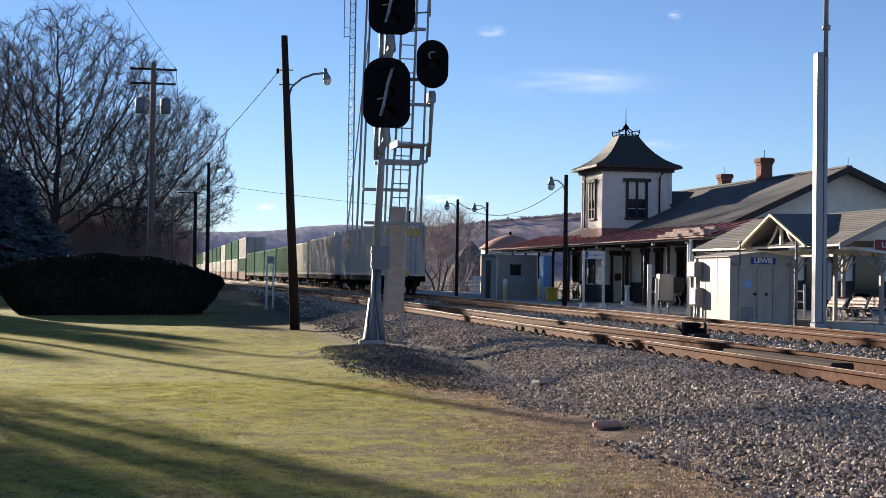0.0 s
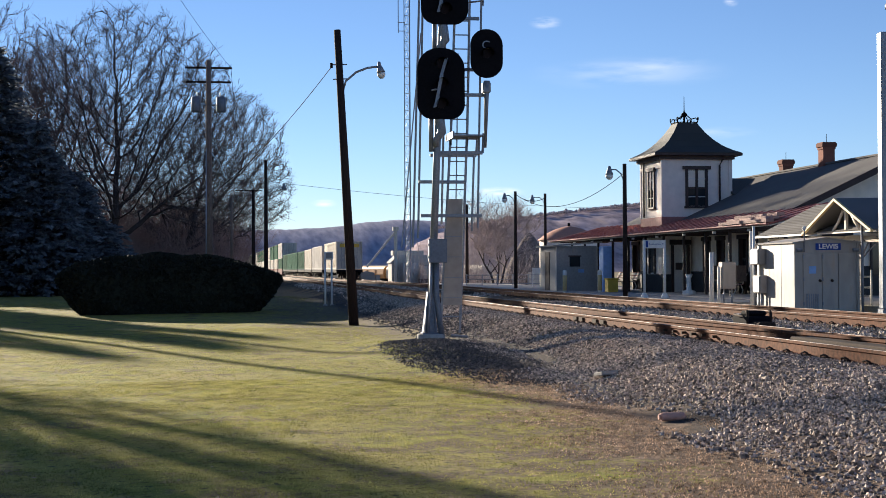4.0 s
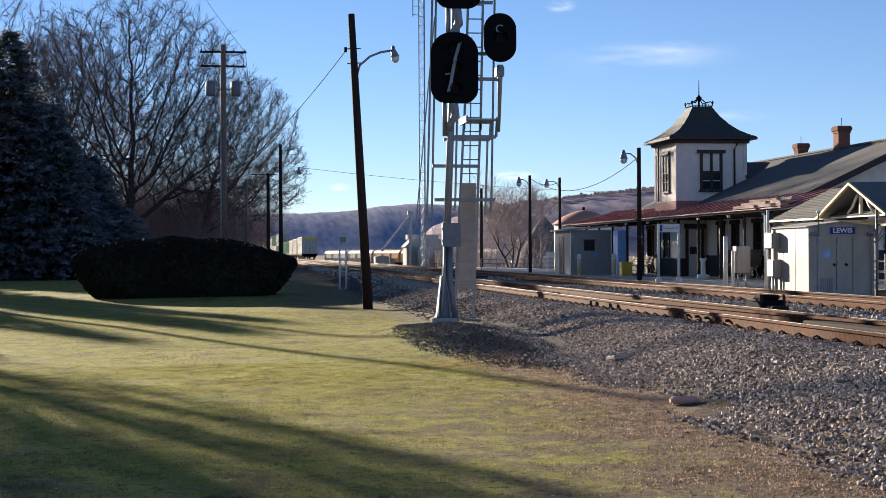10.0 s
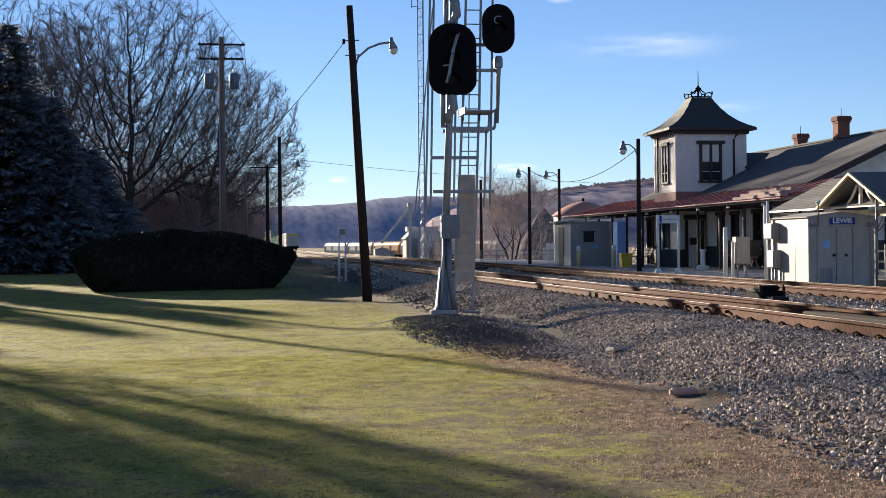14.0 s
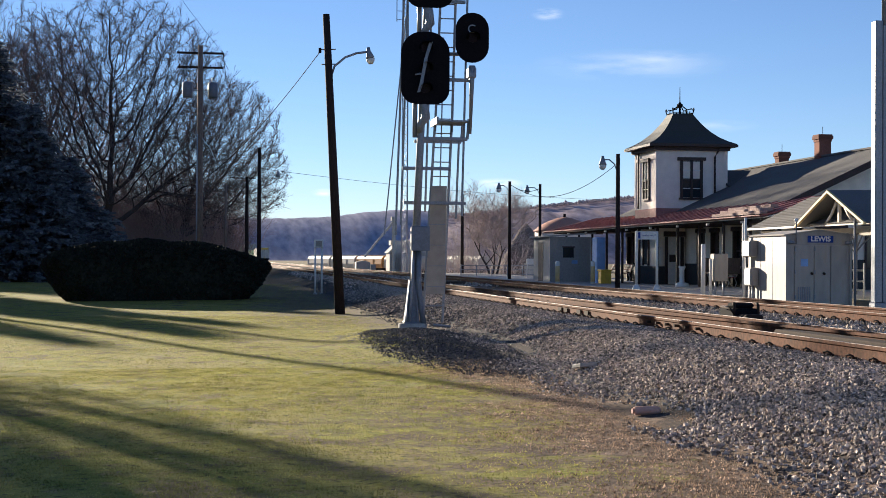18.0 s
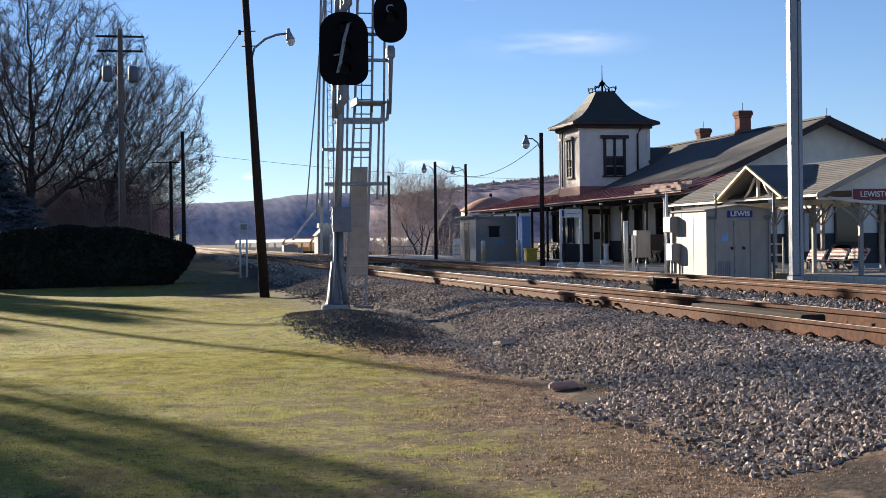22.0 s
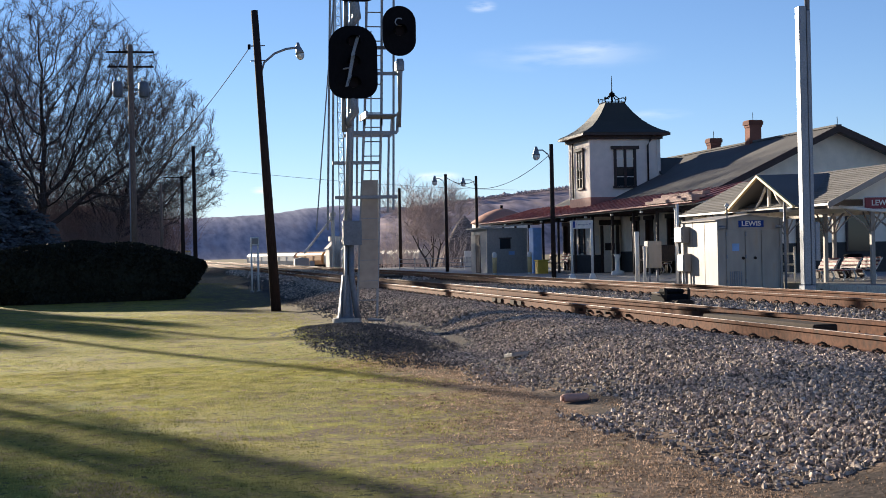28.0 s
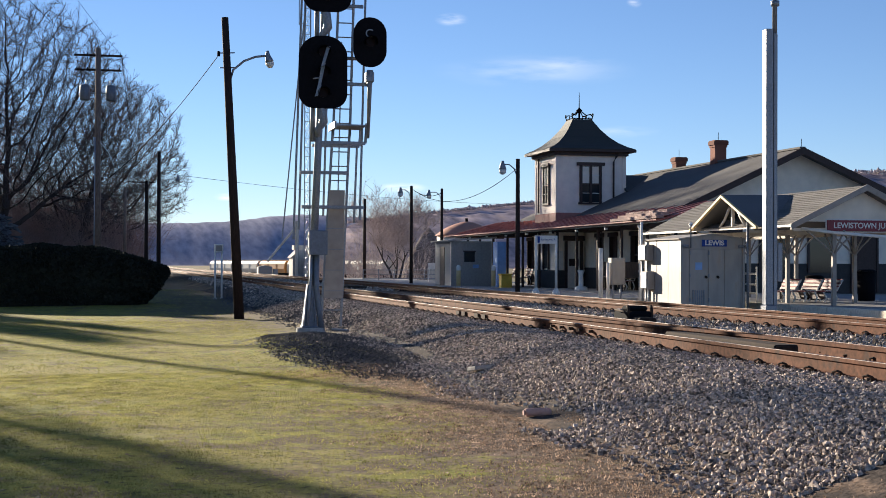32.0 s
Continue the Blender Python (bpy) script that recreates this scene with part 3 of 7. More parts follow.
for i in range(32):
    x = XC1 - 0.5 - i * 1.0
    part("canopy_seam", slab(B(), dquad([(x, YC - 0.01, ZC + 0.035), (x + 0.04, YC - 0.01, ZC + 0.035), (x + 0.04, Y_WALL - 0.12, ZC + 0.773), (x, Y_WALL - 0.12, ZC + 0.773)]), 0.034), M_REDROOF, depot)
for i in range(12):
    x = -46.9 - i * 2.75
    dp("canopy_post", (x - 0.05, 18.75, 0.6, x + 0.05, 18.85, ZC - 0.02), M_TRIM, label="dark canopy post")
    dp("canopy_beam", (x - 0.05, 18.1, ZC - 0.16, x + 0.05, Y_WALL - 0.05, ZC - 0.04), M_TRIM)

# stepped boards of the short raised roof at the canopy's near end
for k in range(3):
    dp("eaves_board", (-51.0 + 0.25 * k, YC - 0.16 + 0.22 * k, ZC + 0.02 + 0.11 * k, XC1 + 0.12 - 0.06 * k, YC + 0.12 + 0.22 * k, ZC + 0.125 + 0.11 * k), M_BOARD, label="pale pinkish stepped eaves board")
# corner tower
TX1, TY0, TW, TZ0, TZ1 = -63.0, 19.48, 3.22, 3.3, 6.98
TX0, TY1 = TX1 - TW, TY0 + TW
tower = dp("tower_wall", (TX0, TY0, 4.05, TX1, TY1, TZ1), M_TOWERPINK, label="pinkish cream square tower")
dp("tower_base", (TX0 - 0.04, TY0 - 0.04, TZ0, TX1 + 0.04, TY1 + 0.04, 4.05), M_FASCIA, tower, "salmon band at the tower's foot")
for x, y in ((TX1, TY0), (TX0, TY0), (TX1, TY1)):
    dp("corner_board", (x - 0.12, y - 0.04, 4.06, x + 0.04, y + 0.12, TZ1 - 0.02), M_TOWERPINK, tower)
# swept roof
bm = B()
rings = []
cx, cy = (TX0 + TX1) / 2 - D0.x, (TY0 + TY1) / 2 - D0.y
for hw, z in ((2.03, 6.9), (2.05, 6.98), (1.74, 7.12), (1.42, 7.32), (1.08, 7.62), (0.78, 7.98), (0.58, 8.28), (0.47, 8.47)):
    rings.append([bm.verts.new((cx + sx * hw, cy + sy * hw, z - D0.z)) for sx, sy in ((-1, -1), (1, -1), (1, 1), (-1, 1))])
for a, b in zip(rings, rings[1:]):
    for k in range(4):
        bm.faces.new((a[k], a[(k + 1) % 4], b[(k + 1) % 4], b[k]))
bm.faces.new(rings[0][::-1])
bm.faces.new(rings[-1])
part("tower_roof", bm, M_TOWERROOF, depot, "dark swept pyramid roof of the tower")
bm = B()
for hw, z0, z1 in ((2.08, 6.84, 6.95), (1.8, 6.68, 6.84)):
    box(bm, cx - hw, cy - hw, z0 - D0.z, cx + hw, cy + hw, z1 - D0.z)
part("tower_cornice", bm, M_TRIM, depot, "dark moulded eaves of the tower")


def letters(text, size, material, parent, m, name="lettering", depth=0.004, bold=0.0):
    """Raised letters as one mesh."""
    cu = bpy.data.curves.new(name, "FONT")
    cu.body, cu.size, cu.extrude, cu.align_x, cu.align_y = text, size, depth, "CENTER", "CENTER"
    cu.offset = bold
    tmp = new("tmp_text", cu)
    me = bpy.data.meshes.new_from_object(tmp.evaluated_get(bpy.context.evaluated_depsgraph_get()))
    bpy.data.objects.remove(tmp)
    me.materials.clear()
    me.materials.append(material)
    ob = new(name, me)
    ob.parent = parent
    ob.matrix_basis = m
    return ob


FACE_X = Matrix(((0, 0, 1, 0), (1, 0, 0, 0), (0, 1, 0, 0), (0, 0, 0, 1)))      # letters that face +x
FACE_Y = Matrix(((1, 0, 0, 0), (0, 0, -1, 0), (0, 1, 0, 0), (0, 0, 0, 1)))     # letters that face -y


def tower_window(u0, u1, z0, z1, along, plane, cols):
    """A sash window with dark frame and hood; along is the axis it runs, plane the wall's place."""
    def d(a0, a1, zz0, zz1, out0, out1):
        if along == "y":
            return (plane + out0, a0, zz0, plane + out1, a1, zz1)
        return (a0, plane - out1, zz0, a1, plane - out0, zz1)
    win = dp("window", d(u0 + 0.05, u1 - 0.05, z0, z1, 0.004, 0.03), M_GLASS, tower, "dark sash window")
    for a0, a1 in ((u0 - 0.04, u0 + 0.08), (u1 - 0.08, u1 + 0.04), ((u0 + u1) / 2 - 0.06, (u0 + u1) / 2 + 0.06)):
        dp("window_frame", d(a0, a1, z0 - 0.02, z1 + 0.02, 0.005, 0.08), M_TRIM, win)
    dp("window_hood", d(u0 - 0.17, u1 + 0.17, z1 + 0.02, z1 + 0.17, 0.005, 0.14), M_TRIM, win)
    dp("window_sill", d(u0 - 0.1, u1 + 0.1, z0 - 0.1, z0 - 0.02, 0.005, 0.12), M_TRIM, win)
    n = 4
    for i in range(1, n):
        z = z0 + (z1 - z0) * i / n
        wd = 0.035 if i == 2 else 0.016
        dp("glazing_bar", d(u0 + 0.08, u1 - 0.08, z - wd, z + wd, 0.031, 0.055), M_WHITE if i != 2 else M_TRIM, win)
    if cols:
        blind = dp("blind", d(u0 + 0.1, u1 - 0.1, z0 + (z1 - z0) * 0.5, z1 - 0.02, 0.0305, 0.034), M_CREAM, win, "pale drawn blind behind the glass")


tower_window(20.62, 21.6, 4.55, 6.2, "y", TX1, True)
tower_window(-64.95, -64.05, 4.55, 6.2, "x", TY0, True)
# agent's bay at the tower's foot
bay = dp("bay_wall", (TX0 + 0.02, TY0 + 0.02, 1.42, TX1 - 0.02, Y_WALL - 0.06, 3.29), M_CREAM, label="cream projecting bay under the tower")
dp("bay_wainscot", (TX0 - 0.01, TY0 - 0.01, 0.6, TX1 + 0.01, Y_WALL - 0.06, 1.42), M_WAINSCOT, bay, "dark lower boarding of the bay")
for nm, d, mt_ in (("door", (TX1 - 0.018, 20.02, 0.62, TX1 + 0.03, 20.6, 2.75), M_WHITE), ("window", (-64.9, TY0 - 0.02, 1.5, -64.2, TY0 + 0.018, 2.8), M_GLASS)):
    dp(nm, d, mt_, bay, "pale bay door" if nm == "door" else "dark bay window")
for d in ((TX1 - 0.016, 19.88, 0.62, TX1 + 0.06, 20.01, 2.76), (TX1 - 0.016, 20.61, 0.62, TX1 + 0.06, 20.76, 2.76), (TX1 - 0.016, 19.82, 2.77, TX1 + 0.08, 20.82, 3.0), (TX1 + 0.031, 20.08, 1.62, TX1 + 0.04, 20.54, 1.95),
          (-65.02, TY0 - 0.06, 1.44, -64.91, TY0 + 0.016, 2.86), (-64.19, TY0 - 0.06, 1.44, -64.08, TY0 + 0.016, 2.86), (-65.1, TY0 - 0.1, 2.87, -64.0, TY0 + 0.016, 3.0)):
    dp("frame", d, M_TRIM, bay, "dark brown frame")
dp("notice", (TX1 - 0.016, 19.55, 1.5, TX1 + 0.02, 19.8, 2.3), M_WHITE, bay, "pale notice on the bay")
# cornice mouldings and pilasters on the tracks side
dp("frieze", (TX0 - 0.02, TY0 - 0.05, 6.3, TX1 + 0.05, TY0 - 0.005, 6.42), M_TOWERPINK, tower)
dp("downpipe", (TX0 + 0.55, TY0 - 0.11, 4.1, TX0 + 0.63, TY0 - 0.03, 6.8), M_TRIM, tower, "dark downpipe")
bar("downpipe", [Vector(p) - D0 for p in ((TX1 + 0.35, 22.42, 6.86), (TX1 + 0.12, 22.3, 6.62), (TX1 + 0.09, 22.2, 6.4), (TX1 + 0.09, 22.2, 4.7))], 0.045, M_TRIM, tower, "dark downpipe")
# iron cresting and finial
crest = part("cresting", B(), M_BLACK, depot)
bm = B()
CZ = 8.47 - D0.z
for sx, sy in ((-1, -1), (1, -1), (1, 1), (-1, 1)):
    tube(bm, [(cx + sx * 0.46, cy + sy * 0.46, CZ), (cx + sx * 0.5, cy + sy * 0.5, CZ + 0.12), (cx + sx * 0.42, cy + sy * 0.42, CZ + 0.24), (cx + sx * 0.26, cy + sy * 0.26, CZ + 0.2), (cx + sx * 0.1, cy + sy * 0.1, CZ + 0.38), (cx, cy, CZ + 0.5)], 0.028, 6)
    for k in range(8):
        a = k * math.pi / 4
        tube(bm, [(cx + sx * 0.5 + 0.07 * math.cos(a), cy + sy * 0.5, CZ + 0.2 + 0.07 * math.sin(a)), (cx + sx * 0.5 + 0.07 * math.cos(a + 0.785), cy + sy * 0.5, CZ + 0.2 + 0.07 * math.sin(a + 0.785))], 0.02, 5)
    tx, ty = -sy, sx
    tube(bm, [(cx + sx * 0.48, cy + sy * 0.48, CZ + 0.03), (cx + tx * 0.48, cy + ty * 0.48, CZ + 0.03)], 0.025, 5)
    mx_, my_ = (sx + tx) * 0.24, (sy + ty) * 0.24
    tube(bm, [(cx + mx_, cy + my_, CZ), (cx + mx_, cy + my_, CZ + 0.16)], 0.022, 5)
tube(bm, [(cx, cy, CZ), (cx, cy, CZ + 0.3), (cx, cy, CZ + 0.4), (cx, cy, CZ + 0.46), (cx, cy, CZ + 0.52), (cx, cy, CZ + 0.6), (cx, cy, CZ + 1.3)], [0.05, 0.05, 0.13, 0.15, 0.07, 0.025, 0.012], 10)
bm.to_mesh(crest.data)
bm.free()
crest.data.materials.clear()
crest.data.materials.append(M_BLACK)
crest["label"] = "black iron roof cresting with a spike finial"

# chimneys
for x, y, zt, zb, hw in ((-57.73, 25.1, 7.03, 5.6, 0.26), (-62.9, 25.4, 6.68, 5.6, 0.24)):
    ch = dp("chimney", (x - hw, y - hw, zb, x + hw, y + hw, zt - 0.3), M_BRICK, label="red brick chimney with a corbelled top")
    for k, (o, z0, z1) in enumerate(((0.03, zt - 0.3, zt - 0.2), (0.07, zt - 0.2, zt - 0.05), (0.04, zt - 0.05, zt))):
        dp("corbel", (x - hw - o, y - hw - o, z0, x + hw + o, y + hw + o, z1), M_BRICK, ch)
    bar("lightning_rod", [Vector((x, y, zt)) - D0, Vector((x, y, zt + 0.35)) - D0], 0.012, M_BLACK, ch)
bar("lightning_rod", [Vector((XR1 - 0.1, Y_RIDGE, Z_RIDGE)) - D0, Vector((XR1 - 0.1, Y_RIDGE, Z_RIDGE + 0.35)) - D0], 0.012, M_BLACK, depot)
# cross wing behind the tower; shade of its +x slope put into dark slate
part("wing_roof", slab(B(), dquad([(-62.3, 22.74, 4.99), (-65.0, 22.74, 5.95), (-65.0, 23.8, 5.95), (-65.0, 24.9, 5.95)]), 0.1), M_TOWERROOF, depot, "cross roof slope, its shade put into a dark slate colour")
part("wing_roof", slab(B(), dquad([(-67.7, 22.74, 4.99), (-65.0, 22.74, 5.95), (-65.0, 23.8, 5.95), (-65.0, 24.9, 5.95)]), 0.1), M_SHINGLE, depot)
# small lamps under the canopy edge
for i in range(9):
    x = XC1 - 2.0 - i * 3.6
    dp("soffit_lamp", (x - 0.05, YC - 0.02, ZC - 0.25, x + 0.05, YC + 0.08, ZC - 0.17), M_WHITE)
dp("door_sign", (-53.5, Y_WALL + 0.02, 1.75, -52.95, Y_WALL + 0.06, 2.05), M_WHITE)

# ---- waiting shelter at the platform ----
SX0, SX1, SYE, SYR, SYB, SZE, SZR = -43.6, -33.3, 16.45, 18.5, 20.6, 2.72, 3.72
shelter = thing("platform_shelter", -38, 18.5, 0.65, "open timber platform shelter with tan-grey shingle roof", "shelter")
S0 = Vector((-38, 18.5, 0.65))


def sp(name, dims, material, label="", parent=None, bevel=0.0):
    x0, y0, z0, x1, y1, z1 = dims
    return blk(name, (x0 - S0.x, y0 - S0.y, z0 - S0.z, x1 - S0.x, y1 - S0.y, z1 - S0.z), material, parent or shelter, label, bevel)


def squad(ps):
    return [Vector(p) - S0 for p in ps]


part("front_roof", slab(B(), squad([(SX0, SYE, SZE), (SX1, SYE, SZE), (SX1, SYR, SZR), (SX0, SYR, SZR)]), 0.06), M_SHINGLE2, shelter, "tan-grey shingle slope")
part("rear_roof", slab(B(), squad([(SX0, SYR, SZR), (SX1, SYR, SZR), (SX1, SYB, SZE), (SX0, SYB, SZE)]), 0.06), M_SHINGLE2, shelter)
# shingle courses as thin raised strips
for i in range(17):
    f0, f1 = i / 17, (i + 1) / 17
    y0, y1, z0, z1 = SYE + (SYR - SYE) * f0, SYE + (SYR - SYE) * f1, SZE + (SZR - SZE) * f0, SZE + (SZR - SZE) * f1
    part("shingle_course", slab(B(), squad([(SX0 + R.uniform(-0.02, 0.0), y0 - 0.02, z0 + 0.014), (SX1 + R.uniform(0, 0.02), y0 - 0.02, z0 + 0.014), (SX1, y1, z1 + 0.006), (SX0, y1, z1 + 0.006)]), 0.005), M_SHINGLE2, shelter)
GX, GH = -37.0, 2.25
gy0 = 16.2
zf, za = 2.72, 3.62
yb = SYE + (za - SZE) / (SZR - SZE) * (SYR - SYE)
for s in (-1, 1):
    # slope turned from the sun gets darker shingle, its shade put into colour
    part("gable_roof", slab(B(), squad([(GX + s * GH, gy0, zf), (GX, gy0, za), (GX, yb, za + 0.03), (GX + s * GH, SYE + 0.03, zf)]), 0.06), M_SHINGLE2 if s < 0 else M_SHINGLE, shelter, "little cross gable over the entrance")
    bm = B()
    a, b = Vector((GX + s * GH, gy0 - 0.03, zf - 0.05)) - S0, Vector((GX, gy0 - 0.03, za - 0.04)) - S0
    up = Vector((0, 0, 0.035))
    dy = Vector((0, 0.04, 0))
    vs = [bm.verts.new(p) for p in (a - up - dy, b - up - dy, b + up - dy, a + up - dy, a - up + dy, b - up + dy, b + up + dy, a + up + dy)]
    for q in ((0, 1, 2, 3), (7, 6, 5, 4), (0, 4, 5, 1), (1, 5, 6, 2), (2, 6, 7, 3), (3, 7, 4, 0)):
        bm.faces.new([vs[i] for i in q])
    bmesh.ops.recalc_face_normals(bm, faces=bm.faces[:])
    part("bargeboard", bm, M_GOLDTRIM, shelter, "pale yellow bargeboard")
    bar("truss_brace", squad([(GX + s * 0.9, gy0 + 0.3, 2.72), (GX + s * 0.55, gy0 + 0.3, 2.95), (GX + s * 0.2, gy0 + 0.3, 3.3)]), 0.04, M_CREAM, shelter)
sp("tie_beam", (GX - 1.9, gy0 + 0.26, 2.66, GX + 1.9, gy0 + 0.34, 2.74), M_CREAM)
sp("king_post", (GX - 0.04, gy0 + 0.26, 2.75, GX + 0.04, gy0 + 0.34, 3.5), M_CREAM)
# eaves gutter, plates and posts with curved braces
sp("gutter", (SX0 - 0.1, SYE - 0.07, SZE - 0.07, GX - GH - 0.05, SYE - 0.01, SZE - 0.01), M_WHITE, "white gutter")
sp("gutter", (GX + GH + 0.05, SYE - 0.07, SZE - 0.07, SX1 + 0.05, SYE - 0.01, SZE - 0.01), M_WHITE, "white gutter")
sp("wall_plate", (SX0 + 0.3, 17.64, 2.5, SX1 - 0.2, 17.76, 2.64), M_CREAM)
sp("rear_plate", (SX0 + 0.3, 19.64, 2.5, SX1 - 0.2, 19.76, 2.64), M_CREAM)
for x in (-42.9, -39.6, -36.1, -33.5):
    for y in (17.7, 19.7):
        if x == -33.5 and y > 18:
            continue
        sp("post", (x - 0.05, y - 0.05, 0.65, x + 0.05, y + 0.05, 2.5), M_TAN, "tan timber post")
        for dx, dyy in ((0.55, 0), (-0.55, 0), (0, -0.75), (0, 0.6)):
            bar("post_brace", squad([(x, y, 1.95), (x + dx * 0.35, y + dyy * 0.35, 2.2), (x + dx, y + dyy, 2.56)]), 0.024, M_TAN, shelter)
    sp("rafter", (x - 0.04, SYE + 0.1, 2.56, x + 0.04, SYB - 0.1, 2.63), M_CREAM)
# gable end facing along the platform
gb = B()
prism(gb, [(SYE + 0.55 - S0.y, SZE + 0.08 - S0.z), (SYB - 0.55 - S0.y, SZE + 0.08 - S0.z), (SYR - S0.y, SZR - 0.12 - S0.z)], SX1 - 0.35 - S0.x, SX1 - 0.3 - S0.x, "x")
part("gable_panel", gb, M_CREAM, shelter, "cream boarded gable")
for s in (-1, 1):
    bm = B()
    a, b = Vector((SX1 + 0.03, SYR + s * (SYR - SYE + 0.05), SZE - 0.06)) - S0, Vector((SX1 + 0.03, SYR, SZR - 0.05)) - S0
    up, dx = Vector((0, 0, 0.08)), Vector((0.03, 0, 0))
    vs = [bm.verts.new(p) for p in (a - up - dx, b - up - dx, b + up - dx, a + up - dx, a - up + dx, b - up + dx, b + up + dx, a + up + dx)]
    for q in ((0, 1, 2, 3), (7, 6, 5, 4), (0, 4, 5, 1), (1, 5, 6, 2), (2, 6, 7, 3), (3, 7, 4, 0)):
        bm.faces.new([vs[i] for i in q])
    bmesh.ops.recalc_face_normals(bm, faces=bm.faces[:])
    part("bargeboard", bm, M_TAN, shelter, "tan bargeboard")
bar("rain_pipe", squad([(-33.4, 16.75, 2.62), (-33.0, 17.5, 2.5), (-32.2, 19.6, 2.32)]), 0.04, M_WHITE, shelter, "white sloping rain pipe")
sign = thing("station_name_sign", SX1 + 0.02, 18.17, 2.55, "maroon station name board with cream letters", "sign")
blk("board", (0.0, -0.78, 0, 0.05, 1.5, 0.28), M_MAROON, sign)
blk("border", (-0.02, -0.81, -0.03, -0.005, 1.53, 0.31), M_WHITE, sign)
letters("LEWISTOWN JUN", 0.2, M_WHITE, sign, Matrix.Translation((0.054, 0.18, 0.14)) @ FACE_X, bold=0.003)

# ---- platform benches ----


def make_bench(label, length, h):
    """A slatted bench facing -y, of a length and a height."""
    b = thing("platform_bench", 0, 0, 0, label, "bench", "platform benches")
    k, w_ = h / 0.95, length / 2
    for i in range(4):
        blk("seat_slat", (-w_, 0.0 + i * 0.11, 0.43 * k, w_, 0.09 + i * 0.11, 0.46 * k), M_MAROON, b, "dark red seat board")
    blk("seat_front", (-w_ + 0.06, 0.03, 0.12 * k, w_ - 0.06, 0.05, 0.43 * k), M_TRIM, b, "dark front board")
    # every other back board is pale, with sunlight put into its colour
    for i in range(3):
        blk("back_slat", (-w_, 0.42 + i * 0.05, (0.53 + i * 0.15) * k, w_, 0.45 + i * 0.05, (0.62 + i * 0.15) * k), M_BENCHSUN, b, "pale back board with sunlight in its colour")
        blk("back_slat", (-w_, 0.445 + i * 0.05, (0.63 + i * 0.15) * k, w_, 0.47 + i * 0.05, (0.675 + i * 0.15) * k), M_MAROON, b, "dark red back board")
    for x in (-w_ + 0.03, w_ - 0.03):
        bar("iron_leg", [(x, 0.02, 0), (x, 0.1, 0.2 * k), (x, 0.0, 0.4 * k), (x, 0.1, 0.47 * k), (x, 0.4, 0.45 * k), (x, 0.46, 0.62 * k), (x, 0.6, 0.95 * k)], 0.025, M_WHITE, b, "pale cast-iron end", 6)
        bar("rear_leg", [(x, 0.34, 0.42 * k), (x, 0.42, 0.2 * k), (x, 0.36, 0.0)], 0.025, M_WHITE, b, "", 6)
    return b


bench = make_bench("dark red slatted bench with sunlit-pale striped back and pale iron ends", 1.0, 0.64)
bench.matrix_basis = pose(-37.95, 18.2, 0.64)
for y in (18.87, 19.49):
    copy_thing(bench, pose(-37.95, y, 0.64))
bench = make_bench("dark red slatted bench with sunlit-pale striped back by the depot wall", 1.24, 0.85)
bench.matrix_basis = pose(-73.0, 19.9, 0.62)
for x, y in ((-70.6, 19.9), (-56.2, 20.1), (-53.2, 20.1)):
    copy_thing(bench, pose(x, y, 0.62))

# dark lower boarding and openings on the gable end behind the shelter
dp("gable_wainscot", (X_GABLE + 0.003, Y_WALL, 0.6, X_GABLE + 0.04, 29.6, 1.75), M_WAINSCOT, label="dark lower boarding of the gable end")
for y0, y1, z0, z1 in ((21.7, 22.7, 0.65, 2.9), (23.6, 24.6, 1.4, 2.9), (25.6, 26.6, 1.4, 2.9), (27.4, 28.4, 0.65, 2.9)):
    w_ = dp("window" if z0 > 1 else "door", (X_GABLE + 0.045, y0, z0, X_GABLE + 0.07, y1, z1), M_GLASS if z0 > 1 else M_TRIM)
    for a, b in ((y0 - 0.08, y0), (y1, y1 + 0.08)):
        dp("jamb", (X_GABLE + 0.045, a, z0, X_GABLE + 0.1, b, z1), M_TRIM, w_)
    dp("lintel", (X_GABLE + 0.045, y0 - 0.14, z1, X_GABLE + 0.12, y1 + 0.14, z1 + 0.15), M_TRIM, w_)

# ---- signal mast ----
mast = thing("railway_signal", -29.4, 3.73, 0.25, "tall galvanised railway signal mast with ladder and black light heads", "railway signal")


def mp(y, z, x=0.0):
    """A point of the mast, from the world's y and z."""
    return Vector((x, y - 3.73, z - 0.25))


def my(z):
    return 3.73 + 0.042 * z


bar("mast_tube", [mp(my(0.9), 0.9), mp(my(4.3), 4.3), mp(my(9.3), 9.3)], [0.085, 0.075, 0.07], M_STEEL, mast, "grey galvanised mast tube", 16)
bar("foundation", [(0, 0.03, -0.25), (0, 0.03, 0.1), (0, 0.03, 0.12)], [0.3, 0.3, 0.28], M_CONC, mast, "round concrete foundation", 24)
bm = B()
box(bm, -0.17, -0.17, 0.12, 0.17, 0.17, 0.15, bevel=0.01)
prism(bm, [(-0.15, 0.151), (0.15, 0.151), (0.11, 0.62), (0.07, 1.0), (-0.05, 1.0), (-0.09, 0.62)], -0.11, 0.11, "x")
for yy_ in (-0.12, 0.12):
    prism(bm, [(yy_ - 0.012, 0.152), (yy_ + 0.012, 0.152), (yy_ * 0.7 + 0.012, 0.7), (yy_ * 0.7 - 0.012, 0.7)], 0.112, 0.16, "x")
part("cast_base", bm, M_GREYSTEEL, mast, "tapered cast mast base")
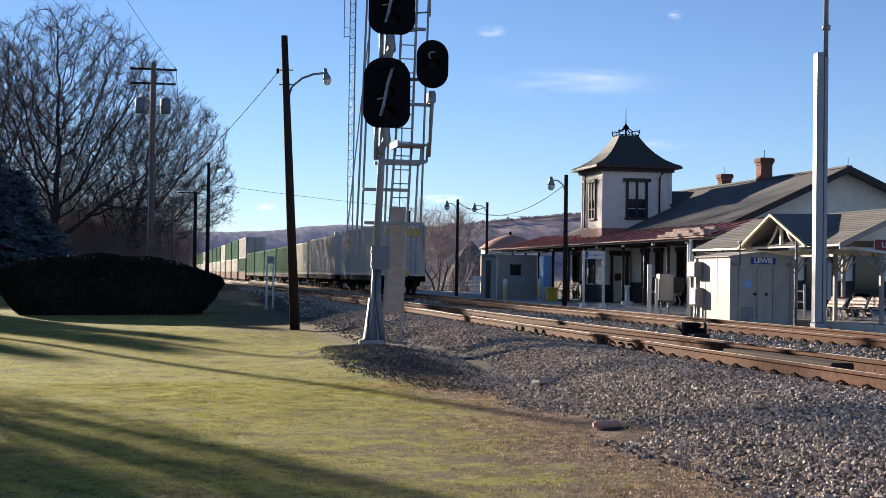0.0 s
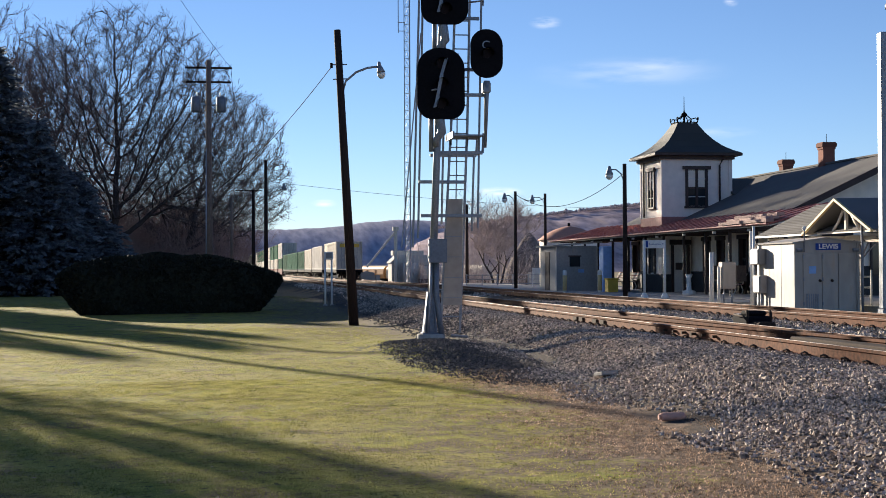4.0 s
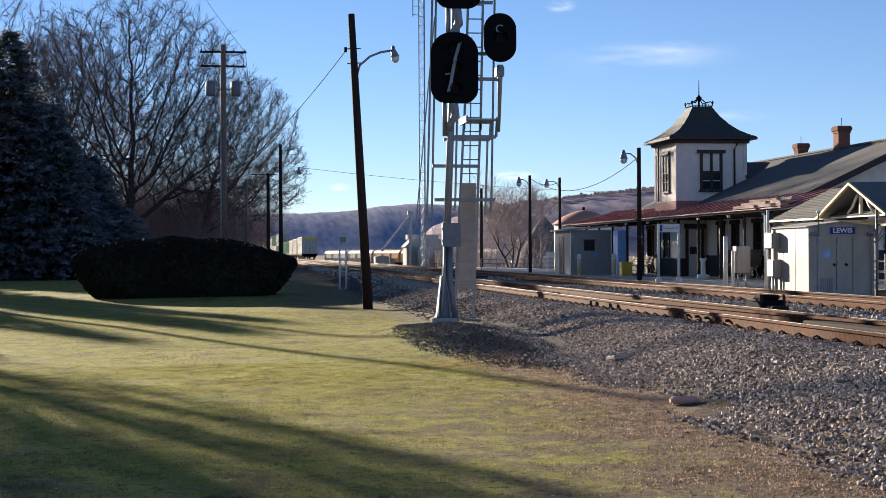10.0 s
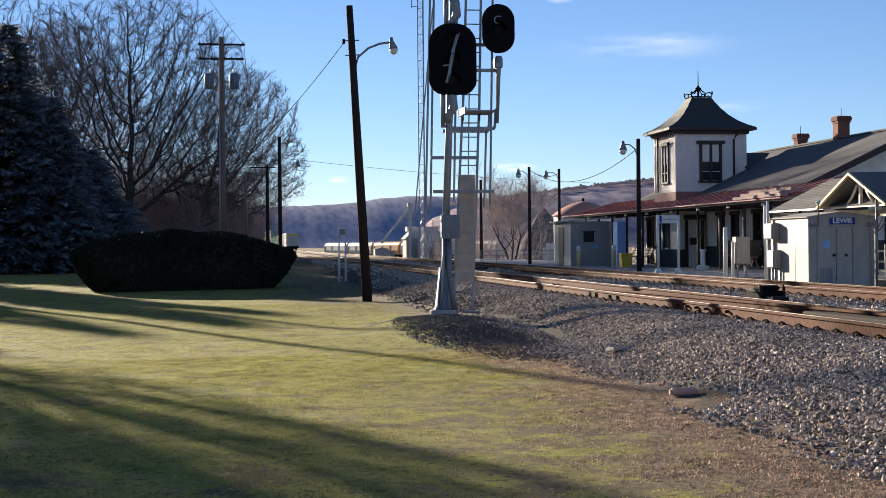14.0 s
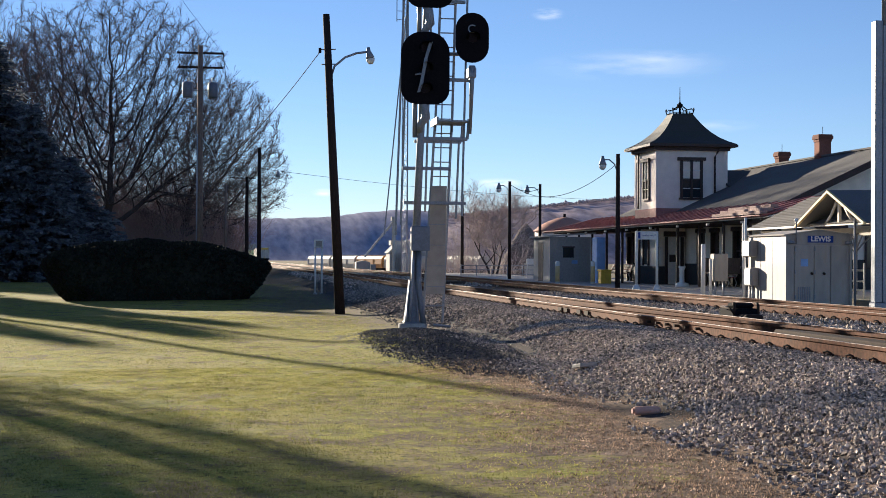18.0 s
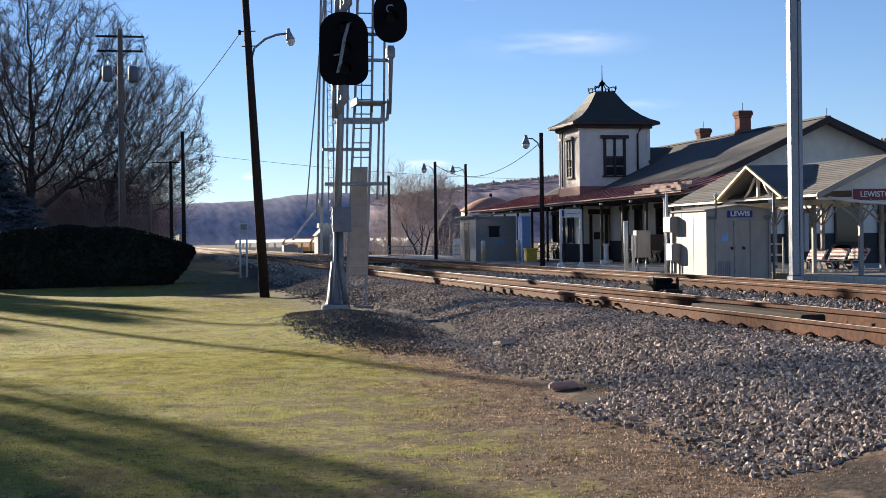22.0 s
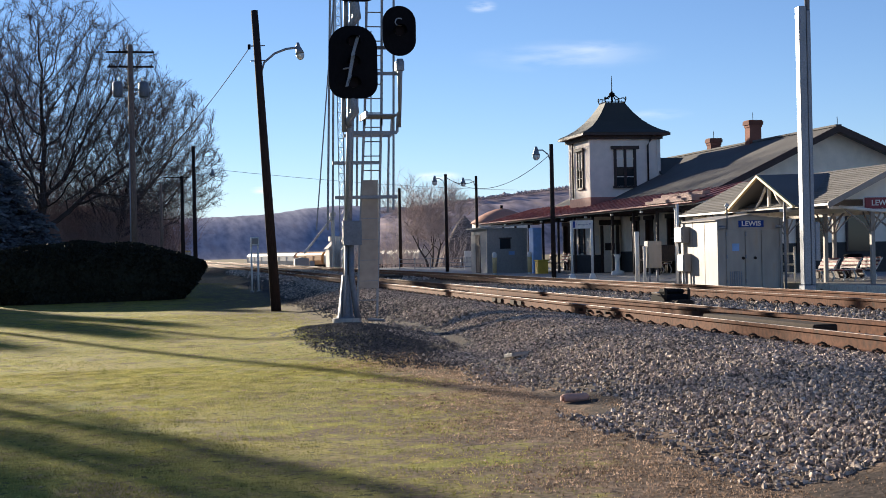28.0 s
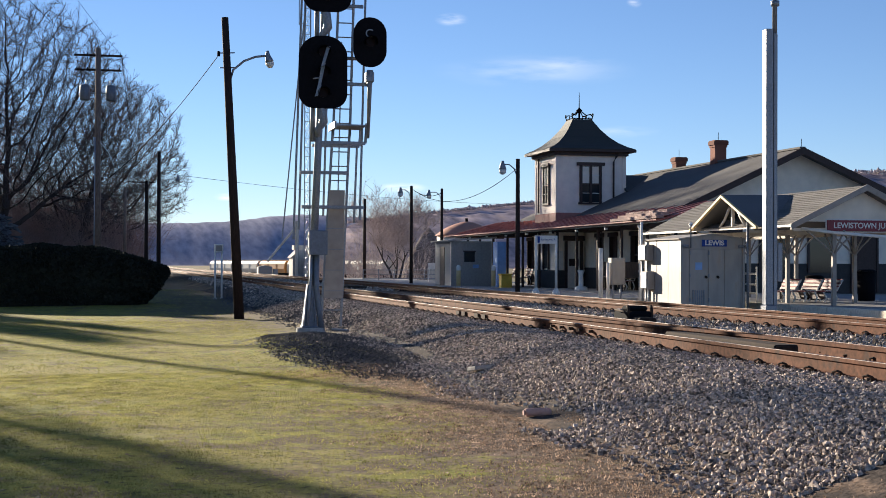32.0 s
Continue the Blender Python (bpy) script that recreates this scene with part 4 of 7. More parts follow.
bar("cable_conduit", [mp(3.98, 0.3, 0.1), mp(3.92, 0.7, 0.12), mp(3.86, 1.2, 0.12), mp(3.86, 1.9, 0.12)], 0.06, M_GREYSTEEL, mast, "grey cable conduit", 12)
bar("cable_conduit", [mp(3.66, 0.3, 0.12), mp(3.7, 0.8, 0.12), mp(3.74, 1.3, 0.12), mp(3.76, 1.9, 0.12)], 0.035, M_STEEL, mast, "", 8)
jb = blk("junction_box", (0.09, -0.04, 1.62, 0.3, 0.32, 2.1), M_GREYSTEEL, mast, "grey junction box on the mast", 0.02)
blk("box_lid", (0.305, -0.05, 1.61, 0.325, 0.33, 2.11), M_GREYSTEEL, jb, "", 0.008)
for k in (0.0, 0.25):
    blk("box_hinge", (0.28, -0.075, 1.7 + k, 0.32, -0.052, 1.76 + k), M_STEEL, jb)


def backing(w, h, top_r, low_r):
    """Outline of a signal head's background plate."""
    pts = []
    for cxx, czz, r, a0 in ((w / 2 - top_r, h / 2 - top_r, top_r, 0), (-w / 2 + top_r, h / 2 - top_r, top_r, 90), (-w / 2 + low_r, -h / 2 + low_r, low_r, 180), (w / 2 - low_r, -h / 2 + low_r, low_r, 270)):
        for k in range(9):
            a = radians(a0 + k * 11.25)
            pts.append((cxx + r * math.cos(a), czz + r * math.sin(a)))
    return pts


def signal_head(y, z, w, h, lamps, top_r, low_r, label, x=0.22):
    out = B()
    prism(out, backing(w, h, top_r, low_r), -0.02, 0.02, "x")
    head = part("signal_head", out, M_BLACK, mast, label)
    head.matrix_basis = Matrix.Translation(mp(y, z, x))
    edge = B()
    ol = backing(w + 0.005, h + 0.005, top_r, low_r)
    tube(edge, [(0, u, v) for u, v in ol] + [(0, *ol[0])], 0.016, 6)
    part("rim", edge, M_BLACK, head)
    blk("lamp_housing", (-0.32, -w * 0.22, -h * 0.4, -0.025, w * 0.22, h * 0.4), M_BLACK, head, "black lamp case", 0.02)
    for k in range(lamps):
        zz = (k - (lamps - 1) / 2) * -h * 0.29
        bar("lens", [(0.022, 0, zz), (0.035, 0, zz)], 0.1, M_LENS, head, "dark signal lens", 18)
        hood = B()
        n = 14
        vs = []
        for i in range(n + 1):
            a = radians(-20 + 220 * i / n)
            vs.append((hood.verts.new((0.022, 0.125 * math.cos(a), zz + 0.125 * math.sin(a))), hood.verts.new((0.25, 0.125 * math.cos(a), zz + 0.125 * math.sin(a) - 0.02))))
        for a, b in zip(vs, vs[1:]):
            hood.faces.new((a[0], a[1], b[1], b[0]))
        bmesh.ops.solidify(hood, geom=hood.faces[:], thickness=0.006)
        part("visor", hood, M_BLACK, head, "black hood over the lens")
    return head


HEADS = (signal_head(my(5.62) + 0.0, 5.61, 0.97, 1.46, 3, 0.42, 0.3, "large black three-light signal head"), signal_head(my(7.6), 7.6, 0.97, 1.46, 3, 0.42, 0.3, "large black three-light signal head"))
# pale fin added for the glint along the hood's sunlit rim
for h in HEADS:
    bm = B()
    for (a, za_), (b, zb_) in zip(((0.05, 0.5), (-0.05, 0.15), (-0.13, -0.3)), ((-0.05, 0.15), (-0.13, -0.3), (-0.19, -0.52))):
        q = [(0.16, a, za_), (0.16, b, zb_), (0.18, b + 0.06, zb_ + 0.01), (0.18, a + 0.075, za_ + 0.02)]
        vs = [bm.verts.new(p) for p in q]
        bm.faces.new(vs)
    bmesh.ops.remove_doubles(bm, verts=bm.verts[:], dist=0.001)
    bmesh.ops.solidify(bm, geom=bm.faces[:], thickness=0.01)
    part("vane", bm, M_STEEL, h, "pale metal fin for the sunlit rim of the hood")
    bar("vane_arm", [(0.03, -0.12, -0.12), (0.17, -0.22, -0.16), (0.18, -0.1, -0.14)], 0.015, M_STEEL, h, "", 6)
c_head = signal_head(4.94, 6.26, 0.66, 1.0, 1, 0.325, 0.325, "small oval black head with a letter C")
letters("C", 0.25, M_STEEL, c_head, Matrix.Translation((0.03, -0.02, 0.17)) @ FACE_X)
# junction elbows of the heads
for z in (4.85, 6.8):
    bar("head_bracket", [mp(my(z) - 0.02, z + 0.2, 0.1), mp(my(z) + 0.02, z, 0.14), mp(my(z) + 0.06, z - 0.25, 0.12), mp(my(z) - 0.06, z - 0.42, 0.08), mp(my(z) - 0.05, z - 0.55, 0.05)], [0.09, 0.1, 0.095, 0.07, 0.06], M_STEEL, mast, "cast head bracket", 10)
    bar("bracket_pipe", [mp(my(z) - 0.15, z + 0.4, 0.0), mp(my(z) - 0.15, z - 0.65, 0.0)], 0.05, M_STEEL, mast, "", 8)
# ladder behind the heads
LX = -0.75


def strut(name, a, b, r=0.022, label="", seg=6):
    return bar(name, [mp(*a), mp(*b)], r, M_STEEL, mast, label, seg)


for s in (0, 1):
    strut("ladder_rail", (4.08 + 0.42 * s, 0.35, LX), (4.32 + 0.36 * s, 4.6, LX), 0.028, "ladder side rail")
    strut("ladder_rail", (4.32 + 0.36 * s, 4.4, LX), (4.5 + 0.3 * s, 9.3, LX), 0.028)
for i in range(28):
    z = 0.7 + i * 0.305
    f = z / 9
    strut("ladder_rung", (4.09 + 0.44 * f, z, LX), (4.50 + 0.30 * f, z, LX), 0.014)
strut("ladder_stay", (4.42, 2.4, LX - 0.02), (4.5, 6.4, LX - 0.02), 0.014)
panel = part("climbing_guard", prism(B(), [(4.13 - 3.73, 0.7), (4.53 - 3.73, 0.7), (4.57 - 3.73, 2.99), (4.24 - 3.73, 2.99)], LX + 0.04, LX + 0.06, "x"), M_TAN, mast, "tan sheet-metal climbing guard on the ladder")
for i in range(5):
    z = 0.85 + i * 0.44
    blk("guard_rib", (LX + 0.062, 4.15 + 0.015 * i - 3.73, z, LX + 0.07, 4.53 + 0.008 * i - 3.73, z + 0.015), M_STEEL, panel)
# frames and the service platform
for y0, y1, z, x in ((3.9, 4.92, 4.2, -0.2), (3.9, 4.92, 4.2, -0.95), (3.62, 4.95, 2.87, -0.5), (3.6, 4.62, 3.6, -0.6), (4.5, 5.02, 5.42, -0.1), (4.4, 4.9, 6.0, -0.4), (4.3, 4.9, 7.1, -0.4)):
    blk("frame_bar", (x - 0.03, y0 - 3.73, z - 0.25 - 0.035, x + 0.03, y1 - 3.73, z - 0.25 + 0.035), M_STEEL, mast, "galvanised frame bar", 0.006)
for x in (-0.2, -0.95):
    strut("frame_end", (4.92, 4.2, x), (4.95, 4.62, x), 0.03)
blk("platform_grating", (-1.0, 4.28 - 3.73, 4.3, -0.15, 4.93 - 3.73, 4.34), M_STEEL, mast, "small service platform", 0.006)
blk("platform_edge", (-1.03, 4.26 - 3.73, 4.26, -0.12, 4.3 - 3.73, 4.4), M_STEEL, mast)
for y0, z0, y1, z1, x in ((4.86, 2.6, 5.0, 9.0, -0.5), (4.8, 2.55, 4.86, 4.2, -0.9), (3.52, 2.2, 3.72, 8.8, -1.0), (3.6, 2.4, 3.76, 8.8, -0.75), (4.16, 2.7, 4.32, 8.8, -1.05), (3.3, 2.2, 3.75, 6.9, -1.2)):
    strut("upright", (y0, z0, x), (y1, z1, x), 0.024 if y0 > 3.4 else 0.014, "galvanised upright")
for y in (4.52, 4.9):
    strut("guard_rail", (y + 0.05, 7.35, -0.2), (y + 0.05, 8.4, -0.2), 0.02)
strut("guard_rail", (4.57, 8.2, -0.2), (4.95, 8.25, -0.2), 0.02)
strut("guard_rail", (4.57, 7.4, -0.2), (4.95, 7.45, -0.2), 0.02)
bar("head_post", [mp(4.96, 4.3, -0.1), mp(4.97, 5.3, 0.0), mp(4.96, 5.7, 0.1)], [0.03, 0.05, 0.07], M_STEEL, mast, "post of the letter head", 10)
blk("head_clamp", (-0.12, 4.88 - 3.73, 5.2, 0.12, 5.05 - 3.73, 5.42), M_STEEL, mast, "", 0.02)
strut("cable", (4.3, 0.3, LX + 0.1), (4.6, 0.28, LX + 0.4), 0.03)

# ---- poles, wires, lamps ----


lean = thing("street_lamp", -43.9, 3.52, 0.05, "leaning dark wooden lamp pole on the verge", "lamp post")
bar("pole", [(0, 0, -0.1), (0, -0.24, 4.5), (0, -0.48, 9.08)], [0.155, 0.13, 0.105], M_POLE, lean, "dark creosoted leaning pole", 16)
bar("lamp_arm", [(0, -0.3, 7.2), (0, -0.22, 7.5), (0, 0.1, 7.78), (0, 0.45, 7.92), (0, 0.8, 7.97)], 0.035, M_STEEL, lean, "curved grey lamp arm", 8)
lan = bar("lantern", [(0, 0.82, 8.12), (0, 0.82, 8.0), (0, 0.86, 7.86), (0, 0.88, 7.78)], [0.04, 0.07, 0.11, 0.135], M_STEEL, lean, "grey lamp hood", 12)
bar("lamp_bowl", [(0, 0.885, 7.775), (0, 0.89, 7.68), (0, 0.9, 7.6)], [0.13, 0.12, 0.06], M_WHITE, lan, "pale lamp bowl", 12)
for z in (7.55, 8.0):
    bar("bolt", [(0, -0.62, z), (0, -0.18, z + 0.02)], 0.02, M_STEEL, lean, "", 6)
bar("insulator", [(0, -0.66, 7.9), (0, -0.66, 8.05)], 0.045, M_BLACK, lean, "", 8)


def platform_lamp(x, y, h, label, reach=-0.62):
    p = thing("platform_lamp", x, y, 0.55, label, "lamp post", "platform lamps")
    bar("pole", [(0, 0, 0), (0, 0.0, h)], [0.1, 0.08], M_POLE, p, "dark wooden pole", 12)
    z = h - 0.35
    bar("lamp_arm", [(0, -0.05, z - 0.3), (0, -0.14, z - 0.05), (0, -0.35, z + 0.12), (0, reach, z + 0.12)], 0.025, M_STEEL, p, "curved lamp arm", 8)
    ln = bar("lantern", [(0, reach, z + 0.26), (0, reach, z + 0.14), (0, reach, z), (0, reach, z - 0.08)], [0.05, 0.08, 0.13, 0.16], M_STEEL, p, "grey lamp hood", 12)
    bar("lamp_bowl", [(0, reach, z - 0.085), (0, reach, z - 0.2), (0, reach, z - 0.28)], [0.15, 0.14, 0.06], M_WHITE, ln, "pale lamp bowl", 12)
    return p


platform_lamp(-54.8, 15.34, 5.3, "dark wooden platform lamp pole beside the depot")
platform_lamp(-79.0, 16.0, 5.5, "dark wooden lamp pole beyond the small shed")
platform_lamp(-85.0, 19.1, 5.7, "dark wooden lamp pole by the fence", -0.8)
plain = thing("utility_pole", -112, 19.0, 0.4, "plain dark pole beside the far yard", "utility pole")
bar("pole", [(0, 0, 0), (0, 0, 6.4)], [0.14, 0.11], M_POLE, plain)

up = thing("utility_pole", -70.0, -0.97, 0.0, "weathered grey utility pole with crossarms and transformers", "utility pole")
UPH = 11.85
bar("pole", [(0, 0, -0.2), (0, 0.0, UPH)], [0.185, 0.125], M_GREYPOLE, up, "tall weathered pole", 16)
bar("conduit", [(0.12, -0.15, 0), (0.12, -0.12, 7.6)], 0.03, M_STEEL, up, "grey conduit up the pole", 8)
for z, hw in ((UPH - 0.36, 1.12), (UPH - 1.05, 1.08)):
    arm = blk("crossarm", (-0.06, -hw, z - 0.045, 0.06, hw, z + 0.045), M_POLE, up, "dark timber crossarm", 0.01)
    for y in (-hw + 0.1, -hw * 0.45, hw * 0.45, hw - 0.1):
        bar("insulator", [(0, y, z + 0.046), (0, y, z + 0.13)], 0.025, M_BLACK, arm, "", 8)
for s in (-1, 1):
    bar("arm_brace", [(0.08, 0, UPH - 1.6), (0.08, s * 0.6, UPH - 1.08)], 0.02, M_STEEL, up, "", 6)
    tr_ = bar("transformer", [(0, s * 0.6, UPH - 2.5), (0, s * 0.6, UPH - 2.45), (0, s * 0.6, UPH - 1.82), (0, s * 0.6, UPH - 1.75)], [0.2, 0.24, 0.24, 0.17], M_GREYSTEEL, up, "grey transformer can", 16)
    bar("bushing", [(0, s * 0.55, UPH - 1.77), (0, s * 0.55, UPH - 1.55)], 0.04, M_WHITE, tr_, "", 8)
    bar("hanger", [(0, 0.1 * s, UPH - 2.15), (0, s * 0.45, UPH - 2.15)], 0.04, M_STEEL, tr_, "", 6)
bar("guy_stub", [(0.1, 0.1, 7.4), (0.2, 0.5, 6.9), (0.2, 0.75, 6.3)], 0.025, M_STEEL, up, "", 6)

for x, y, h, label in ((-91.0, 2.5, 8.4, "dark wooden lamp pole beyond the hedge"), (-98, 1.9, 6.95, "dark wooden pole with a short crossarm"), (-110, 0.6, 7.1, "grey wooden pole by the scrub")):
    p = thing("utility_pole", x, y, 0.2, label, "utility pole", "poles beyond the hedge")
    bar("pole", [(0, 0, 0), (0, 0, h)], [0.14, 0.1], M_POLE if x > -105 else M_GREYPOLE, p, "", 12)
    if x == -91.0:
        bar("lamp_arm", [(0, 0.05, h - 2.2), (0, 0.5, h - 1.75), (0, 1.1, h - 1.65)], 0.03, M_STEEL, p, "lamp arm", 8)
        bar("lantern", [(0, 1.15, h - 1.4), (0, 1.15, h - 1.6), (0, 1.15, h - 1.85)], [0.05, 0.1, 0.17], M_STEEL, p, "grey lamp hood", 12)
    if x == -98:
        blk("crossarm", (-0.03, -1.2, h - 0.11, 0.03, 0.6, h - 0.05), M_POLE, p)


def wire(name, a, b, sag, r, label):
    a, b = Vector(a), Vector(b)
    pts = [a.lerp(b, i / 16) - Vector((0, 0, sag * 4 * (i / 16) * (1 - i / 16))) for i in range(17)]
    return tagged(bar(name, pts, r, M_WIRE, None, "", 5), label, "cable")


wire("lamp_cable", (-43.9, 2.86, 7.98), (-69.8, -0.45, 5.7), 0.3, 0.013, "sagging dark cable from the leaning pole")
wire("lamp_cable", (-54.8, 15.34, 5.5), (-79, 16.0, 5.9), 1.0, 0.013, "sagging dark cable between the platform lamps")
wire("lamp_cable", (-79, 16, 5.9), (-85, 19.1, 6.0), 0.3, 0.018, "dark cable between the platform lamps")
for k, (y0, y1) in enumerate(((-2.0, -11.0), (-1.5, -9.1), (0.1, -6.4))):
    wire("power_line", (-70, y0, UPH - 0.35), (-10, y1 - 1, UPH + 3.2), 0.9, 0.009, "thin overhead power line")
    wire("power_line", (-70, y0, UPH - 0.35), (-140, y0 + 2, UPH - 1), 0.9, 0.011, "thin overhead power line")
wire("power_line", (-91, 2.45, 7.3), (-160, 60, 9.0), 1.0, 0.012, "thin overhead line across the tracks")

# steel pole at the platform with a slim mast on it
cp = thing("steel_pole", -31.0, 14.72, 0.45, "square galvanised steel pole with a taller slim mast", "pole")
blk("column", (-0.11, -0.12, 0.3, 0.11, 0.06, 6.75), M_STEEL, cp, "pale galvanised square column", 0.015)
blk("rear_column", (-0.1, 0.075, 0.3, 0.1, 0.17, 6.65), M_STEEL, cp, "", 0.01)
blk("base", (-0.16, -0.14, -0.05, 0.16, 0.14, 0.3), M_STEEL, cp, "", 0.02)
blk("base_plate", (-0.28, -0.28, 0.04, 0.28, 0.28, 0.08), M_STEEL, cp, "bolted base plate")
for sx in (-1, 1):
    for sy in (-1, 1):
        bar("anchor_bolt", [(sx * 0.22, sy * 0.24, 0.02), (sx * 0.22, sy * 0.24, 0.2)], 0.025, M_DARKRUST, cp, "", 6)
bar("slim_mast", [(0, 0.14, 6.4), (0, 0.15, 12.0)], [0.06, 0.045], M_STEEL, cp, "slim mast above the column", 10)
bar("mast_collar", [(0, 0.15, 7.3), (0, 0.15, 7.42)], 0.1, M_STEEL, cp, "", 10)
blk("side_box", (-0.12, 0.175, 0.85, 0.1, 0.3, 1.75), M_STEEL, cp, "grey side box", 0.015)

# ---- freight train ----
CARS = []


def ribbed(x0, x1, hw, z0, z1, step=0.3, depth=0.05):
    """A corrugated container body: side walls with upright ribs, flat ends, roof and floor."""
    bm = B()
    box(bm, x0, -hw + depth, z0, x1, hw - depth, z1)
    n = int((x1 - x0) / step)
    for i in range(n):
        a = x0 + (i + 0.2) * (x1 - x0) / n
        b = a + 0.55 * (x1 - x0) / n
        for s in (-1, 1):
            y0, y1 = sorted((s * (hw - depth - 0.001), s * hw))
            box(bm, a, y0, z0 + 0.12, b, y1, z1 - 0.1)
    for s in (-1, 1):
        y0, y1 = sorted((s * (hw - depth), s * (hw + 0.01)))
        box(bm, x0, y0, z1 - 0.12, x1, y1, z1 + 0.005)
        box(bm, x0, y0, z0, x1, y1, z0 + 0.13)
        for xx in (x0, x1 - 0.1):
            box(bm, xx, y0, z0, xx + 0.1, y1, z1)
    return bm


WHEEL = B()
tube(WHEEL, [(0, -0.84, 0.46), (0, -0.76, 0.46), (0, -0.755, 0.46), (0, -0.70, 0.46)], [0.42, 0.42, 0.48, 0.48], 20)
tube(WHEEL, [(0, 0.84, 0.46), (0, 0.76, 0.46), (0, 0.755, 0.46), (0, 0.70, 0.46)], [0.42, 0.42, 0.48, 0.48], 20)
tube(WHEEL, [(0, -0.7, 0.46), (0, 0.7, 0.46)], 0.08, 8)
WHEEL_ME = bpy.data.meshes.new("wheelset")
WHEEL.to_mesh(WHEEL_ME)
WHEEL.free()
WHEEL_ME.materials.append(M_DARKRUST)


def bogie(car, x):
    f = B()
    for s in (-1, 1):
        y0, y1 = sorted((s * 0.9, s * 1.05))
        box(f, x - 1.15, y0, 0.38, x + 1.15, y1, 0.62, bevel=0.03)
        box(f, x - 0.3, y0, 0.22, x + 0.3, y1, 0.7, bevel=0.03)
    box(f, x - 0.2, -1.0, 0.45, x + 0.2, 1.0, 0.65)
    fr = part("bogie", f, M_BLACK, car, "dark wheel bogie")
    for dx in (-0.86, 0.86):
        w = new("wheelset", WHEEL_ME)
        w.parent = fr
        w.matrix_basis = pose(x + dx, 0, -0.04 + 0.003)


def make_car(x0, x1, boxes, label, low=False):
    """A wagon whose rear is at x1 and whose front is at x0, behind the train's tail at 0."""
    car = thing("container_wagon", x1 - 76.5, 12.47, RAIL_Z, label, "railway wagon", "freight train")
    ln = x1 - x0
    fb = B()
    zt = 0.38 if low else 0.95
    box(fb, -ln, -1.05, zt - 0.22, -0.05, 1.05, zt - 0.02, bevel=0.02)
    for s in (-1, 1):
        y0, y1 = sorted((s * 1.06, s * 1.3))
        box(fb, -ln + (1.5 if low else 0.2), y0, zt - 0.3, -(1.5 if low else 0.25), y1, zt + (0.75 if low else 0.0), bevel=0.02)
    if not low:
        box(fb, -ln + 2, -0.4, 0.45, -2.0, 0.4, 0.74)
        for k in range(6):
            xx = -ln * (k + 0.5) / 6
            box(fb, xx - 0.1, -1.2, 0.5, xx + 0.1, 1.2, 0.74)
    box(fb, -0.05, -0.2, 0.62, 0.5, 0.2, 0.85)
    part("wagon_frame", fb, M_MAROONCAR if low else M_BLACK, car, "maroon well sides" if low else "dark underframe")
    bogie(car, -1.8)
    bogie(car, -ln + 1.8)
    for z0, z1, mt_, lab, gap in boxes:
        cb = part("container", ribbed(-ln + gap, -gap, 1.28, z0, z1), mt_, car, lab)
        for k in (-0.62, 0.0, 0.62):
            for dy in (0.12, 0.42):
                bar("locking_bar", [(-gap + 0.03, k + dy - 0.27, z0 + 0.1), (-gap + 0.03, k + dy - 0.27, z1 - 0.12)], 0.02, M_STEEL, cb, "", 6)
        blk("door_seam", (-gap + 0.002, -0.015, z0 + 0.1, -gap + 0.012, 0.015, z1 - 0.1), M_BLACK, cb)
    CARS.append((car, x1))
    return car


WB, GB, GG = "dirty white corrugated container", "grey-white corrugated container", "green corrugated container"
last = make_car(-16.6, 0, [(0.98, 3.72, M_CONTWHITE, WB, 0.4)], "last wagon with a dirty white container and yellow panel")
cont = [c for c in last.children if c.name.startswith("container")][0]
blk("yellow_panel", (-14.2, -1.297, 2.75, -12.6, -1.283, 3.45), M_YELLOW, cont, "yellow name panel")
blk("panel_mark", (-14.0, -1.304, 2.95, -12.8, -1.298, 3.25), M_TRIM, cont)
blk("panel_mark", (-14.0, -1.297, 1.95, -12.4, -1.283, 2.35), M_CONTGREY, cont)
blk("rear_panel", (-0.36, -0.95, 3.15, -0.345, 0.95, 3.5), M_YELLOW, cont, "yellow-green band on the doors")
for y, z in ((-0.75, 2.3), (-0.75, 1.9), (0.6, 2.2)):
    blk("door_placard", (-0.36, y - 0.2, z - 0.14, -0.345, y + 0.2, z + 0.14), M_CONTGREY, cont)
bar("tail_marker", [(0.1, 0.15, 0.9), (0.1, 0.15, 1.3)], 0.09, M_YELLOW, last, "tail marker on the coupler", 8)
make_car(-36.6, -19.3, [(0.98, 3.62, M_CONTGREY, GB, 0.4)], "wagon with a grey-white corrugated container")
make_car(-51.6, -37.2, [(0.98, 3.5, M_CONTWHITE, WB, 0.35)], "wagon with a dirty white container")
xx = -52.2
for i in range(4):
    make_car(xx - 15, xx, [(0.98, 3.45, M_GREEN, GG, 0.35)], "wagon with a single green container")
    xx -= 15.6
for i in range(17):
    top = M_CONTGREY if i == 0 else (M_GREEN if i % 5 != 3 else M_CONTWHITE)
    bot = M_GREEN if i == 0 else M_CONTWHITE
    make_car(xx - 18, xx, [(0.4, 2.95, bot, GG if i == 0 else WB, 1.6), (2.97, 5.7, top, GB if i == 0 else GG, 1.2)], "double-stacked containers in a maroon well wagon", True)
    xx -= 18.7


def tail_x(t):
    return -76.4 - 16.3 * t


def move_train():
    for car, off in CARS:
        walk(car, [(t, pose(tail_x(t) + off, 12.47, RAIL_Z)) for t in (0, 8, 16, 24, 32)])

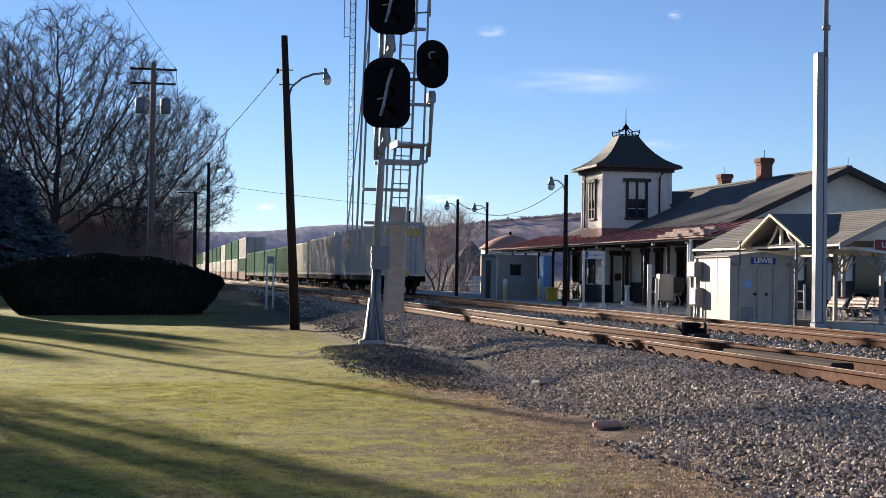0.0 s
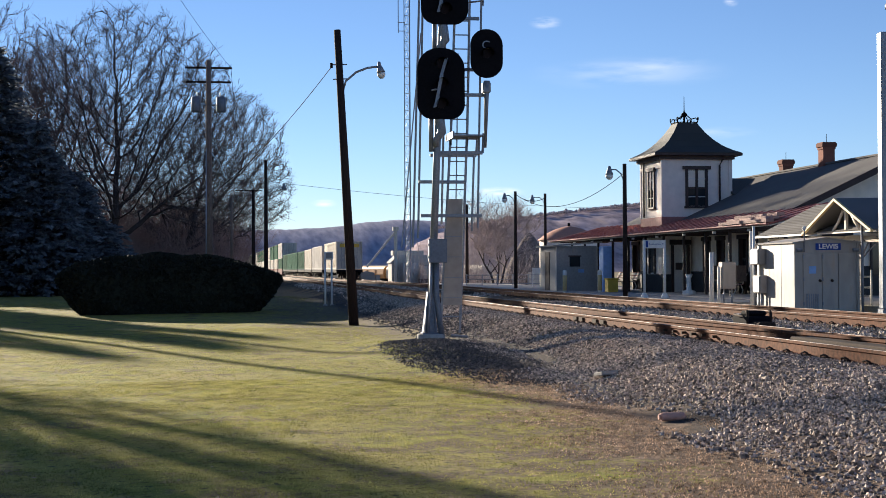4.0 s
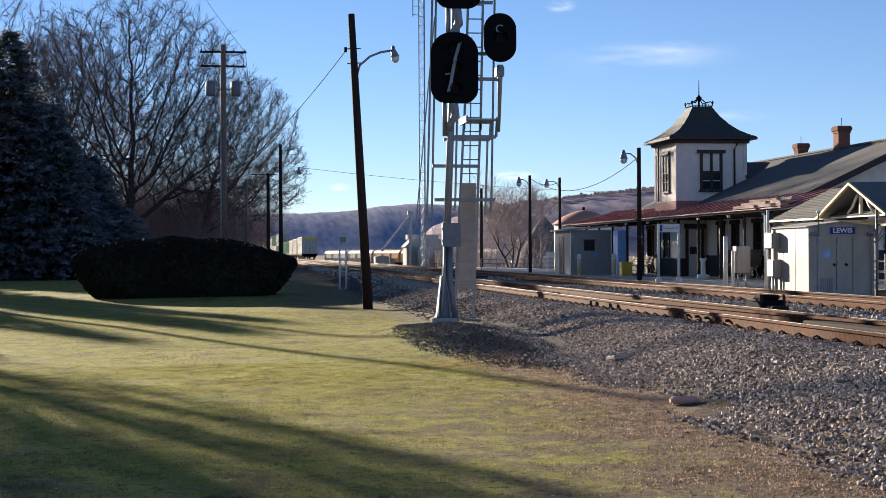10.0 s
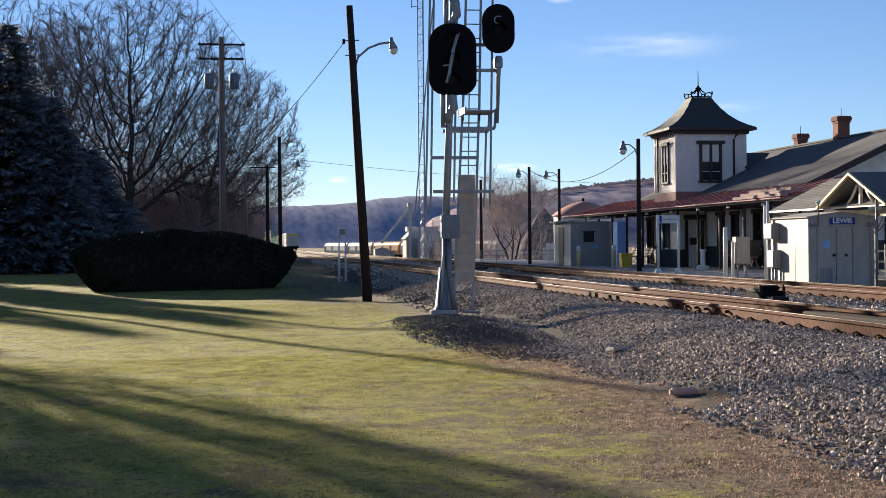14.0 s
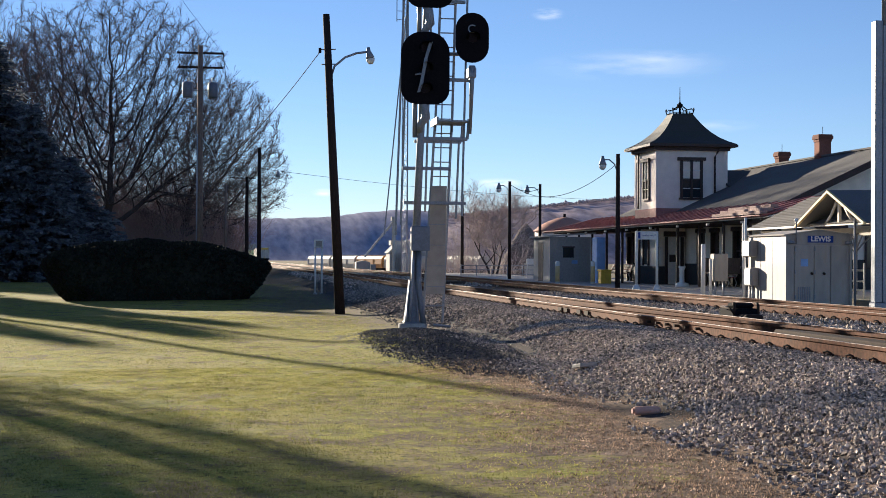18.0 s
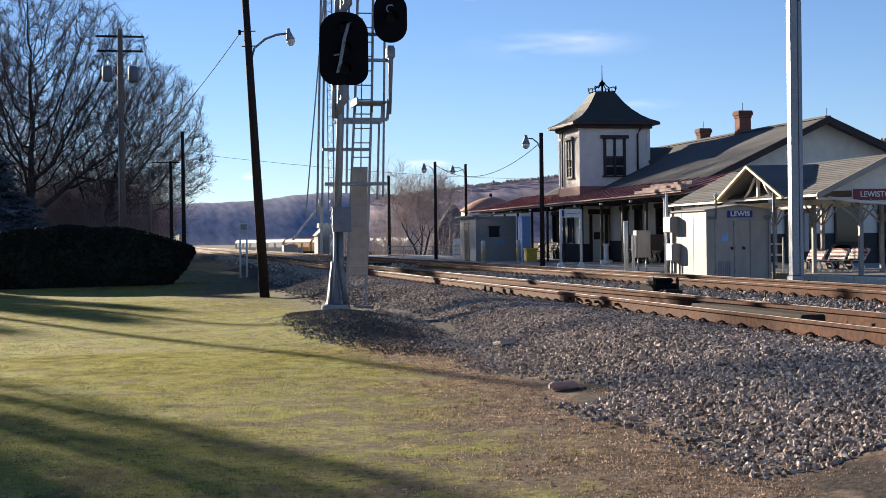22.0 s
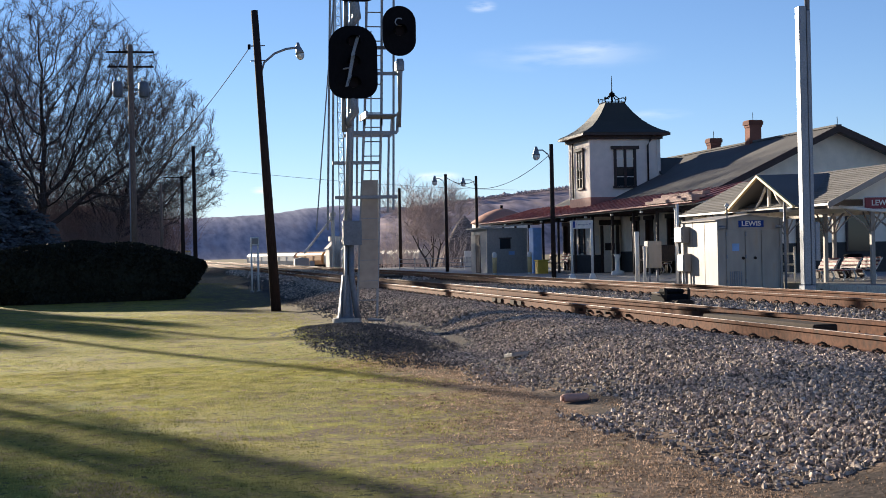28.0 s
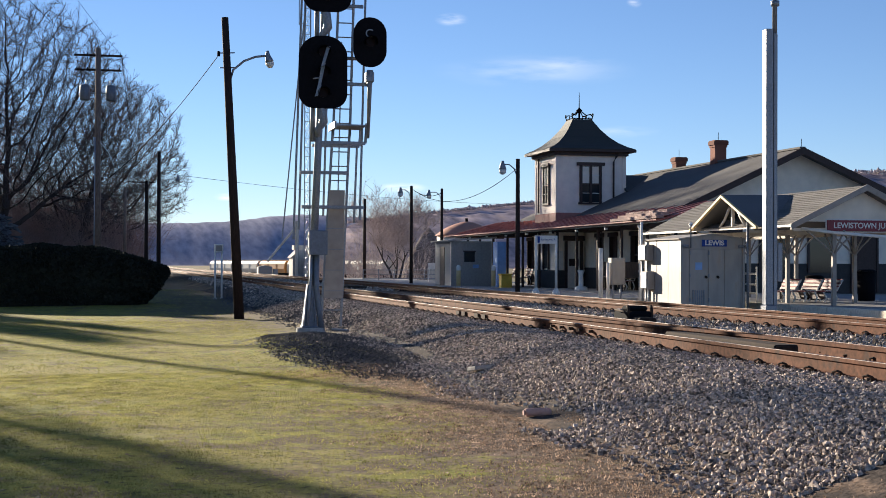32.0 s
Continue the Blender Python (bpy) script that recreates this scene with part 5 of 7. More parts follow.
# ---- instrument house ----
case = thing("instrument_house", -36.0, 14.54, 0.45, "weathered aluminium railway instrument house with double doors", "equipment house")
HW, HL, HH = 1.84, 2.64, 1.93
bm = B()
prism(bm, [(0, 0.05), (HW, 0.05), (HW, HH), (HW / 2, HH + 0.13), (0, HH)], -HL, 0, "x")
part("body", bm, M_ALU, case, "dull aluminium shell")
blk("plinth", (-HL + 0.05, 0.05, -0.1, -0.05, HW - 0.05, 0.05), M_CONC, case)
for s in (0, 1):
    y0 = -0.06 if s == 0 else HW / 2
    part("roof_sheet", slab(B(), [(-HL - 0.06, y0, HH + 0.015 + (0.13 if s else -0.005)), (0.08, y0, HH + 0.015 + (0.13 if s else -0.005)), (0.08, y0 + HW / 2 + 0.06, HH + 0.015 + (0.0 if s else 0.135)), (-HL - 0.06, y0 + HW / 2 + 0.06, HH + 0.015 + (0.0 if s else 0.135))], 0.025), M_ALU, case, "aluminium roof sheet")
for y in (0.0, HW - 0.06):
    blk("corner_post", (0.002, y, 0.05, 0.05, y + 0.06, HH), M_ALU, case)
for y0, y1, nm in ((0.26, 0.78, "door"), (0.8, 1.24, "door"), (1.26, 1.7, "front_panel")):
    d = blk(nm, (0.003, y0, 0.1, 0.03, y1, HH - 0.28), M_ALU, case, "plain aluminium door" if nm == "door" else "", 0.006)
    if nm == "door":
        bar("handle", [(0.03, y1 - 0.06 if y0 < 0.5 else y0 + 0.26, 0.92), (0.08, y1 - 0.06 if y0 < 0.5 else y0 + 0.26, 0.9)], 0.035, M_DARKRUST, d, "dark round door handle", 10)
        for z in (0.25, 0.9, 1.5):
            blk("hinge", (0.03, y0 - 0.015, z, 0.055, y0 + 0.02, z + 0.1), M_STEEL, d)
door_1 = [c for c in case.children if c.name.startswith("door")][0]
for i in range(6):
    blk("louvre", (0.031, 0.34 + i * 0.062, 0.16, 0.05, 0.37 + i * 0.062, 0.56), M_STEEL, door_1, "blue-grey vent louvre")
blk("notice", (0.031, 0.42, 1.1, 0.035, 0.62, 1.3), M_BLUEDOOR, door_1, "faded pale blue notice")
plate = blk("name_plate", (0.004, 0.62, HH - 0.2, 0.022, 1.33, HH - 0.02), M_BLUE, case, "blue enamel plate with white letters")
letters("LEWIS", 0.18, M_WHITE, plate, Matrix.Translation((0.0245, 0.975, HH - 0.11)) @ FACE_X @ Matrix.Diagonal((1.12, 1, 1, 1)), depth=0.002, bold=0.006)
bar("conduit", [(0.1, 1.9, 0.05), (0.1, 1.9, 2.45)], 0.035, M_STEEL, case, "steel conduit", 8)
bar("antenna_pipe", [(0.06, 0.28, HH - 0.25), (0.06, 0.28, HH + 0.3), (0.06, 0.28, HH + 0.36)], [0.02, 0.02, 0.05], M_STEEL, case, "", 8)
bar("antenna_ball", [(0.06, 0.28, HH + 0.33), (0.06, 0.28, HH + 0.38), (0.06, 0.28, HH + 0.44)], [0.03, 0.07, 0.03], M_WHITE, case, "", 10)
for y in (0.12, HW - 0.12):
    bar("corner_lamp", [(0.1, y - 0.08, HH - 0.2), (0.1, y + 0.08, HH - 0.2)], 0.045, M_STEEL, case, "small twin lamp", 8)
for x0, x1, z0, z1 in ((-2.55, -1.95, 1.35, 1.8), (-2.35, -1.85, 0.55, 1.05)):
    mb = blk("meter_box", (x0, -0.22, z0, x1, -0.004, z1), M_ALU, case, "grey meter box", 0.015)
    blk("meter_lid", (x0 + 0.03, -0.245, z0 + 0.03, x1 - 0.03, -0.222, z1 - 0.03), M_STEEL, mb)
for x in (-2.5, -2.2, -2.0):
    bar("meter_conduit", [(x, -0.12, -0.05), (x, -0.12, 0.55 if x > -2.4 else 1.35)], 0.03, M_STEEL, case, "", 8)
bar("service_mast", [(-2.62, -0.1, -0.05), (-2.62, -0.1, 2.45)], 0.04, M_WHITE, case, "", 8)
blk("rivet_seam", (-HL * 0.33, -0.006, 0.08, -HL * 0.33 + 0.015, -0.001, HH - 0.02), M_STEEL, case)
blk("rivet_seam", (-HL * 0.66, -0.006, 0.08, -HL * 0.66 + 0.015, -0.001, HH - 0.02), M_STEEL, case)

# ---- small trackside things ----
wp = thing("equipment_post", -43.0, 14.73, 0.45, "white post with a grey equipment cabinet", "equipment post")
bar("post", [(0, 0, 0), (0, 0, 1.75)], 0.07, M_WHITE, wp, "white pipe post", 12)
bar("second_post", [(0, 0.24, 0), (0, 0.24, 1.3)], 0.05, M_WHITE, wp, "", 10)
cab = blk("cabinet", (-0.2, 0.3, 0.6, 0.15, 0.76, 1.45), M_ALU, wp, "grey cabinet", 0.015)
blk("cabinet_door", (0.152, 0.33, 0.64, 0.165, 0.73, 1.41), M_ALU, cab)
for y in (0.4, 0.66):
    bar("cabinet_leg", [(0, y, 0), (0, y, 0.6)], 0.03, M_STEEL, wp, "", 8)
tp = thing("tall_pipe", -42.2, 15.75, 0.45, "tall pale pipe post beside the instrument house", "pipe")
bar("pipe", [(0, 0, 0), (0, 0, 2.4)], 0.06, M_WHITE, tp)

ns = thing("name_sign", -51.0, 15.36, 0.55, "white station sign between two white posts", "sign")
for y in (-0.39, 0.39):
    bar("post", [(0, y, 0.15), (0, y, 2.2)], 0.05, M_WHITE, ns, "white pipe post", 10)
    bar("post_foot", [(0, y, 0), (0, y, 0.12), (0, y, 0.25)], [0.16, 0.14, 0.07], M_WHITE, ns, "", 12)
bd = blk("board", (-0.03, -0.36, 1.9, 0.03, 0.4, 2.2), M_WHITE, ns, "white sign board")
letters("Lewistown, PA", 0.1, M_BLUE, bd, Matrix.Translation((0.032, 0.1, 2.05)) @ FACE_X, depth=0.001)
blk("logo_block", (0.031, -0.34, 1.93, 0.034, -0.25, 2.17), M_BLUE, bd)

shed = thing("platform_shed", -72.0, 16.2, 0.55, "small grey board-sided platform shed", "shed")
blk("body", (-1.7, 0, 0, 2.0, 2.08, 2.28), M_GREYSIDING, shed, "grey board walls")
part("roof", slab(B(), [(-1.9, -0.2, 2.34), (2.2, -0.2, 2.34), (2.2, 2.3, 2.52), (-1.9, 2.3, 2.52)], 0.08), M_GREYSIDING, shed, "flat overhanging roof")
for i in range(14):
    blk("batten", (2.001, 0.08 + i * 0.147, 0.02, 2.016, 0.11 + i * 0.147, 2.25), M_GREYSIDING, shed)
w1 = blk("window", (2.002, 0.66, 1.25, 2.03, 1.2, 1.75), M_GLASS, shed, "small dark window")
blk("window_frame", (2.002, 0.6, 1.75, 2.05, 1.26, 1.81), M_TRIM, w1)
blk("door", (-0.5, -0.03, 0.02, 0.5, -0.002, 2.0), M_TRIM, shed, "dark door")
blk("corner_board", (1.9, -0.03, 0, 2.03, -0.002, 2.25), M_CREAM, shed)
blk("notice", (2.017, 1.1, 0.95, 2.03, 1.4, 1.12), M_BLUEDOOR, shed, "small blue notice")
for y in (15.14, 16.79):
    bo = thing("bollard", -64.0, y, 0.55, "pale yellowish striped bollard at the platform", "bollard", "bollards")
    bar("post", [(0, 0, 0), (0, 0, 1.02), (0, 0, 1.08)], [0.1, 0.1, 0.07], M_WHITE, bo, "", 12)
    bar("band", [(0, 0, 0.15), (0, 0, 0.85)], 0.103, M_GOLDTRIM, bo, "faded yellow band", 12)
bc = thing("blue_cabinet", -66.0, 17.3, 0.55, "tall pale blue cabinet beside the shed", "cabinet")
blk("body", (-0.4, 0.1, 0.0, 0.4, 0.52, 2.2), M_BLUEDOOR, bc, "", 0.02)
blk("door_panel", (0.402, 0.14, 0.1, 0.42, 0.48, 2.1), M_BLUEDOOR, bc)
yb_ = thing("yellow_bin", -64.9, 17.35, 0.55, "yellow salt bin at the platform", "bin")
blk("body", (-0.25, 0, 0, 0.25, 0.5, 0.62), M_YELLOW, yb_, "", 0.02)
blk("lid", (-0.28, -0.03, 0.622, 0.28, 0.53, 0.7), M_YELLOW, yb_, "", 0.02)
ft = thing("drinking_fountain", -55.5, 18.2, 0.6, "pale concrete pedestal under the canopy", "pedestal")
bar("pedestal", [(0, 0, 0), (0, 0, 0.18), (0, 0, 0.22), (0, 0, 0.7), (0, 0, 0.85)], [0.28, 0.26, 0.1, 0.09, 0.16], M_WHITE, ft, "", 12)
bgc = thing("baggage_cart", -56.5, 20.2, 0.6, "old grey baggage cart with iron wheels", "cart")
blk("deck", (-1.0, -0.45, 0.55, 1.0, 0.45, 0.62), M_GREYPOLE, bgc)
for x in (-0.95, 0.9):
    blk("end_rack", (x, -0.45, 0.62, x + 0.05, 0.45, 1.2), M_GREYPOLE, bgc)
for x in (-0.65, 0.65):
    for y in (-0.5, 0.44):
        bar("wheel", [(x, y, 0.29), (x, y + 0.06, 0.29)], 0.28, M_DARKRUST, bgc, "iron wheel", 18)
hr = thing("handrail", -39.6, 17.5, 0.64, "white three-rail fence at the platform ramp", "railing")
for z in (0.25, 0.5, 0.8):
    bar("rail", [(-3.2, 0, z), (2.0, 0, z)], 0.03, M_WHITE, hr, "", 8)
for x in (-3.2, -1.5, 0.2, 2.0):
    bar("post", [(x, 0, 0), (x, 0, 1.0)], 0.03, M_WHITE, hr, "", 8)
for x, y, s in ((-38.5, 21.4, 1.0), (-40.0, 20.5, 0.8)):
    tb = thing("waste_bin", x, y, 0.65, "dark waste bin under the shelter", "bin")
    bar("body", [(0, 0, 0), (0, 0, 0.85 * s)], [0.24, 0.28], M_BLACK, tb, "", 14)
    bar("lid", [(0, 0, 0.855 * s), (0, 0, 0.92 * s)], [0.3, 0.2], M_BLACK, tb, "", 14)

tb_ = thing("trackside_box", -62.0, 4.15, 0.1, "pale trackside box on two white legs", "equipment box")
for y in (-0.14, 0.14):
    bar("leg", [(0, y, 0), (0, y, 2.05)], 0.04, M_WHITE, tb_, "white pipe leg", 8)
    bar("foot", [(0, y, 0), (0, y, 0.12)], 0.09, M_CONC, tb_, "", 10)
blk("box", (-0.12, -0.18, 2.05, 0.12, 0.2, 2.4), M_WHITE, tb_, "pale box", 0.015)
blk("inner_panel", (0.122, -0.12, 2.1, 0.135, 0.14, 2.35), M_TAN, tb_)

# switch machine, closure rails and a dark shadow block between the tracks
sm = thing("switch_machine", -25.6, 9.5, 0.5, "black switch machine on long sleepers", "switch machine")
blk("motor_case", (-0.75, -0.25, 0.06, 0.05, 0.25, 0.3), M_BLACK, sm, "black motor case", 0.04)
blk("gear_case", (-0.45, -0.2, 0.3, -0.05, 0.2, 0.4), M_BLACK, sm, "", 0.04)
blk("base_plate", (-0.8, -0.42, 0.052, 0.7, 0.5, 0.075), M_DARKRUST, sm, "dark steel base plate")
blk("lever_case", (0.08, -0.18, 0.08, 0.5, 0.16, 0.2), M_DARKRUST, sm, "low lever case", 0.03)
blk("cover_lid", (-0.72, -0.22, 0.302, -0.48, 0.22, 0.33), M_STEEL, sm, "grey cover lid", 0.01)
bar("hand_lever", [(0.1, -0.26, 0.22), (0.0, -0.3, 0.3), (-0.5, -0.3, 0.32)], 0.022, M_DARKRUST, sm, "hand throw lever", 8)
for yy_ in (-0.22, 0.24):
    bar("side_lug", [(0.02, yy_, 0.08), (0.02, yy_, 0.36), (-0.04, yy_, 0.4)], 0.03, M_DARKRUST, sm, "", 8)
    bar("cable_lead", [(-0.7, yy_ * 2, 0.06), (-0.2, yy_ * 2.6, 0.03), (0.9, yy_ * 2.2, 0.03)], 0.025, M_BLACK, sm, "", 6)
bar("throw_rod", [(0.3, -0.2, 0.15), (0.3, -1.6, 0.12)], 0.03, M_DARKRUST, sm, "throw rod", 8)
for x in (-0.6, 0.4):
    blk("long_sleeper", (x - 0.12, -0.5, -0.12, x + 0.12, 0.6, 0.05), M_TIE, sm)
fr = thing("frog_rails", -22, 7.75, RAIL_Z - 0.19, "rusty guard and closure rails of a turnout with a dark shadow block", "rail frog")
fr["kind"] = "structure"


def slant_rail(x0, y0, x1, y1, mt_, label, z=0.185):
    a, b = Vector((x0, y0, 0)), Vector((x1, y1, 0))
    bm_ = B()
    prism(bm_, rail_outline(0, z), 0, (b - a).length, "x")
    ob = part("closure_rail", bm_, mt_, fr, label)
    ob.matrix_basis = Matrix.Translation(a) @ Matrix.Rotation(math.atan2(y1 - y0, x1 - x0), 4, "Z")
    return ob


slant_rail(-14, -0.56, 10, 0.95, M_RUST, "rust-brown closure rail")
slant_rail(2, 0.5, 8, 0.63, M_RUST, "rust-brown frog rail")
slant_rail(-45, 0.25, -16, -0.58, M_RUST, "rust-brown closure rail")
# dark block standing in for the cast shadows that blacken the rails here
blk("frog_block", (2.4, -0.1, 0.02, 6.0, 0.22, 0.16), M_DARKRUST, fr, "dark block in place of cast shadow on the rails", 0.02)
for x in (-1.5, -1.0, -0.5, 0.0, 0.5, 1.0):
    bar("frog_bolt", [(x, -0.8, 0.1), (x, -0.72, 0.1)], 0.025, M_DARKRUST, fr, "", 6)
for x in (-8, -7.5, -6.4, -5.8):
    blk("joint_bar", (x, -0.775, 0.05, x + 0.3, -0.735, 0.13), M_DARKRUST, fr)
pk = thing("crossing_plank", -66, 10.4, 0.5, "dark timber walkway plank between the tracks", "plank")
for i in range(3):
    blk("board", (-2.5, -0.45 + i * 0.3, 0.0, 2.5, -0.17 + i * 0.3, 0.2), M_TIE, pk)
cbl = thing("cable_run", -30, 6.3, 0.45, "loose grey cable lying on the ballast", "cable")
bar("cable", [(6 - 0.8 * i, 0.12 * math.sin(i * 1.3), 0.06 + 0.03 * math.sin(i * 2.1)) for i in range(14)], 0.03, M_DARKRUST, cbl, "", 6)

# foreground litter
pp = thing("clay_pipe", -14.92, 4.33, ground_z(-14.92, 4.33) + 0.01, "short salmon clay pipe lying in dead grass", "pipe")
bar("tube", [(0, -0.14, 0.04), (0, -0.11, 0.045), (0.0, 0.1, 0.045), (0.0, 0.14, 0.045), (0, 0.155, 0.045)], [0.045, 0.047, 0.047, 0.04, 0.015], M_PALECLAY, pp, "", 12)
bar("collar", [(0, -0.165, 0.042), (0, -0.142, 0.042)], 0.03, M_PALECLAY, pp, "", 12)
pl = thing("concrete_slab", -20.3, 5.1, ground_z(-20.3, 5.1), "small grey slab lying on the ballast edge", "slab")
blk("slab", (-0.14, -0.2, 0.01, 0.14, 0.2, 0.07), M_CONC, pl, "", 0.012, pose(0, 0, 0, 3, -8, 12))

# ---- platform and yard ----
platform = thing("platform", -38, 17.0, 0.35, "low concrete platform with a pale edge", "platform")
platform["kind"] = "structure"
blk("deck", (-22.0, 0.32, 0.0, 26, 9.0, 0.29), M_PAVE, platform, "grey paved deck")
for i in range(21):
    blk("edge_block", (-5.5 + i * 1.5, 0, -0.1, -4.02 + i * 1.5, 0.31, 0.3), M_PALECONC, platform, "pale concrete edge block", 0.015)
yard = tagged(blk("pavement", (-110, 15.0, 0.4, -44, 20.4, 0.6), M_PAVE), "grey paved station yard in front of the depot", "pavement", kind="structure")
fence = thing("yard_fence", -95, 19, 0.4, "grey pipe fence along the far yard", "fence")
for i in range(6):
    y = -3.0 + i * 1.05
    bar("post", [(0, y, 0), (0, y, 0.95)], 0.035, M_STEEL, fence, "", 8)
for z in (0.3, 0.6, 0.88):
    bar("rail", [(0, -3.0, z), (0, 2.25, z)], 0.025, M_STEEL, fence, "", 8)
brd = thing("sandwich_board", -86, 18.8, 0.55, "white notice board on splayed legs", "notice board")
blk("panel", (-0.02, -0.3, 0.85, 0.02, 0.4, 1.2), M_WHITE, brd)
for y in (-0.25, 0.35):
    bar("leg", [(0, y, 0.85), (0.1, y * 1.3, 0)], 0.025, M_WHITE, brd, "", 6)

# ---- bare trees, hedge, conifers ----


class Twigs:
    """Collects thin tapered bars of three or five sides, then makes one mesh of them."""

    def __init__(self):
        self.a, self.b, self.ra, self.rb = [], [], [], []

    def add(self, a, b, ra, rb):
        self.a.append(a)
        self.b.append(b)
        self.ra.append(ra)
        self.rb.append(rb)

    def build(self, name, material, seg=4):
        a, b = np.array(self.a, float), np.array(self.b, float)
        ra, rb = np.array(self.ra)[:, None], np.array(self.rb)[:, None]
        d = b - a
        d /= np.linalg.norm(d, axis=1)[:, None] + 1e-9
        ref = np.where(np.abs(d[:, 2:3]) < 0.9, [[0, 0, 1.0]], [[1.0, 0, 0]])
        u = np.cross(d, ref)
        u /= np.linalg.norm(u, axis=1)[:, None]
        v = np.cross(d, u)
        n = len(a)
        vs = np.zeros((n, 2 * seg, 3))
        for k in range(seg):
            c, s = math.cos(2 * math.pi * k / seg), math.sin(2 * math.pi * k / seg)
            vs[:, k] = a + ra * (c * u + s * v)
            vs[:, seg + k] = b + rb * (c * u + s * v)
        base = (np.arange(n) * 2 * seg)[:, None, None]
        quads = np.array([[k, (k + 1) % seg, seg + (k + 1) % seg, seg + k] for k in range(seg)])[None]
        return mesh_np(name, vs.reshape(-1, 3), (base + quads).reshape(-1, 4), material, seg > 4)


def grow(rnd, limbs, twigs, p, d, ln, r, depth, up=0.04, wob=0.1, side_p=0.32, rmin=0.008):
    """One limb in gently bent steps, with side limbs and a fork at its end; the last ones end in fine twigs."""
    n = 5 if depth > 2 else 4
    step = ln / n
    for i in range(n):
        d = (d + Vector((rnd.gauss(0, wob), rnd.gauss(0, wob), rnd.gauss(0, wob * 0.7) + up))).normalized()
        q = p + d * step
        r2 = max(rmin, r * 0.9)
        (limbs if r > 0.03 else twigs).add(p, q, r, r2)
        if depth < 2 and rnd.random() < 0.8:
            s = (d + Vector((rnd.gauss(0, 0.5), rnd.gauss(0, 0.5), rnd.gauss(0.15, 0.4)))).normalized()
            twigs.add(q, q + s * rnd.uniform(0.3, 0.9), rmin * 0.9, rmin * 0.5)
        p, r = q, r2
        if depth > 0 and (i > 0 or depth < 4) and rnd.random() < side_p:
            side = Vector((rnd.gauss(0, 1), rnd.gauss(0, 1), rnd.gauss(0.1, 0.4))).normalized()
            nd = (d * 0.55 + side * 0.6).normalized()
            grow(rnd, limbs, twigs, p, nd, ln * rnd.uniform(0.5, 0.8), max(rmin, r * rnd.uniform(0.45, 0.65)), depth - 1, up, wob, side_p, rmin)
    if depth > 0:
        side = Vector((rnd.gauss(0, 1), rnd.gauss(0, 1), 0.1)).normalized()
        for s in (-1, 1):
            nd = (d * 0.8 + side * s * rnd.uniform(0.3, 0.55)).normalized()
            grow(rnd, limbs, twigs, p, nd, ln * rnd.uniform(0.66, 0.86), max(rmin, r * rnd.uniform(0.66, 0.86)), depth - 1, up, wob, side_p, rmin)


def bare_tree(x, y, z, h, seed, stems, label, depth=5, r=0.3, rmin=0.008, side_p=0.32, up=0.04, twig=None):
    t = thing("bare_tree", x, y, z, label, "tree", "bare trees")
    rnd = random.Random(seed)
    limbs, twigs = Twigs(), Twigs()
    for dx, dy, frac in stems:
        d = Vector((dx, dy, 1)).normalized()
        base = Vector((dx * 0.25, dy * 0.25, -0.2))
        grow(rnd, limbs, twigs, base, d, h * 0.3 * frac, r * frac, depth, up, 0.1, side_p, rmin)
    a = limbs.build("trunk", M_BARK, 7)
    b = twigs.build("crown", twig or M_TWIG, 3)
    a.parent = b.parent = t
    a["label"], b["label"] = "dark spreading trunk and limbs", "fine leafless twigs"
    return t


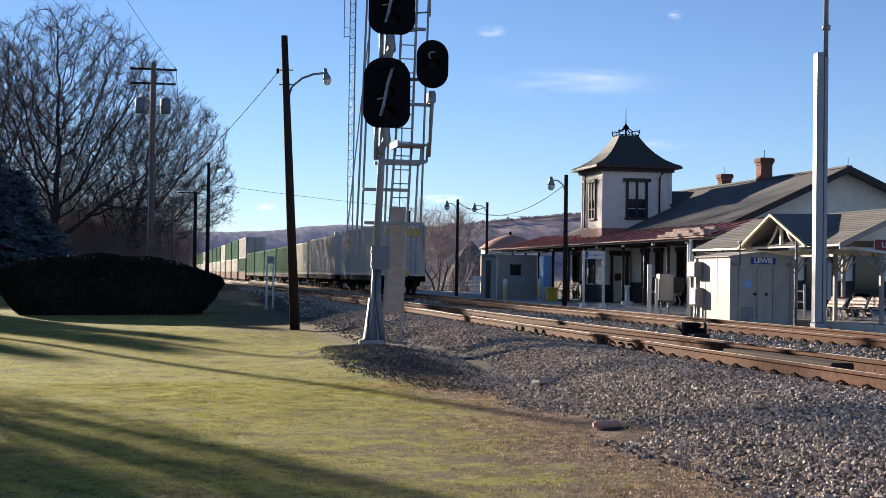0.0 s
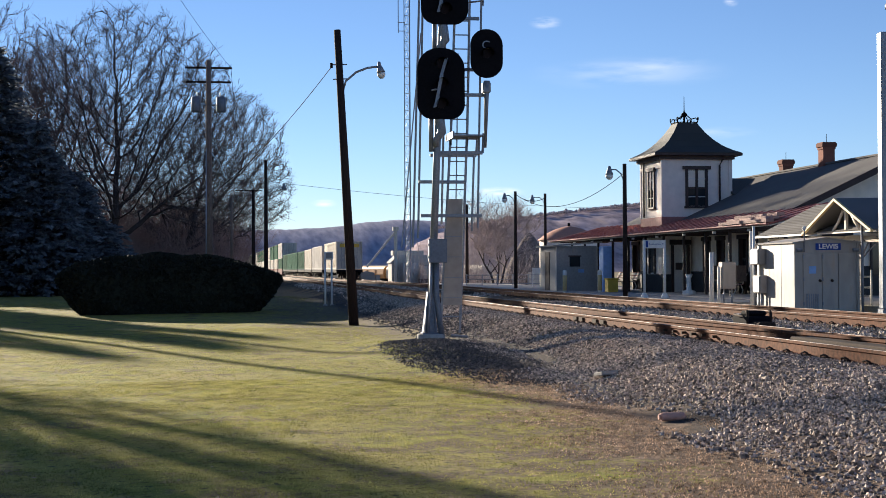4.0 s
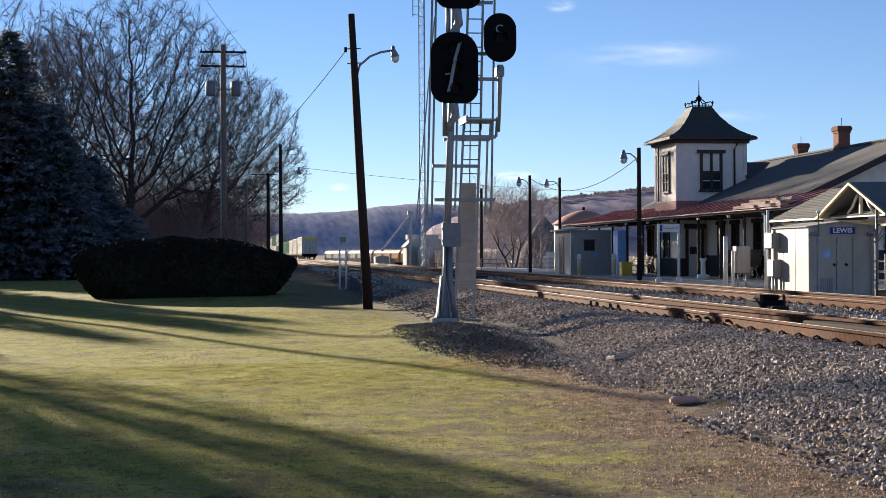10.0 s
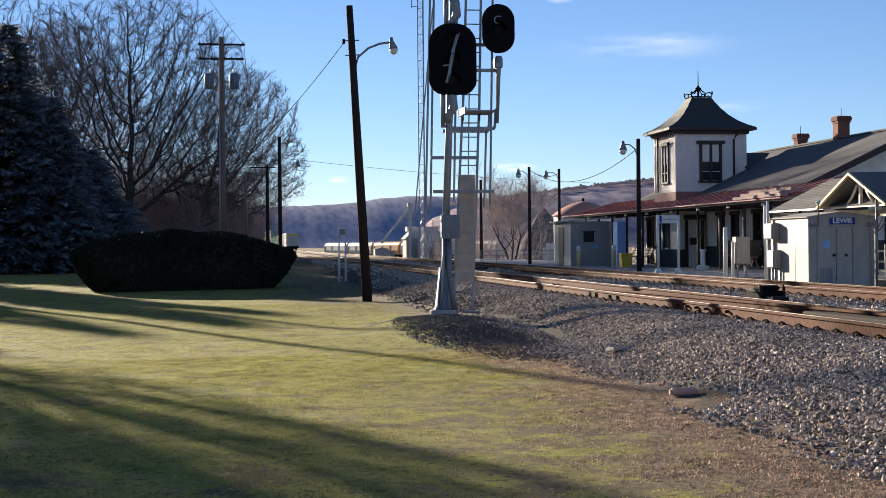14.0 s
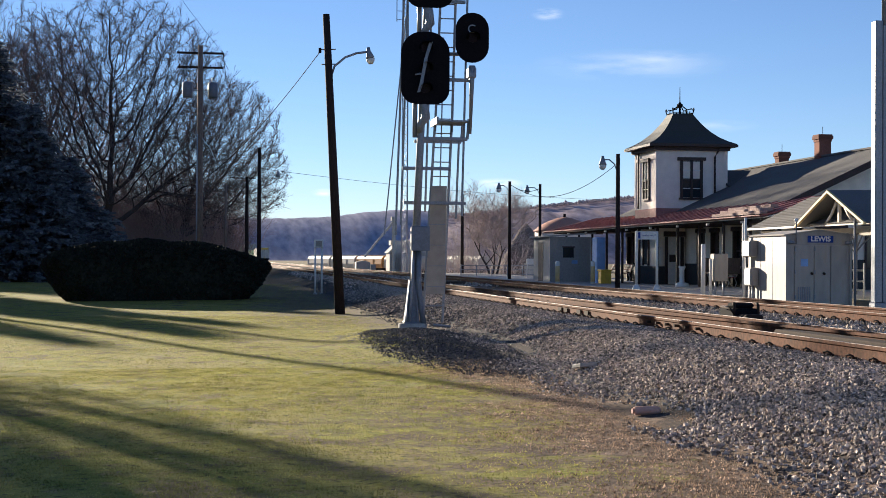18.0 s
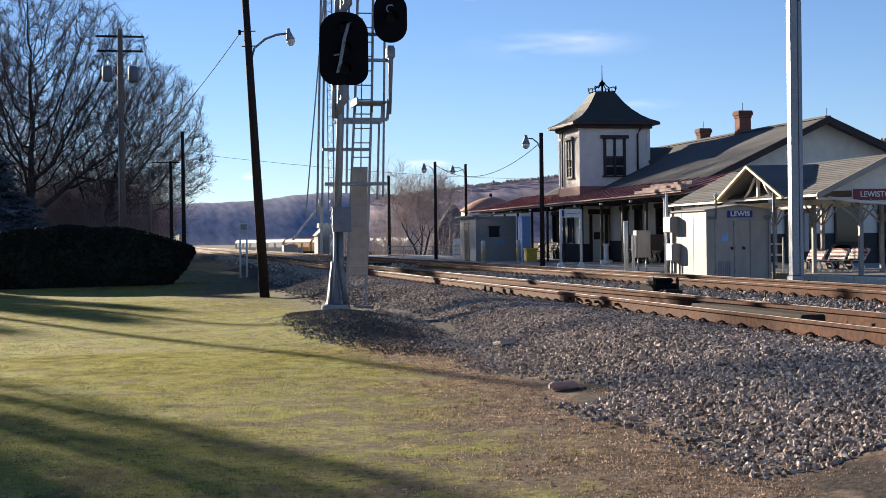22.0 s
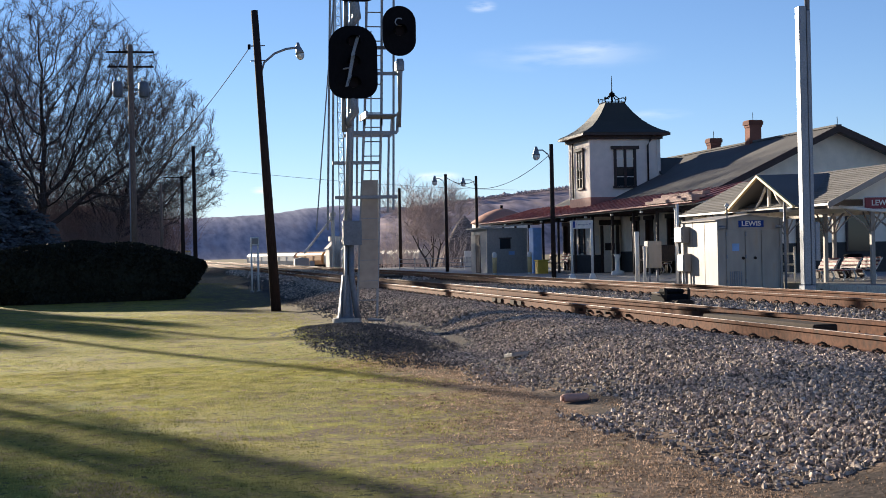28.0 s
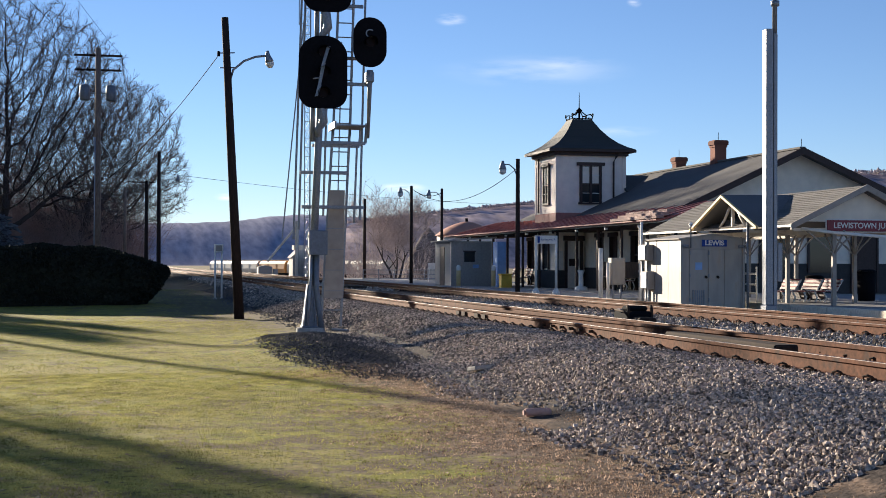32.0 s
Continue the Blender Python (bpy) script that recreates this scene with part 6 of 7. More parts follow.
def crowned_tree(x, y, z, label, seed, lobes, trunk, n=2600, step=0.5, reach=6.0, kill=0.75, rmin=0.014, twig=None, lean=(0, 0), fine=2):
    """A leafless tree whose limbs fork towards points spread through rounded lobes (x, y, z, rx, ry, rz) of its crown."""
    t = thing("bare_tree", x, y, z, label, "tree", "bare trees")
    rs = np.random.RandomState(seed)
    vol = np.array([l_[3] * l_[4] * l_[5] for l_ in lobes]) ** 0.8
    aims = []
    for l_, k in zip(lobes, (n * vol / vol.sum()).astype(int)):
        d = rs.normal(size=(k, 3))
        d /= np.linalg.norm(d, axis=1)[:, None]
        aims.append(np.array(l_[:3]) + d * (rs.uniform(0.05, 1, (k, 1)) ** 0.45) * np.array(l_[3:]))
    aims = np.concatenate(aims)
    pos, up_ = [np.array((0.0, 0.0, -0.3))], [-1]
    while pos[-1][2] < trunk:
        pos.append(pos[-1] + np.array((lean[0] + rs.normal(0, 0.06), lean[1] + rs.normal(0, 0.06), 1.0)) * step)
        up_.append(len(pos) - 2)
    kids = [1] * len(pos)
    best, who = np.full(len(aims), 1e9), np.zeros(len(aims), int)
    fresh = list(range(len(pos)))
    for it in range(90):
        fp = np.array([pos[i] for i in fresh])
        dd = np.linalg.norm(aims[:, None] - fp[None], axis=2)
        j = dd.argmin(1)
        dm = dd[np.arange(len(aims)), j]
        closer = dm < best
        best[closer], who[closer] = dm[closer], np.array(fresh)[j[closer]]
        live = best > kill
        aims, best, who = aims[live], best[live], who[live]
        sel = best < (30 if it < 6 else reach)
        if not sel.any():
            break
        fresh = []
        ids = who[sel]
        pull = (aims[sel] - np.array([pos[i] for i in ids])) / best[sel][:, None]
        for i in np.unique(ids):
            if kids[i] > 3:
                continue
            g = pull[ids == i].mean(0)
            back = pos[i] - pos[up_[i]] if up_[i] >= 0 else np.array((0, 0, step))
            g = g / (np.linalg.norm(g) + 1e-6) + 0.5 * back / step + rs.normal(0, 0.22, 3) + (0, 0, 0.08)
            pos.append(pos[i] + g / np.linalg.norm(g) * step)
            up_.append(int(i))
            kids.append(0)
            kids[i] += 1
            fresh.append(len(pos) - 1)
        if not fresh:
            break
    pos = np.array(pos)
    ends = np.array([k == 0 for k in kids])
    load = np.where(ends, rmin ** 2.25, 0.0)
    for i in range(len(pos) - 1, 0, -1):
        load[up_[i]] += load[i] + rmin ** 2.25 * 0.02
    rad = np.maximum(load ** (1 / 2.25), rmin * 0.8)
    limbs, twigs = Twigs(), Twigs()
    for i in range(1, len(pos)):
        p, q = pos[up_[i]], pos[i]
        (limbs if rad[i] > 0.05 else twigs).add(p, q, min(rad[up_[i]], rad[i] * 1.25), rad[i])
        if rad[i] < rmin * 2.6:
            d = (q - p) / step
            for k in range(fine):
                e = d + rs.normal(0, 0.5, 3) + (0, 0, 0.3)
                e /= np.linalg.norm(e)
                b0 = p + (q - p) * rs.uniform(0, 1)
                b1 = b0 + e * rs.uniform(0.4, 1.0)
                twigs.add(b0, b1, rmin * 0.75, rmin * 0.45)
                e2 = e + rs.normal(0, 0.45, 3) + (0, 0, 0.2)
                b2 = b0 + (b1 - b0) * 0.5
                twigs.add(b2, b2 + e2 / np.linalg.norm(e2) * rs.uniform(0.25, 0.6), rmin * 0.55, rmin * 0.4)
    a = limbs.build("trunk", M_BARK, 7)
    b = twigs.build("crown", twig or M_TWIG, 3)
    a.parent = b.parent = t
    a["label"], b["label"] = "dark spreading trunk and limbs", "fine leafless twigs"
    return t


crowned_tree(-120, -8.8, 0, "large bare round-crowned tree behind the hedge", 11, ((0, 1.0, 14.4, 7, 8.0, 9.0), (0, 5.8, 13.8, 6, 5.0, 7.2), (0, -5, 13.8, 6, 5.5, 8.0), (0, 7.5, 8.5, 5, 4.4, 4.0), (1, -6, 8.5, 5, 4, 3.5)), 3.0, 8500, 0.5, kill=0.6, rmin=0.0155, fine=4)
crowned_tree(-130, -3.8, 0, "bare spreading tree leaning over the verge", 23, ((0, 4.8, 12.2, 5, 4.9, 5.4), (0, 7.0, 9.0, 4, 3.2, 4.2), (0, -0.5, 10.5, 4, 5.0, 5.5), (0, 2.0, 6.0, 4, 5.5, 2.8)), 2.5, 5400, 0.45, kill=0.55, rmin=0.0155, lean=(0, 0.15), fine=4)
crowned_tree(-142, -16.0, 0, "bare tree with upright reddish twigs in the thicket", 31, ((0, 0, 17.0, 6, 6.0, 7.0), (0, -4, 13.0, 5, 5, 6), (0, 4, 13.0, 5, 5, 6)), 5.0, 4200, 0.55, kill=0.65, rmin=0.02, twig=M_SCRUB, fine=4)
crowned_tree(-152, -24.0, 0, "tall bare tree behind the conifers", 37, ((0, 1, 21.0, 6, 8, 9.0), (0, -7, 19.0, 6, 6, 8)), 8.0, 2600, 0.7, kill=0.9, rmin=0.02, fine=3)
crowned_tree(-133, -21.0, 0, "bare tree beside the conifers", 43, ((0, 0, 14.0, 6, 7, 8.0),), 5.0, 2200, 0.65, kill=0.85, rmin=0.02, fine=3)
# unseen lawn trees, placed to throw long shadows over the grass
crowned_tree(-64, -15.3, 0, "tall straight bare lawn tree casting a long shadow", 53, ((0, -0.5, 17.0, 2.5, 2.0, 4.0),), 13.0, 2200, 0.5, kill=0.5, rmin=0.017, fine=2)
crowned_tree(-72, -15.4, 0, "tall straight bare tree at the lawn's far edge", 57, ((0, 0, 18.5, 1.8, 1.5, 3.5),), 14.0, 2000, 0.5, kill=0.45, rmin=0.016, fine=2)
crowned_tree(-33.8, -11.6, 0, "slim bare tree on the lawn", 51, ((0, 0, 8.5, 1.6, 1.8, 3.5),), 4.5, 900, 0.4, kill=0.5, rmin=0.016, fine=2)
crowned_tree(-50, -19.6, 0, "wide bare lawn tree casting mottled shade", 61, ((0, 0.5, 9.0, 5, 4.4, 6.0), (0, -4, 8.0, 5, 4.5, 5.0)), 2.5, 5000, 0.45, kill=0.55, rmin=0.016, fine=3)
# two lower crowns out of view, added only to widen the mottled shade
crowned_tree(-31, -8.7, 0, "unseen low round bare tree added for mottled shade", 69, ((0, 0, 5.0, 2.0, 1.9, 2.4),), 1.8, 2200, 0.3, kill=0.4, rmin=0.012, fine=2)
crowned_tree(-40, -16.4, 0, "unseen small bare tree added for mottled shade", 67, ((0, 0.5, 6.0, 3.5, 3.4, 4.0), (0, -3, 6.0, 3, 3, 3.5)), 1.8, 3000, 0.38, kill=0.5, rmin=0.012, fine=2)


def scrub(x, y, z, h, spread_, n, seed, label, mt_=M_TWIG, rr=0.02):
    """A thicket of thin upright stems."""
    t = thing("thicket", x, y, z, label, "bushes", "bare thickets")
    t["kind"] = "stuff"
    rnd = random.Random(seed)
    tw = Twigs()
    for i in range(n):
        p = Vector((rnd.uniform(-spread_, spread_) * 0.6, rnd.uniform(-spread_, spread_), -0.1))
        d = Vector((rnd.gauss(0, 0.25), rnd.gauss(0, 0.25), 1)).normalized()
        ln = h * rnd.uniform(0.5, 1.0) * 0.35
        r = rr * rnd.uniform(0.8, 1.5)
        for k in range(3):
            d = (d + Vector((rnd.gauss(0, 0.15), rnd.gauss(0, 0.15), 0.05))).normalized()
            q = p + d * ln
            tw.add(p, q, r, r * 0.75)
            for j in range(4):
                s = (d + Vector((rnd.gauss(0, 0.7), rnd.gauss(0, 0.7), rnd.gauss(0, 0.4)))).normalized()
                m = p.lerp(q, rnd.random())
                e = m + s * ln * rnd.uniform(0.3, 0.7)
                tw.add(m, e, r * 0.5, r * 0.3)
                s2 = (s + Vector((rnd.gauss(0, 0.6), rnd.gauss(0, 0.6), rnd.gauss(0, 0.5)))).normalized()
                tw.add(m.lerp(e, 0.6), m.lerp(e, 0.6) + s2 * ln * 0.4, r * 0.35, r * 0.25)
            p, r = q, r * 0.75
    b = tw.build("stems", mt_, 3)
    b.parent = t


for k, (x, y, h, sp_, n) in enumerate(((-140, -4.5, 11.0, 6, 520), (-137, -11, 12.0, 7, 560), (-132, -19, 9.0, 7, 260), (-155, -2.5, 10.0, 5, 300), (-122, -24, 6.0, 7, 150), (-114, -17.0, 3.0, 6, 160), (-127, -6.0, 7.0, 7, 480))):
    scrub(x, y, 0, h, sp_, n, 70 + k, "brown leafless thicket under the trees", M_SCRUB, 0.024)
for k, (x, y, h, sp_, n) in enumerate(((-135, 25, 7.0, 3.5, 75), (-172, 33, 6.5, 5.5, 130), (-138, 21.5, 5.5, 3, 60))):
    scrub(x, y, ground_z(x, y), h, sp_, n, 90 + k, "grey-brown leafless trees beyond the yard", M_YARDTWIG, 0.02)
bare_tree(-128, 24.5, ground_z(-128, 24.5), 9.5, 81, ((0.0, 0.4, 1.0), (0.0, -0.4, 1.0), (0.1, 0.0, 0.9)), "small bare spreading tree beyond the yard", 5, 0.13, 0.011, twig=M_YARDTWIG)


def leaf_cloud(points, normals, size, rnd, jitter, layers=1):
    """Small folded leaf sprays on a surface."""
    vs, fs = [], []
    for p, nn in zip(points, normals):
        t = Vector((rnd.gauss(0, 1), rnd.gauss(0, 1), rnd.gauss(0, 1)))
        u = t.cross(nn).normalized()
        w = (nn + 0.7 * Vector((rnd.gauss(0, jitter), rnd.gauss(0, jitter), rnd.gauss(0, jitter)))).normalized()
        s = size * rnd.uniform(0.6, 1.4)
        k = len(vs)
        vs += [p - u * s * 0.5, p + u * s * 0.5, p + w * s * 1.1 + u * s * 0.15, p + w * s * 0.7 - u * s * 0.5]
        fs.append((k, k + 1, k + 2, k + 3))
    return vs, fs


hedge = thing("clipped_hedge", -57.0, -2.45, 0.0, "long dark clipped yew hedge on the lawn", "hedge")
rnd = random.Random(4)
HNU, HNV = 90, 26


def hedge_point(u, v):
    """u round the hedge, v from its foot to the middle of its top."""
    a = 2 * math.pi * u
    prof = [(0.0, 0.74, 0.0), (0.12, 0.83, 0.3), (0.3, 0.94, 0.85), (0.5, 1.0, 1.5), (0.62, 0.97, 1.78), (0.75, 0.82, 2.0), (0.88, 0.5, 2.2), (1.0, 0.0, 2.28)]
    for (v0, r0, z0), (v1, r1, z1) in zip(prof, prof[1:]):
        if v <= v1 + 1e-9:
            f = (v - v0) / (v1 - v0)
            rr, z = r0 + (r1 - r0) * f, z0 + (z1 - z0) * f
            break
    c, s = math.cos(a), math.sin(a)
    k = (abs(c) ** 3 + abs(s) ** 3) ** (-1 / 3)
    x, y = 1.7 * rr * c * k, 4.25 * rr * s * k
    z *= 1 - 0.16 * max(0, y / 4.2) ** 2 - 0.1 * max(0, -y / 4.2) ** 3
    b = noise.noise(Vector((x * 0.9, y * 0.9, z * 0.9))) * 0.1 + noise.noise(Vector((x * 3, y * 3, z * 3))) * 0.05
    return Vector((x * (1 + b), y * (1 + b * 0.5), z * (1 + b * 0.5)))


vs = [hedge_point(i / HNU, j / HNV) * 1.0 for j in range(HNV + 1) for i in range(HNU)]
fs = [(j * HNU + i, j * HNU + (i + 1) % HNU, (j + 1) * HNU + (i + 1) % HNU, (j + 1) * HNU + i) for j in range(HNV) for i in range(HNU)]
core = mesh_np("core", [v * 0.97 for v in vs], fs, M_HEDGE, True)
core.parent = hedge
pts, nrm = [], []
for k in range(16000):
    u, v = rnd.random(), rnd.random() ** 0.8
    p = hedge_point(u, v)
    pts.append(p)
    nrm.append(Vector((p.x / 2.5, p.y / 8, (p.z - 1) * 0.6)).normalized())
lv, lf = leaf_cloud(pts, nrm, 0.1, rnd, 0.6)
leaves = mesh_np("leaves", lv, lf, M_HEDGE)
leaves.parent = hedge
tagged(leaves, "dense dark green needles", kind="stuff")


def conifer(x, y, h, r, seed, label):
    """A spruce: trunk, drooping boughs, sprays of needles."""
    t = thing("conifer", x, y, 0, label, "conifer", "conifers")
    bar("trunk", [(0, 0, -0.1), (0, 0, h)], [0.22, 0.03], M_BARK, t, "", 8)
    rnd_ = random.Random(seed)
    tw = Twigs()
    vs_, fs_ = [], []
    layers = int(h / 0.3)
    for k in range(layers):
        z = 0.7 + (h - 0.9) * k / layers
        rad = r * (1 - z / h) ** 0.9 + 0.12
        for j in range(int(8 + rad * 3.6)):
            a = rnd_.uniform(0, 2 * math.pi)
            ln = rad * rnd_.uniform(0.7, 1.12)
            d = Vector((math.cos(a), math.sin(a), 0))
            e = Vector((0, 0, z)) + d * ln + Vector((0, 0, -0.1 * ln + rnd_.uniform(-0.15, 0.25)))
            s = Vector((0, 0, z))
            tw.add(s, e, 0.03, 0.01)
            n = int(5 + ln * 5)
            for i in range(n):
                f = 0.2 + 0.8 * i / n
                m = s.lerp(e, f)
                side = d.cross(Vector((0, 0, 1))) * rnd_.uniform(-1, 1)
                dirn = (d * 0.6 + side * 0.9 + Vector((0, 0, rnd_.uniform(-0.5, 0.35)))).normalized()
                sl = rnd_.uniform(0.25, 0.6)
                wv = dirn.cross(Vector((rnd_.gauss(0, 1), rnd_.gauss(0, 1), 1))).normalized() * 0.12
                q = len(vs_)
                vs_ += [m - wv, m + wv, m + dirn * sl + wv * 0.5, m + dirn * sl - wv * 0.5]
                fs_.append((q, q + 1, q + 2, q + 3))
    boughs = tw.build("branch", M_BARK, 3)
    needles = mesh_np("needles", vs_, fs_, M_NEEDLE)
    boughs.parent = needles.parent = t
    needles["label"] = "dense blue-green needle sprays"


conifer(-105, -16.0, 17.9, 8.6, 3, "tall dark blue-green spruce at the lawn's edge")
conifer(-106, -10.6, 9.2, 5.8, 5, "low dark spruce beside a taller one")
conifer(-103, -12.8, 12.6, 5.4, 9, "dark spruce beside a taller one")
conifer(-107, -22.5, 16.0, 6.0, 7, "tall dark spruce at the lawn's edge")

# spruces out of view, added for the streaks of shade on the lawn
conifer(-95, -23.6, 15.2, 3.2, 21, "unseen slim spruce added to shade the back lawn")
conifer(-98, -26.8, 16.5, 4.6, 15, "unseen tall spruce added to shade the lawn")
conifer(-90, -24.0, 15.0, 3.6, 17, "unseen slim spruce added to streak the lawn with shade")
conifer(-101, -32.0, 18.5, 5.2, 19, "unseen tall spruce added to shade the lawn")

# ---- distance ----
# distant haze is put into the hills' base colours, bluer on the far one
M_HILLFAR_HAZE = mat("hazed_wooded_far_hill", (0.34, 0.36, 0.47), 1.0, 0, 0.18, 0.09, 0.012, 0, col2=(0.43, 0.42, 0.5), spots=0.2, spot_col=(0.36, 0.33, 0.375), stretch=(0.06, 1, 1), spec=0.0)
M_HILLNEAR_HAZE = mat("hazed_bare_wooded_hill", (0.33, 0.3, 0.36), 1.0, 0, 0.34, 0.14, 0.02, 0, col2=(0.47, 0.39, 0.41), spots=0.4, spot_col=(0.55, 0.43, 0.37), stretch=(0.1, 0.8, 1.2), spec=0.0)


def ridge(name, dist, tops, mt_, label, seed, rough, back):
    """A hill whose crest heights are given by bearing, in degrees from -x towards +y."""
    vs_, fs_ = [], []
    n, rows = 420, 12
    lo, hi = tops[0][0], tops[-1][0]
    for i in range(n + 1):
        a = lo + (hi - lo) * i / n
        h = float(np.interp(a, [t[0] for t in tops], [t[1] for t in tops]))
        h *= 1 + 0.018 * noise.noise(Vector((a * 1.3, seed, 0)))
        for j in range(rows + 1):
            f = j / rows
            d = dist + back * f
            lump = 1 + 0.004 * noise.noise(Vector((a * 1.1, f * 2.5, seed))) * (1 - f)
            z = -4 + (h + 4) * (math.sin(f * math.pi / 2) ** 1.2) * lump
            if j == rows:
                z += abs(noise.noise(Vector((a * 40, seed, 1)))) * rough + max(0, noise.noise(Vector((a * 9, seed, 3)))) * rough
            vs_.append((-d * math.cos(radians(a)), d * math.sin(radians(a)), z))
    w_ = rows + 1
    for i in range(n):
        for j in range(rows):
            fs_.append((i * w_ + j, (i + 1) * w_ + j, (i + 1) * w_ + j + 1, i * w_ + j + 1))
    return tagged(mesh_np(name, vs_, fs_, mt_, True), label, "hill", kind="structure")


ridge("far_hill", 2300, ((-40, 70), (-12, 72), (-4, 74), (0, 77), (3, 78), (4.8, 83), (6.1, 92), (7.4, 96), (10, 90), (14, 90), (22, 100)), M_HILLFAR_HAZE, "long wooded ridge in the distance, with haze blue in its colour", 2.0, 3.0, 500)
ridge("near_hill", 1250, ((6.5, -3), (8.0, 30), (9.2, 44), (10.1, 50), (12.7, 58), (15.6, 66), (27.8, 97), (40, 100), (75, 90)), M_HILLNEAR_HAZE, "brown leafless wooded hill beyond the station, paled by haze in its colour", 5.0, 3.0, 330)
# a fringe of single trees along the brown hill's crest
# the trees' pale colour carries the same haze as the hill
M_CREST = mat("hazed_far_bare_trees", (0.5, 0.45, 0.48), 1.0, 0, 0.3, 0.3, 0.05, 0, per_piece=0.3, island=True, spec=0.0)
fr_t = Twigs()
rnd = random.Random(8)
for i in range(5000):
    a = rnd.uniform(8.5, 30)
    h = float(np.interp(a, (7, 8.5, 10.1, 12.7, 15.6, 27.8, 40), (34, 46, 50, 58, 66, 97, 100)))
    d = 1560 + rnd.uniform(-60, 10)
    p = Vector((-d * math.cos(radians(a)), d * math.sin(radians(a)), h - 2.5))
    hh = 1.6 + rnd.uniform(0.3, 1.6) * (1 + noise.noise(Vector((a * 3, 0, 0)))) * rnd.choice((0.5, 0.8, 1, 1.4))
    wd = hh * rnd.uniform(0.2, 0.42)
    lean_ = Vector((0, rnd.uniform(-0.5, 0.5), 0))
    for z0, z1, r0, r1 in ((0, 0.3, 0.1, 0.6), (0.3, 0.6, 0.6, 1.0), (0.6, 0.85, 1.0, 0.7), (0.85, 1.0, 0.7, 0.15)):
        fr_t.add(p + Vector((0, 0, hh * z0)) + lean_ * z0, p + Vector((0, 0, hh * z1)) + lean_ * z1, r0 * wd, r1 * wd)
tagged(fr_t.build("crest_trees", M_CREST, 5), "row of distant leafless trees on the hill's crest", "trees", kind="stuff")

# radio mast
rm = thing("radio_mast", -165, 21.47, 0, "tall thin lattice radio mast", "radio mast")
lat = Twigs()
H_RM = 62.0
leg = [Vector((0.42 * math.cos(a), 0.42 * math.sin(a), 0)) for a in (0.3, 2.4, 4.5)]
for p in leg:
    for k in range(31):
        lat.add(p + Vector((0, 0, k * 2)), p + Vector((0, 0, k * 2 + 2)), 0.05, 0.05)
for k in range(62):
    for i in range(3):
        a, b = leg[i], leg[(i + 1) % 3]
        lat.add(a + Vector((0, 0, k)), b + Vector((0, 0, k + 1)), 0.025, 0.025)
        lat.add(a + Vector((0, 0, k)), b + Vector((0, 0, k)), 0.025, 0.025)
lt = lat.build("lattice", M_STEEL, 4)
lt.parent = rm
bar("side_aerial", [(0, -1.1, 29), (0, -1.1, 35)], 0.05, M_STEEL, rm, "", 6)
for z in (29.2, 30.2):
    bar("aerial_arm", [(0, -1.1, z), (0, -0.3, z)], 0.04, M_STEEL, rm, "", 6)

# grain works with hopper wagons on a far siding
def hopper(x, y, rz, mt_, label):
    h = thing("hopper_wagon", x, y, -1.9, label, "railway wagon", "hopper wagons", rz)
    bm_ = B()
    out = [(-1.35, 1.1), (-1.6, 2.2), (-1.58, 3.6), (-1.1, 4.25), (0, 4.5), (1.1, 4.25), (1.58, 3.6), (1.6, 2.2), (1.35, 1.1)]
    prism(bm_, out, -8.2, 8.2, "x")
    part("hopper_body", bm_, mt_, h)
    blk("underframe", (-8.8, -1.0, 0.7, 8.8, 1.0, 1.08), M_BLACK, h)
    for x_ in (-6.5, -0.2, 6.1):
        blk("truck", (x_ - 1.2, -1.1, 0.0, x_ + 1.2, 1.1, 0.68), M_BLACK, h)
    for x_ in (-8.0, -2.7, 2.7, 8.0):
        blk("rib", (x_ - 0.06, -1.66, 1.1, x_ + 0.06, -1.6, 3.5), mt_, h)
    blk("roof_walk", (-8.0, -0.4, 4.52, 8.0, 0.4, 4.6), M_STEEL, h)


P0, P1 = Vector((-425, 31.5)), Vector((-345, 58.0))
ang = math.degrees(math.atan2(P1.y - P0.y, P1.x - P0.x))
for i in range(6):
    p = P0.lerp(P1, i / 4.7)
    hopper(p.x, p.y, ang, M_HOPPERORANGE if i == 2 else M_HOPPER, "orange covered hopper wagon" if i == 2 else "pale covered hopper wagon")
gw_ = thing("grain_elevator", -370, 46.5, -2, "grey grain elevator with a tall leg and chute", "grain elevator")
blk("shed_wall", (-4, -2.5, 0, 4, 9, 5.2), M_CONTGREY, gw_, "grey shed")
part("shed_roof", prism(B(), [(-3, 5.2), (9.5, 5.2), (7.5, 7.2), (-1, 7.2)], -4.3, 4.3, "x"), M_CONTGREY, gw_)
blk("headhouse", (-2, -2, 7.2, 2, 6, 8.4), M_CONTWHITE, gw_)
bar("leg", [(5, -1.6, 0), (5, -1.6, 13.5)], 0.45, M_CONTWHITE, gw_, "tall elevator leg", 6)
bar("chute", [(5, -1.8, 13.0), (5, -9.0, 4.2)], 0.3, M_CONTWHITE, gw_, "sloping chute", 6)
blk("leg_head", (4.3, -2.3, 13.4, 5.7, -0.9, 14.4), M_CONTWHITE, gw_)
bar("bin", [(7, 2.0, 0), (7, 2.0, 5.2)], 2.0, M_CONTGREY, gw_, "blue-grey bin", 14)
rc = thing("relay_cabinet", -150, 14.4, 0.0, "grey trackside relay cabinet", "equipment cabinet")
part("body", prism(B(), [(-0.1, 0), (1.35, 0), (1.35, 1.35), (0.6, 1.5), (-0.1, 1.35)], -0.8, 0.8, "x"), M_GREYSIDING, rc)
